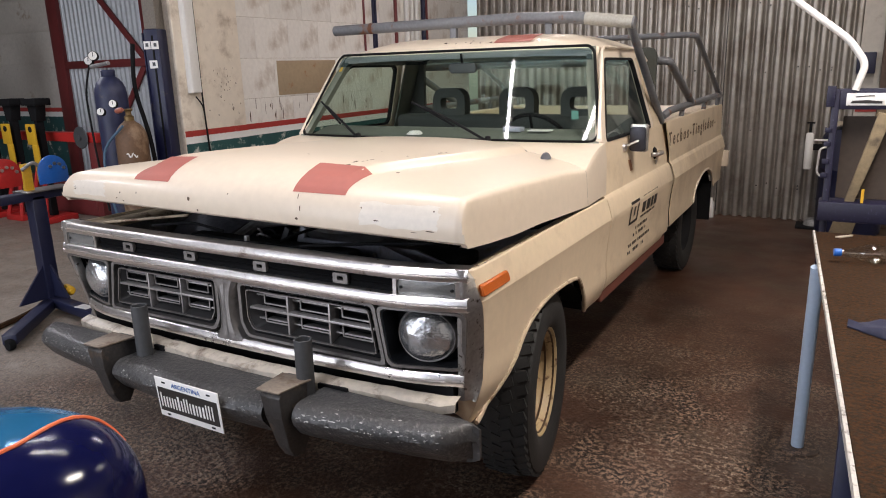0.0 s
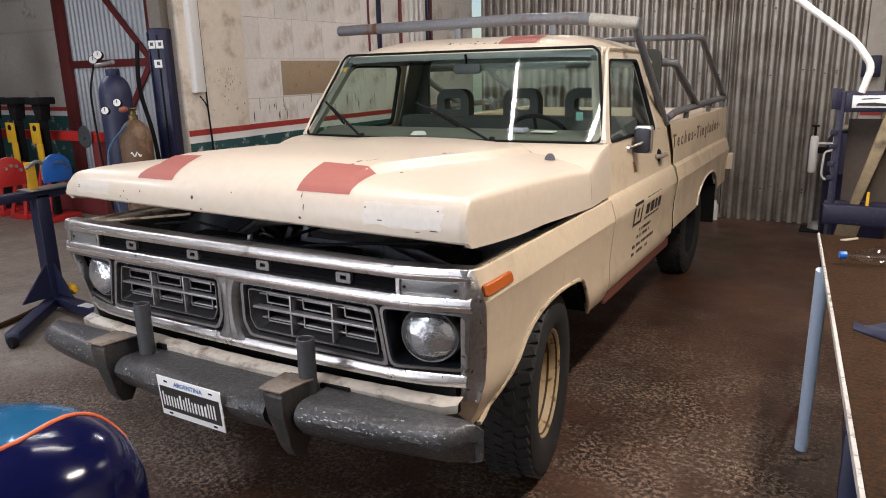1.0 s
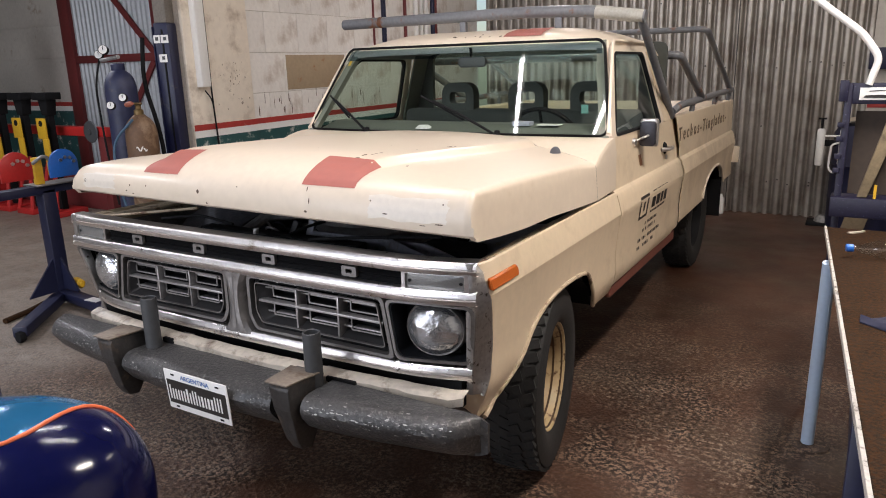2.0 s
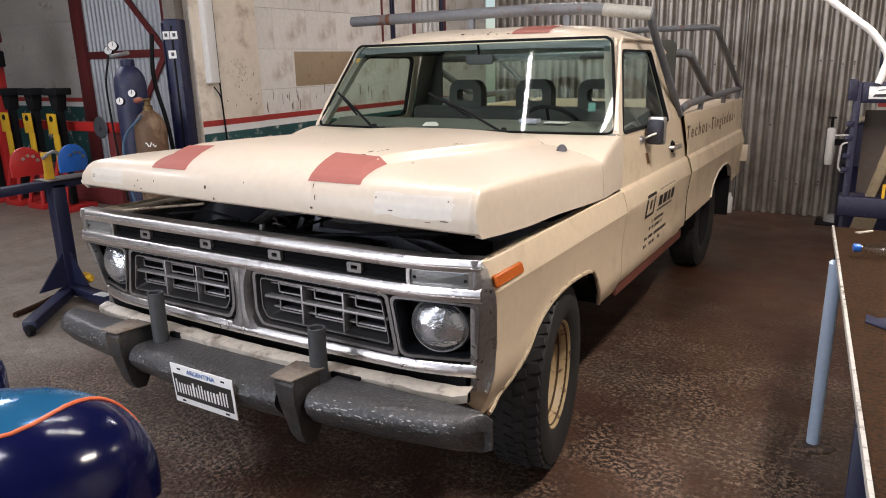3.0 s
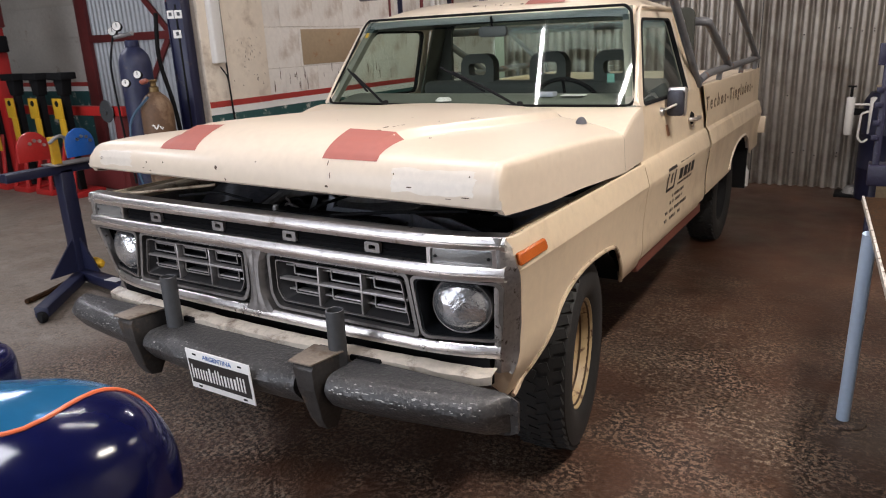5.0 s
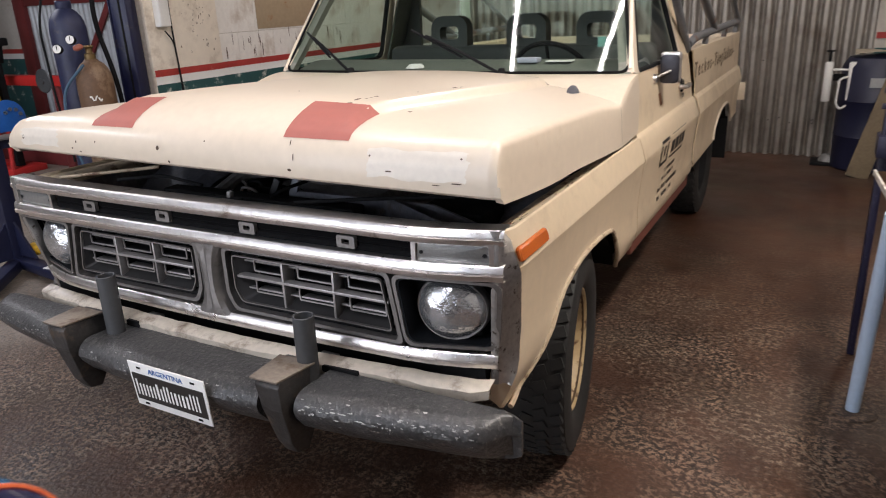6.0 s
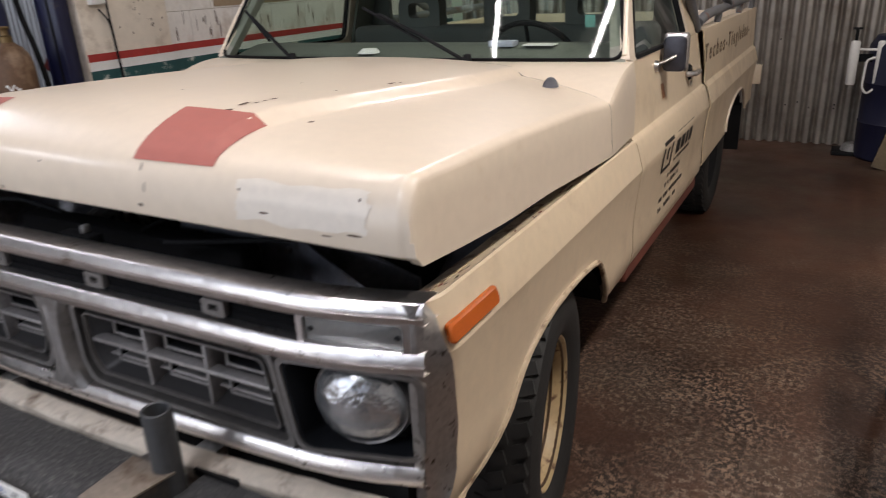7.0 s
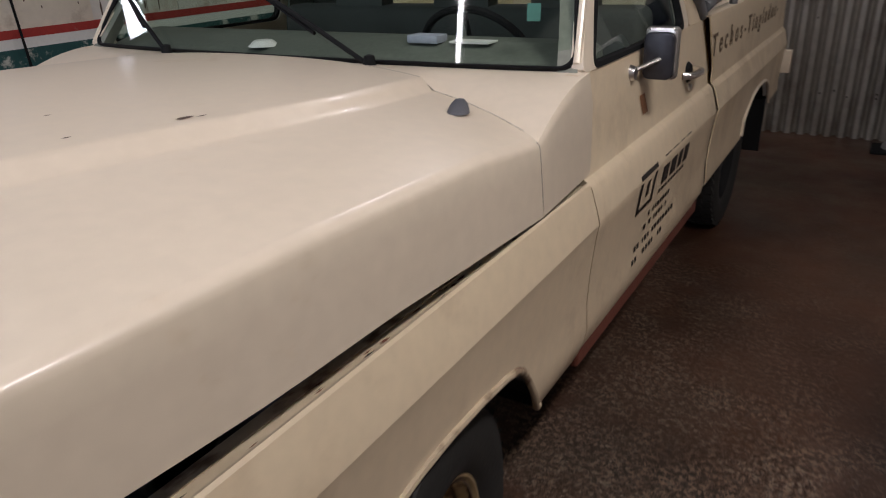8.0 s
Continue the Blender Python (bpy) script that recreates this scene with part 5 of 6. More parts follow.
part("tape_strip", side_decal(2.00, 2.05, 1.045, 1.105, 0.002, -0.5), surface("brown_tape", (0.26, 0.115, 0.05), 0.5, vary=0.15), truck, "small brown tape strip")
part("washer_nozzle", lathe([(0.0, 0.030), (0.014, 0.027), (0.024, 0.017), (0.031, 0.004), (0.034, -0.008)], Matrix.Translation((0.770, 1.235, 1.198)) @ Matrix(((0.75, 0, -0.2, 0), (0, 0.7, 0.6, 0), (0, 0, 0.72, 0), (0, 0, 0, 1))), 20), surface("grey_nozzle", (0.075, 0.075, 0.085), 0.45), hood, "small grey cowl scoop")
for x, tip in ((-0.44, (-0.74, 1.62, 1.40)), (0.36, (-0.06, 1.60, 1.37))):
    base = ws_point(x / 0.9, 0.0) + Vector((0, -0.035, -0.008))
    b = ws_point((tip[0]) / 0.86, 0.33) + Vector((0, -0.03, 0.012))
    w = part("wiper", tube([base, base + (b - base) * 0.5 + Vector((0, -0.012, 0.01)), b], 0.007, 8), BLACK, truck, "black windscreen wiper")
    d = (b - base)
    part("wiper_blade", tube([base + d * 0.45 + Vector((-0.02, -0.004, -0.002)), b + d * 0.22 + Vector((0, 0.012, -0.012))], 0.006, 6), BLACK, w)
    part("wiper_pivot", lathe([(0.0, 0.03), (0.014, 0.026), (0.018, 0.0)], Matrix.Translation(base), 14), BLACK, w)

# sign on the door and bed: plain bars
def lettering(y0, z0, widths, h, gap, out=0.0016):
    """A row of plain upright bars on the door, one part each."""
    y = y0
    for w in widths:
        if w > 0:
            part("sign_bar", shell([[(side_x(z) + out, yy, z) for z in steps(z0, z0 + h, 2)] for yy in (y, y + w)]), BLACK_INK, truck)
        y += abs(w) + gap


part("logo_frame", shell([[(side_x(z) + 0.0016, y, z) for z in (0.775, 0.79)] for y in (1.86, 2.03)]), BLACK_INK, truck)
part("logo_frame", shell([[(side_x(z) + 0.0016, y, z) for z in (0.885, 0.90)] for y in (1.86, 2.03)]), BLACK_INK, truck)
part("logo_frame", shell([[(side_x(z) + 0.0016, y, z) for z in steps(0.775, 0.90, 4)] for y in (1.86, 1.885)]), BLACK_INK, truck)
part("logo_frame", shell([[(side_x(z) + 0.0016, y, z) for z in steps(0.775, 0.90, 4)] for y in (2.005, 2.03)]), BLACK_INK, truck)
part("logo_core", shell([[(side_x(z) + 0.0016, y, z) for z in steps(0.815, 0.865, 3)] for y in (1.935, 1.965)]), BLACK_INK, truck)
lettering(2.115, 0.80, (0.075, 0.075, 0.05, 0.065), 0.098, 0.024)
lettering(2.10, 0.775, [0.028] * 9, 0.012, 0.009)
for z, y0, n in ((0.725, 2.02, 9), (0.690, 1.98, 10), (0.645, 1.90, 15), (0.608, 1.88, 15)):
    random.seed(int(z * 1000))
    lettering(y0, z, [random.choice((0.014, 0.02, 0.026, -0.014)) for _ in range(n)], 0.017, 0.010)
FADED = surface("faded_lettering", (0.15, 0.105, 0.065), 0.6, vary=0.3, scale=30)
random.seed(5)


def sign_text(name, text, size, m, mat, parent, stretch=1.0):
    c = bpy.data.curves.new(name, "FONT")
    c.body, c.size, c.extrude, c.offset, c.space_character = text, size, 0.0006, 0.0012, stretch
    ob = new(name, c)
    ob.data.materials.append(mat)
    ob.parent = parent
    ob.matrix_local = m
    return ob


sign_text("sign_text", "Techos-Tinglados-", 0.122, pose(0.9655, 2.86, 1.092, 90, 0, 90) @ Matrix.Diagonal((1.10, 1, 1, 1)), FADED, truck, 1.72)

# roll cage of painted tube
cage = part("roof_bar", tube(rounded([(-1.035, 2.09, 1.862), (0.25, 2.08, 1.868), (0.60, 2.08, 1.856), (0.925, 2.085, 1.812)], 0.06), 0.032, 16), STEEL_TUBE, truck, "grey-blue roll cage tube with rust spots")
part("cage_leg", tube([(0.900, 2.085, 1.805), (0.925, 2.80, 1.25)], 0.022, 12), STEEL_TUBE, truck)
for x in (-0.15, 0.45):
    part("bar_bracket", box(x - 0.02, x + 0.02, 2.07, 2.10, 1.770, 1.845, 0.003), STEEL_TUBE, cage)
part("cage_joint", tube([(0.66, 2.081, 1.848), (0.915, 2.085, 1.8135)], 0.0335, 16), surface("pale_bare_tube", (0.34, 0.33, 0.29), 0.45, vary=0.25, scale=12, stain=(0.15, 0.07, 0.03), stain_scale=10, stain_at=(0.58, 0.68)), cage, "pale bare sleeve")
RUST_RING = surface("rust_ring", (0.14, 0.055, 0.025), 0.8, vary=0.4, scale=40, bump=0.001)
for x in (-0.74, 0.22):
    z = 1.862 + 0.006 * (x + 1.035) / 1.285
    part("weld_ring", tube([(x - 0.014, 2.085, z), (x, 2.085, z), (x + 0.011, 2.085, z)], 0.0333, 16), RUST_RING, cage, "rusty weld ring")
both_sides("bed_rail", lambda: tube(rounded([(0.93, 2.80, 1.28), (0.945, 2.95, 1.312), (0.955, 4.86, 1.340)], 0.06), 0.024, 12), STEEL_TUBE, truck)
for bx in (-1.035,):
    part("bar_end", lathe([(0.022, 0.004), (0.026, 0.0), (0.032, 0.0), (0.032, -0.01)], pose(bx - 0.002, 2.09, 1.862, 0, -90, 0), 16), POST_GREY, cage)
part("rear_hoop", tube(rounded([(-0.96, 4.76, 1.345), (-0.95, 3.64, 1.80), (0.95, 3.64, 1.80), (0.96, 4.76, 1.345)], 0.06), 0.021, 12), STEEL_TUBE, truck)
part("front_hoop", tube(rounded([(-0.955, 3.56, 1.34), (-0.95, 2.83, 1.620), (0.95, 2.83, 1.620), (0.955, 3.56, 1.34)], 0.04, 3), 0.025, 12), STEEL_TUBE, truck)
for y in (3.35, 4.2, 4.85):
    both_sides("rail_foot", lambda: tube([(0.935, y, 1.245), (0.945, y, 1.33)], 0.018, 8), STEEL_TUBE, truck)
part("rear_bumper", box(-1.03, 1.04, 4.99, 5.05, 0.70, 0.842, 0.006), CREAM, truck)
both_sides("mud_flap", lambda: box(0.74, 0.97, 4.60, 4.612, 0.28, 0.62), BLACK, truck)

# cab inside
def headrest(x):
    part("headrest", ring_plate(round_rect(x - 0.120, x + 0.120, 1.24, 1.480, 0.075, 6), round_rect(x - 0.062, x + 0.062, 1.345, 1.420, 0.024, 6), "y", 2.42, 2.50), SEAT, truck, "grey headrest with an open middle")


part("seat_back", box(-0.80, 0.82, 2.40, 2.56, 0.72, 1.31, 0.04, None, 3), SEAT, truck, "grey cloth bench seat")
part("seat_base", box(-0.80, 0.82, 1.95, 2.50, 0.60, 0.80, 0.04, None, 3), SEAT, truck)
for x in (-0.385, 0.105, 0.52):
    headrest(x)
wheel_m = Matrix.Translation((0.42, 1.98, 1.17)) @ Matrix.Rotation(radians(-62), 4, "X")
sw = part("steering_wheel", tube([wheel_m @ Vector((0.20 * math.cos(a), 0.20 * math.sin(a), 0)) for a in [2 * math.pi * k / 32 for k in range(32)]], 0.012, 8, closed=True), BLACK, truck, "black steering wheel")
for a in (0.3, math.pi - 0.3, -math.pi / 2):
    part("spoke", tube([wheel_m @ Vector((0, 0, -0.02)), wheel_m @ Vector((0.2 * math.cos(a), 0.2 * math.sin(a), 0))], 0.009, 6), BLACK, sw)
rv = part("inside_mirror", prism(round_rect(-0.035, 0.135, 1.575, 1.632, 0.022), "y", 1.80, 1.82, None, 0.004), POST_GREY, truck)
part("mirror_stem", tube([(0.05, 1.80, 1.63), (0.05, 1.79, 1.68)], 0.008, 6), BLACK, rv)
part("cab_lining", shell([[(s * 0.77, y, z - 0.03 * s ** 4) for s in steps(-1, 1, 10)] for y, z in ((1.85, 1.698), (1.95, 1.728), (2.2, 1.742), (2.5, 1.736), (2.70, 1.700))]), surface("headlining", (0.055, 0.055, 0.05), 0.9), truck)

# ---- lamps under the roof, most added out of view for light ----
TUBE_GLOW = glow_mat("lit_tube", (1.0, 0.96, 0.91), 8.0)
for bx, by, turn in BATTENS:
    lamp = thing("fluorescent_batten", "white fluorescent batten under the workshop roof, most of them added for light", "ceiling light", pose(bx, by, BATTEN_Z, 0, 0, turn), "workshop battens")
    part("housing", box(-0.03, 0.03, -0.68, 0.68, 0.0, 0.05, 0.008), WHITE, lamp)
    for x in (0.0,):
        part("tube", tube([(x, -0.62, -0.03), (x, 0.62, -0.03)], 0.013, 10), TUBE_GLOW, lamp, "lit white fluorescent tube")
    for y in (-0.64, 0.64):
        part("tube_holder", box(-0.025, 0.025, y - 0.015, y + 0.015, -0.045, 0.0, 0.004), WHITE, lamp)
    part("suspension_rod", tube([(0, 0, 0.05), (0, 0, 4.2 - BATTEN_Z)], 0.006, 8), POST_GREY, lamp)

# ---- the left wall: stripes, pilaster, trunking ----
wall = bpy.data.objects["wall_left"]
WX = -2.30
part("pilaster", box(WX - 0.009, WX + 0.022, 1.85, 2.478, 0, 4.19, 0.004), surface("smooth_plaster", (0.77, 0.69, 0.575), 0.7, vary=0.1, scale=3, stain=(0.34, 0.25, 0.165), stain_scale=4, stain_at=(0.52, 0.76), bump=0.002, bump_scale=18), wall, "smooth cream plaster pilaster")
TAN = surface("tan_plaster", (0.36, 0.27, 0.17), 0.8, vary=0.15, scale=6, stain=(0.3, 0.15, 0.07), stain_scale=9, stain_at=(0.6, 0.7))
for y0, y1 in ((1.855, 2.478), (2.482, 6.42)):
    d = 0.026 if y1 < 2.5 else 0.0085
    part("red_stripe", box(WX + 0.001, WX + d, y0, y1, 1.232, 1.275), STRIPE_RED, wall, "painted red stripe")
    part("white_stripe", box(WX + 0.001, WX + d - 0.0015, y0, y1, 1.18, 1.232), WHITE, wall, "painted white stripe")
    part("green_stripe", box(WX + 0.001, WX + d, y0, y1, 1.06, 1.18), STRIPE_GREEN, wall, "painted green stripe, flaking")

trunk = thing("cable_trunking", "white plastic cable trunking down the wall", "cable trunking", pose(WX + 0.022, 1.965, 0))
part("trunking_body", box(0.0, 0.05, -0.045, 0.045, 1.545, 4.15, 0.006), WHITE, trunk)
part("trunking_lid", box(0.05, 0.056, -0.04, 0.04, 1.55, 4.15, 0.002), WHITE, trunk)
part("hanging_cable", tube(rounded([(0.03, 0.055, 4.1), (0.03, 0.06, 1.55), (0.025, 0.07, 1.35), (0.03, 0.085, 1.0), (0.03, 0.08, 0.1)], 0.1), 0.006, 8), BLACK, trunk)
part("hanging_cable", tube(rounded([(0.03, 0.0, 1.52), (0.03, 0.06, 1.45), (0.025, 0.075, 1.2), (0.03, 0.09, 0.6)], 0.05), 0.005, 8), BLACK, trunk)
for y, r, mat, word in ((4.20, 0.011, RED_FRAME, "thin brown"), (4.355, 0.013, BLUE, "dark blue"), (4.395, 0.013, BLUE, "dark blue"), (4.76, 0.018, RED_FRAME, "dark brown"), (4.96, 0.026, WHITE, "white plastic"),
                        (5.07, 0.022, WHITE, "white plastic"), (5.16, 0.026, WHITE, "white plastic"), (5.31, 0.024, BLUE, "dark blue"), (5.40, 0.014, RED_FRAME, "dark brown")):
    pipe = solid("wall_pipe", tube([(WX + r - 0.001, y, 1.75), (WX + r - 0.001, y, 4.15)], r, 10), mat, word + " pipe running up the block wall", "pipe", "wall pipes")

# blue lift column
col = thing("lift_column", "deep blue vehicle lift column with white stickers", "lift column", pose(-2.375, 1.772, 0, 0, 0, 20))
part("column_body", box(-0.052, 0.058, -0.062, 0.062, 0.0, 1.995, 0.010), BLUE, col)
part("column_flange", box(-0.060, -0.052, -0.070, 0.070, 0.0, 1.97, 0.004), BLUE, col)
part("column_slot", box(0.008, 0.020, -0.066, -0.062, 0.1, 1.95), BLACK, col)
part("column_extension", box(-0.045, 0.05, -0.05, 0.06, 1.995, 4.18, 0.006), surface("rough_grey_post", (0.2, 0.18, 0.155), 0.8, vary=0.3, scale=14, bump=0.004), col)
part("base_plate", box(-0.22, 0.22, -0.22, 0.22, 0.0, 0.02, 0.004), BLUE, col)
for x, z, w in ((-0.031, 1.885, 0.056), (0.031, 1.885, 0.056), (0.005, 1.755, 0.06)):
    st = part("sticker", box(x - w / 2, x + w / 2, -0.068, -0.066, z - 0.027, z + 0.027), WHITE, col, "white paper sticker")
    part("sticker_print", box(x - 0.008, x + 0.014, -0.0695, -0.0682, z - 0.010, z + 0.014), POST_GREY, st)
part("hose_bundle", tube(rounded([(-0.13, -0.08, 1.90), (-0.16, -0.09, 1.60), (-0.07, -0.10, 1.25), (-0.02, -0.09, 0.3)], 0.25), 0.015, 10), BLACK, col)

# gas cylinders on their trolley
BRASS = surface("dull_brass", (0.20, 0.135, 0.06), 0.45, metal=0.7, vary=0.3, scale=20)


def cylinder(name, x, y, r, top, mat, label):
    c = thing(name, label, "gas cylinder", pose(x, y, 0.06), "gas cylinders")
    h = top - 0.06
    part("shell", lathe([(0.0, 0.0), (r - 0.01, 0.0), (r, 0.02), (r, h - 0.30), (r * 0.985, h - 0.27), (r * 0.93, h - 0.235), (r * 0.82, h - 0.205), (r * 0.64, h - 0.178), (r * 0.42, h - 0.160), (r * 0.34, h - 0.15), (0.0, h - 0.15)], None, 32), mat, c)
    if top > 1.7:
        part("neck_collar", lathe([(0.040, h - 0.165), (0.046, h - 0.155), (0.046, h - 0.118), (0.040, h - 0.112), (0.0, h - 0.112)], None, 20), mat, c)
    else:
        part("valve_neck", lathe([(0.032, h - 0.16), (0.032, h - 0.12), (0.020, h - 0.112), (0.020, h - 0.085), (0.0, h - 0.085)], None, 16), BRASS, c)
        part("valve_wheel", lathe([(0.0, h - 0.085), (0.026, h - 0.085), (0.030, h - 0.077), (0.026, h - 0.068), (0.0, h - 0.068)], None, 12), BRASS, c)
    return c


BROWN = surface("rusty_brown_cylinder", (0.12, 0.065, 0.033), 0.6, vary=0.3, scale=8, stain=(0.3, 0.2, 0.12), stain_scale=7, stain_at=(0.52, 0.7), bump=0.001)
BLUE_CYL = surface("blue_cylinder_paint", (0.018, 0.022, 0.060), 0.5, vary=0.3, scale=6, stain=(0.10, 0.085, 0.08), stain_scale=8, stain_at=(0.58, 0.74))
RED_ORANGE = surface("orange_fitting", (0.34, 0.10, 0.06), 0.5)
c1 = cylinder("blue_gas_cylinder", -2.535, 1.475, 0.106, 1.84, BLUE_CYL, "tall deep blue gas cylinder with pressure gauges")
c2 = cylinder("brown_gas_cylinder", -2.325, 1.435, 0.106, 1.535, BROWN, "rusty brown gas cylinder with pressure gauges")


def gauge(parent, x, y, z, r):
    m = Matrix.Translation((x, y, z)) @ Matrix.Rotation(radians(35), 4, "Z") @ Matrix.Rotation(radians(80), 4, "X")
    g = part("gauge_body", lathe([(0.0, -0.02), (r, -0.02), (r * 1.05, 0.0), (r * 1.05, 0.012), (r * 0.93, 0.013)], m, 20), BLACK, parent)
    part("gauge_dial", lathe([(0.0, 0.012), (r * 0.93, 0.012)], m, 20), WHITE, g, "white gauge dial")
    part("needle", box(-0.002, 0.002, -0.004, r * 0.7, 0.0125, 0.0145, 0, None, 2, m), BLACK, g)


for a, b in ((-0.30, -0.10), (-0.06, 0.10), (0.14, 0.32)):
    pts = [(0.1075 * math.cos(q - 0.75), 0.1075 * math.sin(q - 0.75), 1.10 + 0.014 * math.sin(19 * q)) for q in steps(a, b, 6)]
    part("chalk_mark", tube(pts, 0.0045, 6), WHITE, c2, "white chalk scribble")
gauge(c2, -0.06, -0.16, 1.455 - 0.06, 0.026)
gauge(c2, 0.02, -0.12, 1.505 - 0.06, 0.026)
part("regulator", lathe([(0.0, -0.05), (0.026, -0.05), (0.03, -0.02), (0.03, 0.02), (0.018, 0.05), (0.0, 0.05)], Matrix.Translation((0.02, -0.08, 1.40)) @ Matrix.Rotation(radians(80), 4, "Y") @ Matrix.Scale(0.62, 4), 16), RED_ORANGE, c2, "orange-brass regulator")
gauge(c1, -0.06, -0.05, 1.82 - 0.06, 0.031)
gauge(c1, -0.16, -0.02, 1.79 - 0.06, 0.029)
part("regulator", tube([(-0.16, -0.02, 1.69), (0.06, -0.03, 1.71)], 0.014, 10), DARK_METAL, c1, "dark regulator")
part("hose", tube(rounded([(-0.15, -0.03, 1.70), (-0.145, -0.09, 1.52), (-0.125, -0.10, 1.35), (-0.06, -0.135, 1.1), (0.0, -0.14, 0.7)], 0.10), 0.007, 8), BLACK, c1)
part("hose", tube(rounded([(0.06, -0.1, 1.3), (-0.1, -0.16, 1.15), (-0.05, -0.2, 0.9), (0.02, -0.16, 0.5)], 0.12), 0.009, 8), surface("teal_hose", (0.05, 0.1, 0.16), 0.5), c2)
cart = thing("cylinder_trolley", "dark steel trolley holding two gas cylinders", "trolley", pose(-2.425, 1.463, 0, 0, 0, -10))
part("foot_plate", box(-0.26, 0.26, -0.15, 0.15, 0.04, 0.055, 0.003), POST_GREY, cart)
for x in (-0.22, 0.22):
    part("trolley_rail", tube(rounded([(x, 0.15, 0.05), (x, 0.17, 0.95), (x, 0.20, 1.02)], 0.04), 0.014, 10), POST_GREY, cart)
    w = part("trolley_wheel", lathe([(0.03, -0.02), (0.09, -0.02), (0.1, 0.0), (0.09, 0.02), (0.03, 0.02), (0.03, -0.02)], Matrix.Translation((x * 1.2, 0.19, 0.1)) @ Matrix.Rotation(radians(90), 4, "Y"), 24), RUBBER, cart)
part("chain", tube([(-0.22, 0.15, 0.9), (-0.2, -0.17, 0.88), (0.2, -0.17, 0.88), (0.22, 0.15, 0.9)], 0.008, 8), ALU, cart)

# ---- the next bay: gate, wall bands, jack stands ----
GY = 4.56
gate = thing("corrugated_gate", "grey corrugated gate in a dark red steel frame", "gate", pose(0, GY, 0))
bm = corrugated(-7.65, -5.72, 0.05, 3.6, 0.09, 0.012)
part("sheet", bm, surface("pale_zinc_sheet", (0.46, 0.48, 0.50), 0.42, metal=0.3, vary=0.15, scale=3, stain=(0.12, 0.11, 0.1), stain_scale=2, stain_at=(0.6, 0.8)), gate, "", 60)
part("stile", box(-7.84, -7.62, -0.07, 0.0, 0.0, 3.6, 0.004), RED_FRAME, gate)
part("stile", box(-5.93, -5.75, -0.07, 0.0, 0.0, 3.6, 0.004), RED_FRAME, gate)
part("middle_rail", box(-7.62, -5.93, -0.06, -0.016, 1.80, 1.90, 0.004), RED_FRAME, gate)
for (xa, za), (xb, zb) in (((-7.05, 3.0), (-5.95, 1.87)), ((-6.0, 1.80), (-6.85, 0.8))):
    d = Vector((xb - xa, 0, zb - za))
    m = Matrix.Translation(((xa + xb) / 2, -0.035, (za + zb) / 2)) @ Matrix.Rotation(-math.atan2(d.z, d.x), 4, "Y")
    part("brace", box(-d.length / 2, d.length / 2, -0.015, 0.015, -0.04, 0.04, 0.003, None, 2, m), RED_FRAME, gate)
far_wall = bpy.data.objects["wall_far_bay"]
part("red_stripe", box(-13.8, -7.86, 4.572, 4.58, 1.21, 1.268), STRIPE_RED, far_wall, "painted red stripe")
part("white_stripe", box(-13.8, -7.86, 4.574, 4.58, 1.14, 1.21), WHITE, far_wall, "painted white stripe")
part("green_stripe", box(-13.8, -7.86, 4.572, 4.58, 0.02, 1.14), STRIPE_GREEN, far_wall, "painted green dado")
for z in (1.88, 2.33, 2.78, 3.23):
    part("block_course", box(-13.8, -7.85, 4.569, 4.58, z + 0.012, z + 0.438, 0.003), BLOCK_WALL, far_wall)

YELLOW = surface("yellow_paint", (0.62, 0.36, 0.02), 0.45, vary=0.12, scale=8)
RED_PAINT = surface("red_paint", (0.42, 0.02, 0.018), 0.4, vary=0.15, scale=8)
BLUE_BRIGHT = surface("bright_blue_paint", (0.02, 0.12, 0.45), 0.35, vary=0.15, scale=8)


def jack_stand(m):
    j = thing("jack_stand", "tall jack stand with yellow plates and black saddle", "jack stand", m, "row of jack stands")
    part("base_frame", box(-0.17, 0.17, -0.2, 0.2, 0.0, 0.07, 0.006), RED_PAINT, j, "red base frame")
    part("column", box(-0.035, 0.035, -0.04, 0.04, 0.05, 1.33, 0.006), BLACK, j)
    part("saddle", box(-0.14, 0.14, -0.1, 0.1, 1.38, 1.46, 0.01), BLACK, j)
    part("saddle_post", prism([(-0.05, 1.20), (0.05, 1.20), (0.09, 1.38), (-0.09, 1.38)], "y", -0.06, 0.06, None, 0.005), BLACK, j)
    part("front_plate", box(-0.09, 0.09, -0.12, -0.105, 0.93, 1.17, 0.004), YELLOW, j, "yellow plate with a hole")
    part("plate_hole", lathe([(0.0, 0.0), (0.035, 0.0), (0.035, 0.004), (0.0, 0.004)], Matrix.Translation((0, -0.12, 1.11)) @ Matrix.Rotation(radians(90), 4, "X"), 16), BLACK, j)
    part("side_arm", box(0.0, 0.11, -0.13, -0.11, 0.50, 0.93, 0.004), YELLOW, j)
    for x in (-0.14, 0.14):
        part("leg", tube([(x, -0.18, 0.05), (x * 0.4, -0.06, 0.7)], 0.025, 8), RED_PAINT, j)
    return j


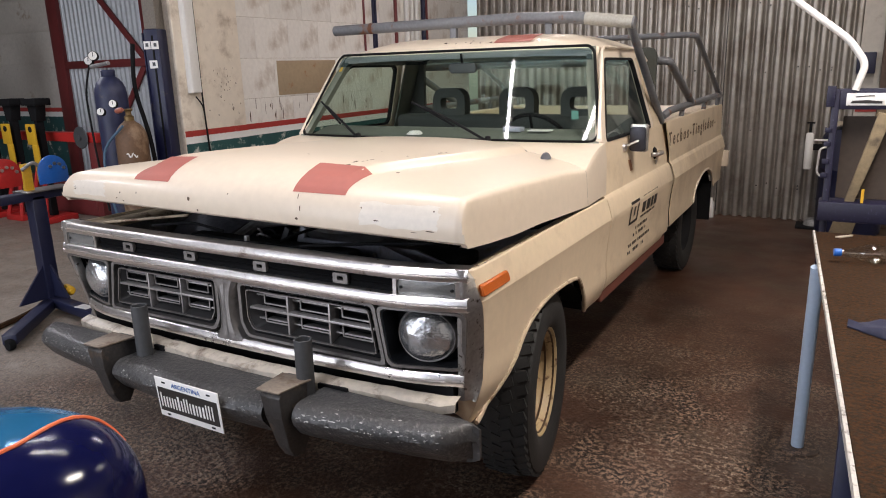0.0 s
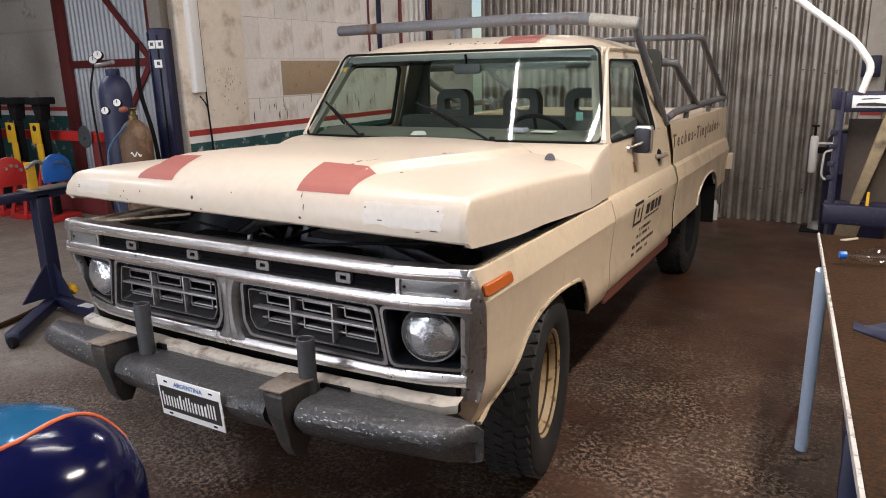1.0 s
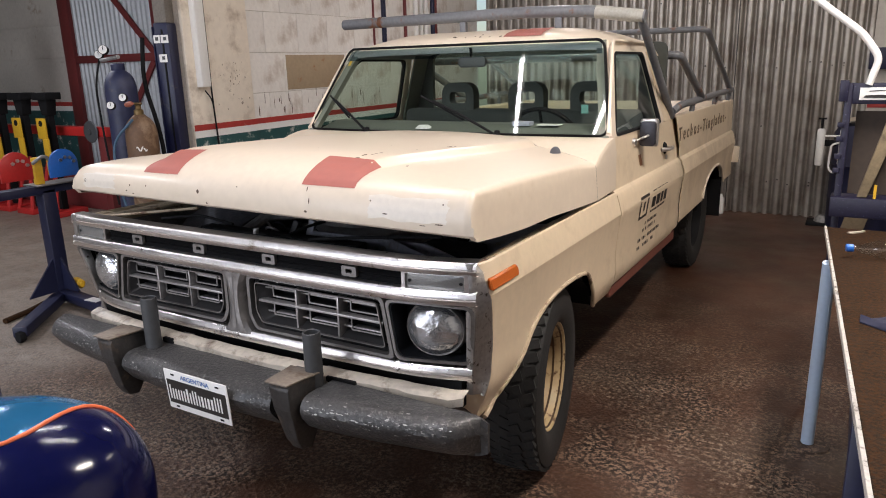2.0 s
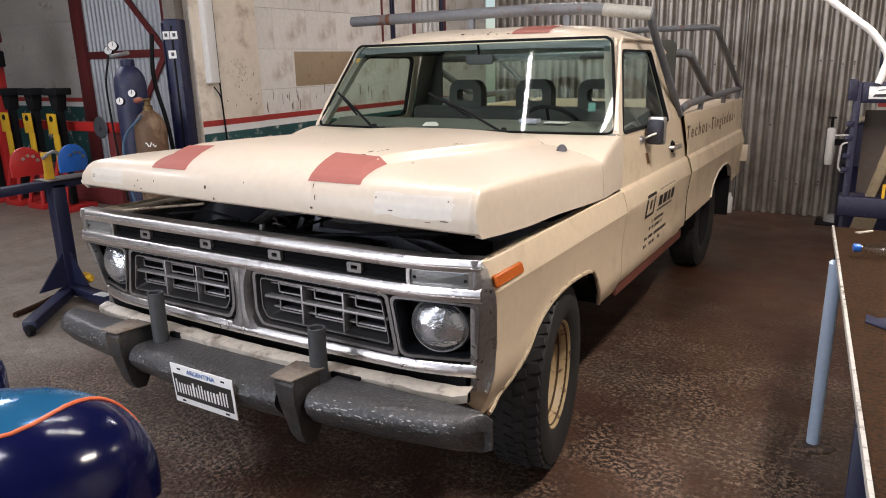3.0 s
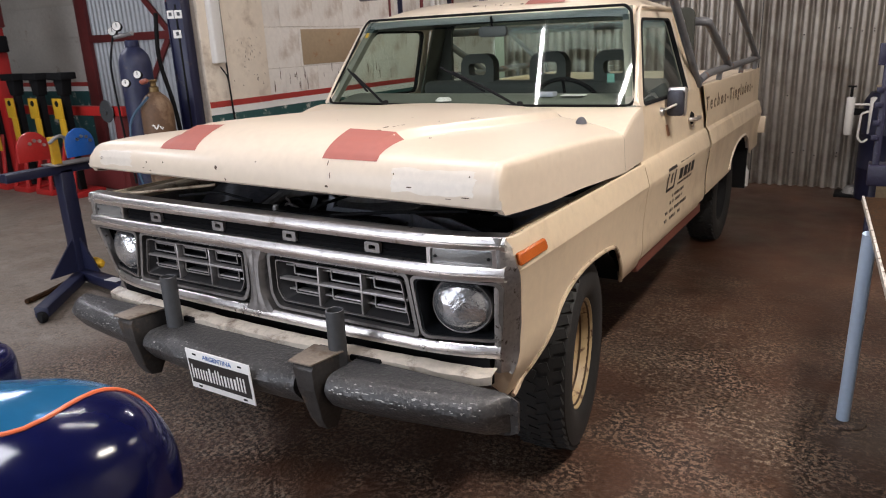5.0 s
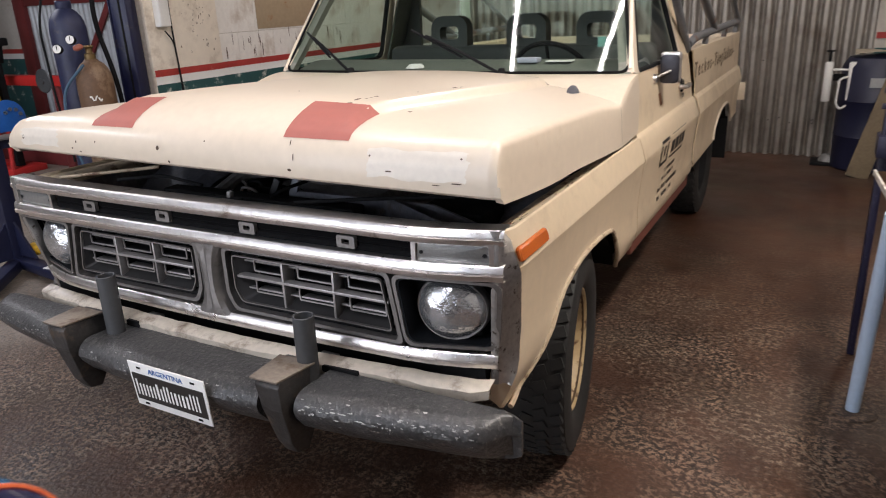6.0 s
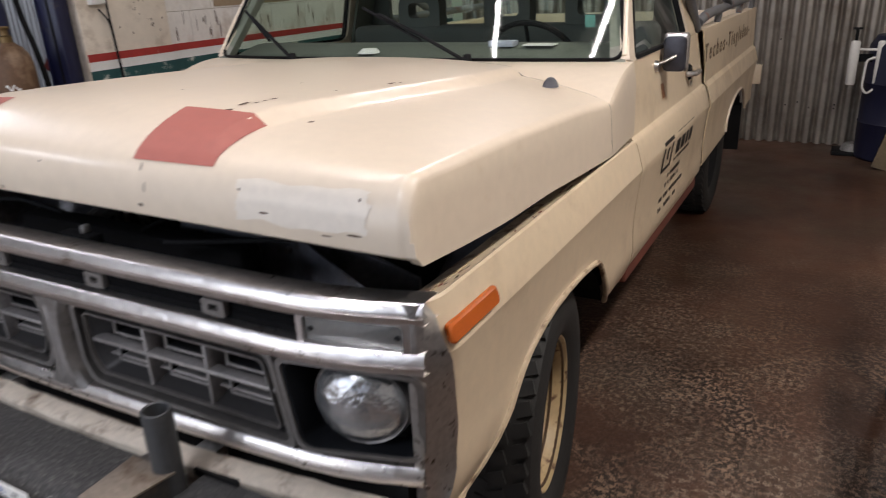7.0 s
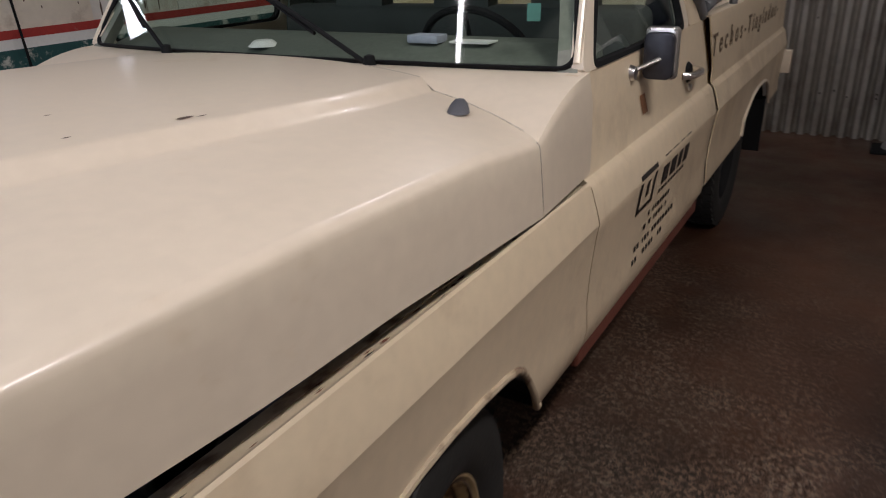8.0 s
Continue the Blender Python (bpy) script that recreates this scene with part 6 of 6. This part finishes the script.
first = jack_stand(pose(-6.88, 3.24, 0))
for x in (-6.37, -7.39, -7.90, -8.40):
    copy_thing(first, pose(x, 3.24, 0))
machine = thing("red_machine", "tall red painted workshop machine with a black fitting", "machine", pose(-7.84, 3.32, 0))
part("machine_body", box(-0.16, 0.10, -0.08, 0.10, 0.0, 2.12, 0.012), RED_PAINT, machine)
part("machine_head", box(-0.18, 0.14, -0.12, 0.12, 2.02, 2.32, 0.02), RED_FRAME, machine)
part("black_fitting", box(0.10, 0.24, -0.10, 0.06, 1.72, 1.92, 0.02), BLACK, machine, "black rubber fitting")
part("base_plate", box(-0.26, 0.22, -0.2, 0.2, 0.0, 0.03, 0.004), RED_FRAME, machine)
solid("red_tool_beam", box(-8.8, -5.62, 3.43, 3.55, 0.94, 1.05, 0.01), RED_PAINT, "long red steel beam behind the jack stands", "steel beam")
for x in (-8.6, -5.72):
    solid("beam_trestle", box(x - 0.06, x + 0.06, 3.42, 3.56, 0.0, 0.94, 0.006), RED_FRAME, "dark red trestle under the steel beam", "trestle", "beam trestles")
solid("red_floor_rack", box(-8.8, -6.05, 3.6, 3.95, 0.0, 0.42, 0.02), RED_FRAME, "low dark red rack along the wall", "rack")
reel = thing("grinding_wheel", "round grey wheel hung on the red gate post", "wheel", pose(-5.86, 3.40, 1.0))
part("disc", lathe([(0.0, 0.03), (0.03, 0.03), (0.035, 0.012), (0.12, 0.01), (0.13, 0.0), (0.12, -0.01), (0.0, -0.01)], Matrix.Rotation(radians(90), 4, "X"), 28), POST_GREY, reel)

# ---- engine stand with two heads ----
stand = thing("engine_stand", "dark blue engine stand with red and blue head plates", "engine stand", pose(-3.10, 1.15, 0, 0, 0, 0))
NAVY = surface("navy_stand_paint", (0.009, 0.011, 0.036), 0.45, vary=0.25, scale=9)
part("upright", box(-0.05, 0.05, -0.05, 0.05, 0.1, 0.87, 0.008), NAVY, stand)
part("head_beam", box(-0.05, 0.05, -0.42, 0.24, 0.84, 0.90, 0.006), NAVY, stand)
part("beam_tray", box(-0.09, 0.09, -0.10, 0.26, 0.90, 0.91, 0.002), ALU, stand)


def foot_beam(p, q, w=0.045):
    p, q = Vector(p), Vector(q)
    d = q - p
    m = Matrix.Translation((p + q) / 2) @ Matrix.Rotation(math.atan2(d.y, d.x), 4, "Z")
    return box(-d.length / 2, d.length / 2, -w, w, -0.035, 0.035, 0.008, None, 2, m)


part("foot", foot_beam((0.0, 0.0, 0.09), (0.52, -0.62, 0.05)), NAVY, stand)
part("foot", foot_beam((0.0, 0.0, 0.09), (0.85, -0.11, 0.07)), NAVY, stand)
part("foot_tag", box(0.42, 0.55, -0.10, -0.03, 0.110, 0.116), WHITE, stand, "white paper tag")
for (dx, dy) in ((0.52, -0.62), (0.85, -0.11)):
    part("caster", lathe([(0.0, -0.02), (0.035, -0.02), (0.04, 0.0), (0.035, 0.02), (0.0, 0.02)], Matrix.Translation((dx, dy, 0.04)) @ Matrix.Rotation(radians(90), 4, "X"), 18), BLACK, stand)
part("gusset", prism([(-0.05, 0.12), (0.22, 0.12), (0.05, 0.36), (-0.05, 0.36)], "y", -0.008, 0.008), NAVY, stand)
part("gusset", prism([(-0.26, 0.11), (0.05, 0.11), (0.05, 0.36), (-0.05, 0.36)], "x", 0.02, 0.036), NAVY, stand)


def head_plate(y, z, mat, name):
    outline = [(0.11 * math.cos(a), 0.11 * math.sin(a)) for a in [math.pi * k / 14 for k in range(15)]] + [(-0.11, -0.09), (0.11, -0.09)]
    bm = prism([(y + a, z + b) for a, b in outline], "x", 0.05, 0.066, None, 0.003)
    h = part(name, bm, mat, stand, "round-topped painted head plate")
    for a in (0.5, 1.1, 1.7, 2.3):
        part("bolt", lathe([(0.0, 0.012), (0.012, 0.012), (0.012, 0.0)], Matrix.Translation((0.066, y + 0.07 * math.cos(a) * 0.9 + 0.02, z + 0.07 * math.sin(a) - 0.02)) @ Matrix.Rotation(radians(90), 4, "Y"), 8), CHROME, h)
    return h


head_plate(0.13, 1.035, BLUE_BRIGHT, "blue_head_plate")
head_plate(-0.21, 1.05, RED_PAINT, "red_head_plate")
part("yellow_lever", box(-0.02, 0.02, -0.06, 0.0, 0.90, 1.10, 0.004), YELLOW, stand)
part("clamp", tube(rounded([(0.03, -0.08, 1.06), (0.06, 0.0, 1.12), (0.03, 0.08, 1.03)], 0.05), 0.012, 8), DARK_METAL, stand)
solid("small_yellow_bottle", lathe([(0.0, 0.0), (0.035, 0.0), (0.035, 0.09), (0.015, 0.11), (0.015, 0.13), (0.0, 0.13)], pose(-3.02, 1.22, 0.158, 90, 0, 75), 16), YELLOW, "small yellow bottle lying on the foot of the stand", "bottle")
solid("wooden_handle", tube([(-3.04, 0.68, 0.02), (-3.10, 0.88, 0.02), (-3.18, 1.06, 0.02)], 0.02, 8), BENCH_TOP, "rusty bar with wooden handle on the floor", "tool")

# ---- the workbench ----
bench = thing("workbench", "rusty steel workbench with a white angle edge", "workbench", pose(0, 0, 0))
part("bench_top", prism([(1.864, 1.80), (2.85, 1.80), (2.85, -2.6), (2.197, -2.6)], "z", 0.876, 0.904, None, 0.002), BENCH_TOP, bench)
part("edge_angle", prism([(1.853, 1.806), (1.862, 1.806), (2.195, -2.6), (2.186, -2.6)], "z", 0.886, 0.908), surface("chipped_white_edge", (0.50, 0.47, 0.43), 0.5, vary=0.25, scale=14, stain=(0.09, 0.065, 0.05), stain_scale=38, stain_at=(0.53, 0.66)), bench, "chipped white edge angle")
part("bench_leg", tube([(1.889, 1.445, 0.0), (1.899, 1.27, 0.876)], 0.026, 14), PALE_BLUE, bench, "pale blue tube leg")
part("bench_leg", tube([(2.78, 1.45, 0.0), (2.78, 1.45, 0.876)], 0.026, 14), PALE_BLUE, bench)
part("bench_leg", tube([(2.21, -2.3, 0.0), (2.21, -2.3, 0.876)], 0.026, 14), PALE_BLUE, bench)
part("bench_leg", tube([(2.78, -2.3, 0.0), (2.78, -2.3, 0.876)], 0.026, 14), PALE_BLUE, bench)
part("bench_upright", box(1.996, 2.046, -0.12, -0.075, 0.0, 0.876, 0.004), NAVY, bench, "dark blue angle-iron upright")
part("bench_rail", box(2.0, 2.04, -1.9, -0.125, 0.56, 0.61, 0.004), NAVY, bench)
part("bench_panel", box(2.02, 2.75, -0.10, 1.02, 0.40, 0.86, 0.006), NAVY, bench, "dark blue tool chest body under the top")
# added disc in the floor's material, for the round stain at the leg
part("leg_foot", lathe([(0.0, 0.007), (0.088, 0.007), (0.092, 0.004), (0.092, 0.0)], Matrix.Translation((1.889, 1.445, 0)), 28), FLOOR, bench, "thin floor-coloured disc for the round stain at the leg")

bottle = thing("plastic_bottle", "clear plastic bottle with blue cap lying on bench", "bottle", pose(1.952, 1.266, 0.944, 0, 90, 12))
CLEAR = glass_mat("clear_plastic", (0.93, 0.95, 0.95), None)
part("bottle_body", lathe([(0.012, 0.02), (0.0125, 0.035), (0.03, 0.09), (0.037, 0.11), (0.037, 0.15), (0.034, 0.16), (0.037, 0.17), (0.037, 0.28), (0.03, 0.30), (0.0, 0.295)], None, 24), CLEAR, bottle)
part("bottle_cap", lathe([(0.0, -0.005), (0.014, -0.005), (0.015, 0.0), (0.015, 0.02), (0.0, 0.02)], None, 18), BLUE_BRIGHT, bottle, "blue screw cap")


def rag():
    rows = []
    for i in range(13):
        row = []
        for j in range(9):
            u, v = i / 12, j / 8
            row.append((2.003 + 0.32 * u, 0.53 - 0.10 * u + 0.22 * (0.5 - v) * (0.18 + 0.82 * min(1, u * 1.6)) ** 1.0, 0.909 + 0.035 * max(0, noise.noise((u * 4, v * 3, 2))) + 0.02 * math.sin(3.1 * v) * math.sin(3.1 * u)))
        rows.append(row)
    return shell(rows, (0, 0, -0.004))


solid("rag", rag(), surface("navy_cloth", (0.018, 0.02, 0.045), 0.9, vary=0.25, scale=20), "crumpled navy rag on the workbench", "rag")
solid("knife", prism([(1.945, 1.70), (2.01, 1.765), (2.014, 1.752), (1.965, 1.69)], "z", 0.905, 0.910), surface("pale_paper", (0.5, 0.44, 0.36), 0.6), "thin pale scraper on the workbench", "scraper")

# ---- press frame behind the bench ----
PRESS_BLUE = surface("chipped_blue_paint", (0.0065, 0.0055, 0.024), 0.5, vary=0.35, scale=12, stain=(0.10, 0.09, 0.15), stain_scale=75, stain_at=(0.60, 0.66), bump=0.001, bump_scale=50)
ON_BENCH = pose(0.365, 0.135, 0.340) @ Matrix.Scale(0.80, 4)
press = thing("press_frame", "chipped blue steel press with white plate on the bench", "press", ON_BENCH)
part("post", box(1.884, 1.922, 2.28, 2.36, -0.425, 1.49, 0.006), PRESS_BLUE, press)
part("post", box(2.85, 2.90, 2.28, 2.36, -0.425, 1.49, 0.006), PRESS_BLUE, press)
part("post_collar", box(1.855, 1.90, 2.27, 2.37, 1.39, 1.505, 0.004), PRESS_BLUE, press)
part("top_beam", box(1.90, 2.90, 2.29, 2.35, 1.375, 1.49, 0.006), PRESS_BLUE, press)
part("bed_beam", box(1.868, 2.92, 2.24, 2.40, 0.735, 0.85, 0.008), PRESS_BLUE, press)
plate2 = part("name_plate", box(1.955, 2.40, 2.282, 2.288, 1.398, 1.466, 0.001), WHITE, press, "white plate with dark smears")
part("plate_smear", prism([(1.975, 1.411), (2.13, 1.408), (2.13, 1.421), (2.06, 1.428), (1.985, 1.424)], "y", 2.2795, 2.2815), BLACK_INK, plate2)
part("plate_smear", prism([(2.0, 1.444), (2.09, 1.450), (2.09, 1.454), (2.0, 1.449)], "y", 2.2795, 2.2815), BLACK_INK, plate2)
for z in (1.26, 1.18, 1.08, 1.0):
    part("pin_lug", box(1.864, 1.90, 2.262, 2.29, z - 0.014, z + 0.014, 0.003), PRESS_BLUE, press)
part("wood_block", prism([(2.0, 0.852), (2.05, 0.852), (2.19, 1.35), (2.12, 1.36)], "y", 2.27, 2.33, None, 0.004), surface("worn_wood", (0.22, 0.17, 0.10), 0.8, vary=0.3, scale=12, stain=(0.05, 0.04, 0.03), stain_scale=9, bump=0.002), press, "worn wooden block")
part("yellow_clip", box(2.08, 2.095, 2.25, 2.26, 0.852, 0.93), YELLOW, press)
part("back_sheet", box(1.95, 2.84, 2.40, 2.41, 0.852, 1.33), surface("brown_board", (0.055, 0.04, 0.03), 0.8, vary=0.3, scale=5), press, "brown back board")

solid("exhaust_pipe", tube(rounded([(1.26, 1.97, 2.265), (1.915, 1.97, 1.745), (1.990, 1.97, 1.640), (1.960, 1.965, 1.525)], 0.035), 0.0155, 16), WHITE, "white bent pipe rising from the press", "pipe")

# ---- barrel with filter tubes at the back wall ----
drum = thing("barrel", "dark blue barrel with a paper sheet on top", "barrel", pose(2.03, 6.06, 0))
part("drum_shell", lathe([(0.0, 0.0), (0.27, 0.0), (0.285, 0.02), (0.29, 0.30), (0.295, 0.31), (0.29, 0.32), (0.29, 0.62), (0.295, 0.63), (0.29, 0.64), (0.285, 0.92), (0.24, 1.0), (0.0, 1.03)], None, 36), NAVY, drum)
part("paper_sheet", shell([[(-0.2 + 0.4 * u, -0.2 + 0.3 * v, 1.04 + 0.02 * math.sin(3 * u + v)) for u in steps(0, 1, 6)] for v in steps(0, 1, 4)], (0, 0, -0.003)), surface("card", (0.42, 0.36, 0.27), 0.8), drum, "pale card sheet")
part("drum_label", box(-0.06, 0.06, -0.296, -0.286, 0.76, 0.84), surface("dull_label", (0.35, 0.36, 0.36), 0.6), drum)
filt = thing("filter_pair", "pair of white filter tubes with a hose loop", "water filter", pose(-0.105, 5.90, 0))
for x in (1.745, 1.935):
    part("filter_tube", lathe([(0.0, 0.62), (0.03, 0.62), (0.036, 0.63), (0.036, 0.955), (0.03, 0.965), (0.018, 0.97), (0.0, 0.97)], Matrix.Translation((x, 0, 0)), 20), WHITE, filt, "white filter tube")
part("link_tube", tube([(1.745, 0, 0.90), (1.935, 0, 0.90)], 0.010, 8), WHITE, filt)
part("hose_loop", tube(rounded([(1.90, -0.02, 0.84), (1.84, -0.02, 0.82), (1.83, -0.02, 0.60), (1.87, -0.02, 0.55), (1.93, -0.02, 0.60)], 0.05), 0.010, 8), WHITE, filt)
part("tap", tube([(1.745, 0, 0.97), (1.745, 0, 1.06)], 0.012, 8), BLACK, filt)
part("tap_lever", box(1.71, 1.78, -0.01, 0.01, 1.055, 1.07), BLACK, filt)
part("mounting_strap", box(1.735, 1.99, 0.03, 0.042, 0.80, 0.86, 0.002), BLACK, filt)
part("support_foot", box(1.985, 2.01, 0.03, 0.06, 0.0, 0.86, 0.002), BLACK, filt)
pile = thing("scrap_bowl", "dented metal bowl lying on a dark scrap tray", "bowl", pose(1.74, 6.12, 0))
part("bowl", lathe([(0.0, 0.13), (0.08, 0.12), (0.12, 0.08), (0.13, 0.04), (0.125, 0.04), (0.0, 0.1)], Matrix.Diagonal((0.75, 0.75, 0.8, 1)), 24), DARK_METAL, pile)
part("tray", box(-0.16, 0.14, -0.12, 0.12, 0.0, 0.032, 0.006), BLACK, pile)
solid("leaning_plank", box(-0.09, 0.09, -0.015, 0.015, 0.0, 1.25, 0.003, None, 2, pose(1.96, 5.60, 0.0, -8, 14, 0)), surface("old_plank", (0.17, 0.13, 0.08), 0.8, vary=0.3, scale=10, stain=(0.06, 0.04, 0.03), stain_scale=6), "old wooden plank leaning beside the barrel", "plank")
rw = bpy.data.objects["wall_back_right"]
part("red_stripe", box(1.99, 3.99, 6.392, 6.40, 1.135, 1.19), STRIPE_RED, rw, "painted red stripe")
part("green_stripe", box(1.99, 3.99, 6.392, 6.40, 0.75, 1.05), STRIPE_GREEN, rw, "painted green stripe")
part("brown_post", box(2.17, 2.45, 6.30, 6.40, 0.0, 4.19, 0.006), surface("brown_steel", (0.09, 0.06, 0.045), 0.7, vary=0.3, scale=6), rw, "brown steel post")
solid("wall_box", box(1.96, 2.12, 6.28, 6.388, 1.50, 1.70, 0.01), NAVY, "dark blue metal box on the wall", "box")

solid("pale_bottle", lathe([(0.0, 0.0), (0.030, 0.0), (0.032, 0.01), (0.032, 0.16), (0.014, 0.19), (0.014, 0.215), (0.0, 0.215)], pose(0.73, 6.28, 0), 18), WHITE, "small pale bottle on the floor by the corrugated wall", "bottle")

# ---- blue bodywork in the foreground ----
PEARL = surface("teal_pearl_paint", (0.018, 0.125, 0.26), 0.14, metal=0.3, vary=0.12, scale=6)
NAVY_GLOSS = surface("navy_gloss_paint", (0.0035, 0.0045, 0.036), 0.14, vary=0.12, scale=6, spec=0.3)
ORANGE = surface("orange_pinstripe", (0.75, 0.16, 0.06), 0.35, vary=0.06, scale=20)
bike = thing("motorcycle", "glossy navy and teal motorcycle tail with orange pinstripe", "motorcycle", pose(0.838, -1.259, 0, 0, 0, 27.1))
TAIL_A, TAIL_B, TAIL_C, TAIL_Z = 0.205, 0.180, 0.175, 0.993


def tail_point(u, v):
    """u from the cut end (0) to the rounded tip (1); v from the near flank (0) over the top to the far flank (1)."""
    if u < 0.35:
        k, x = 1.0, -0.50 + 0.50 * (u / 0.35)
    else:
        a = (u - 0.35) / 0.65 * math.pi / 2
        k, x = math.cos(a) ** 0.75, TAIL_A * math.sin(a) ** 0.95
    t = -0.35 + (math.pi + 0.7) * v
    c, q = math.cos(t), math.sin(t)
    return Vector((x, -TAIL_B * k * math.copysign(abs(c) ** 0.85, c), TAIL_Z + TAIL_C * k * math.copysign(abs(q) ** 0.9, q) + 0.03 * min(0, x)))


def stripe_v(u):
    return lerp([(0.0, 0.422), (0.35, 0.391), (0.42, 0.395), (0.46, 0.412), (0.50, 0.45), (0.53, 0.52), (0.555, 0.60), (0.60, 0.72), (0.66, 0.80), (1.0, 0.80)], u)


US = steps(0.0, 0.66, 60)
TIP = [0.66 + 0.34 * (1 - (1 - k / 16) ** 1.5) for k in range(17)]
part("tail_flank", shell([[tail_point(u, stripe_v(u) * w) for w in steps(0, 1, 24)] for u in US + TIP[1:]]), NAVY_GLOSS, bike, "navy gloss flank", 60)
part("tail_top", shell([[tail_point(u, stripe_v(u) + (0.80 - stripe_v(u)) * w) for w in steps(0, 1, 14)] for u in US[:-1]]), PEARL, bike, "teal pearl top panel", 60)
part("tail_far_flank", shell([[tail_point(u, 0.80 + 0.20 * w) for w in steps(0, 1, 10)] for u in US + TIP[1:]]), NAVY_GLOSS, bike, "", 60)
part("pinstripe", tube([tail_point(u, stripe_v(u)) for u in US[:-1]], 0.0040, 8), ORANGE, bike, "orange pinstripe")
part("seat_hump", box(-0.62, -0.27, 0.10, 0.40, 0.895, 1.10, 0.05, None, 4), NAVY_GLOSS, bike)
part("tail_strut", box(-0.2, 0.05, -0.05, 0.05, 0.30, 0.92, 0.02), BLACK, bike)
part("rear_tyre", lathe([(0.18, -0.06), (0.27, -0.07), (0.305, -0.03), (0.31, 0.0), (0.305, 0.03), (0.27, 0.07), (0.18, 0.06), (0.18, -0.06)], Matrix.Translation((-0.08, 0, 0.31)) @ Matrix.Rotation(radians(90), 4, "X"), 40), RUBBER, bike)
part("wheel_hub", lathe([(0.0, -0.05), (0.18, -0.02), (0.18, 0.02), (0.0, 0.05)], Matrix.Translation((-0.08, 0, 0.31)) @ Matrix.Rotation(radians(90), 4, "X"), 24), ALU, bike)

# ---- blocks of the left wall ----
random.seed(3)
COURSE = 0.318
courses = [0.202 + COURSE * k for k in range(-1, 13)]
block_meshes = {}


def block_mesh(w, h):
    key = (round(w, 3), round(h, 3))
    if key not in block_meshes:
        me = mesh_of("block", box(0, 0.008, 0.0015, w - 0.0015, 0.0015, h - 0.0015, 0.0012, None, 1), 0)
        me.materials.append(BLOCK_PAINT)
        block_meshes[key] = me
    return block_meshes[key]


BLOCK_PAINT = surface("whitewashed_block_piece", (0.77, 0.735, 0.68), 0.8, vary=0.10, scale=5, stain=(0.36, 0.265, 0.185), stain_scale=3.6, stain_at=(0.52, 0.78), bump=0.006, bump_scale=16, random_tint=0.05)
for k, z in enumerate(courses):
    z0, z1 = max(0.0, z), min(4.19, z + COURSE)
    y = 2.483
    first_w = 0.40 if k % 2 else 0.20
    while y < 6.42:
        w = min(first_w, 6.425 - y)
        first_w = 0.40
        if w > 0.03:
            b = new("block", block_mesh(w, z1 - z0))
            b.parent = wall
            b.location = (WX - 0.008, y, z0)
        y += w

tan = part("tan_patch", box(0.008, 0.0105, 0.0, 0.80, 0.0, 0.285, 0.001), TAN, wall, "tan plaster patch")
tan.location = (WX - 0.008, 2.91, 1.486)

# drip stains above the stripe
DRIP = surface("dark_drip_stain", (0.12, 0.08, 0.055), 0.85, vary=0.4, scale=30)
random.seed(21)
for k in range(26):
    y = random.uniform(2.50, 4.4)
    z0 = random.uniform(1.285, 1.42)
    h = random.uniform(0.02, 0.11)
    w = random.uniform(0.0015, 0.006)
    d = WX + 0.0012
    bm = bmesh.new()
    bm.faces.new([bm.verts.new(q) for q in ((d, y - w, z0), (d, y + w * 0.5, z0 - 0.01), (d, y + w, z0 + h * 0.6), (d, y, z0 + h), (d, y - w * 1.2, z0 + h * 0.5))])
    part("drip_stain", bm, DRIP, wall)
for k in range(40):
    y, z = random.gauss(2.30, 0.09), random.gauss(1.58, 0.09)
    w = random.uniform(0.0012, 0.0048)
    d = WX + 0.0232
    if 2.03 < y < 2.46 and z > 1.3:
        bm = bmesh.new()
        bm.faces.new([bm.verts.new((d, y + w * math.cos(a) * random.uniform(0.6, 1.2), z + 2.2 * w * math.sin(a) * random.uniform(0.6, 1.2))) for a in [2 * math.pi * q / 7 for q in range(7)]])
        part("flaked_spot", bm, DRIP, wall)

# small things in the cab
tag = part("window_tag", shell([[ws_point(s, t) + Vector((0, 0.012, 0)) for s in steps(0.855, 0.895, 3)] for t in steps(0.22, 0.31, 3)]), surface("teal_tag", (0.07, 0.19, 0.165), 0.7), truck, "small teal tag inside the windscreen")
part("corner_sticker", shell([[ws_point(s, t) + Vector((0, 0.006, 0)) for s in steps(-0.955, -0.93, 2)] for t in steps(0.80, 0.86, 2)]), YELLOW, truck)
part("dash_box", box(0.36, 0.46, 1.66, 1.72, 1.272, 1.294, 0.003), surface("lilac_card", (0.42, 0.43, 0.52), 0.6), truck, "small pale carton on the dash")
part("dash_paper", box(0.50, 0.62, 1.66, 1.72, 1.276, 1.281), WHITE, truck)
part("dash_rag", lathe([(0.0, 0.02), (0.03, 0.018), (0.05, 0.0)], Matrix.Translation((-0.16, 1.62, 1.252)), 10), WHITE, truck)
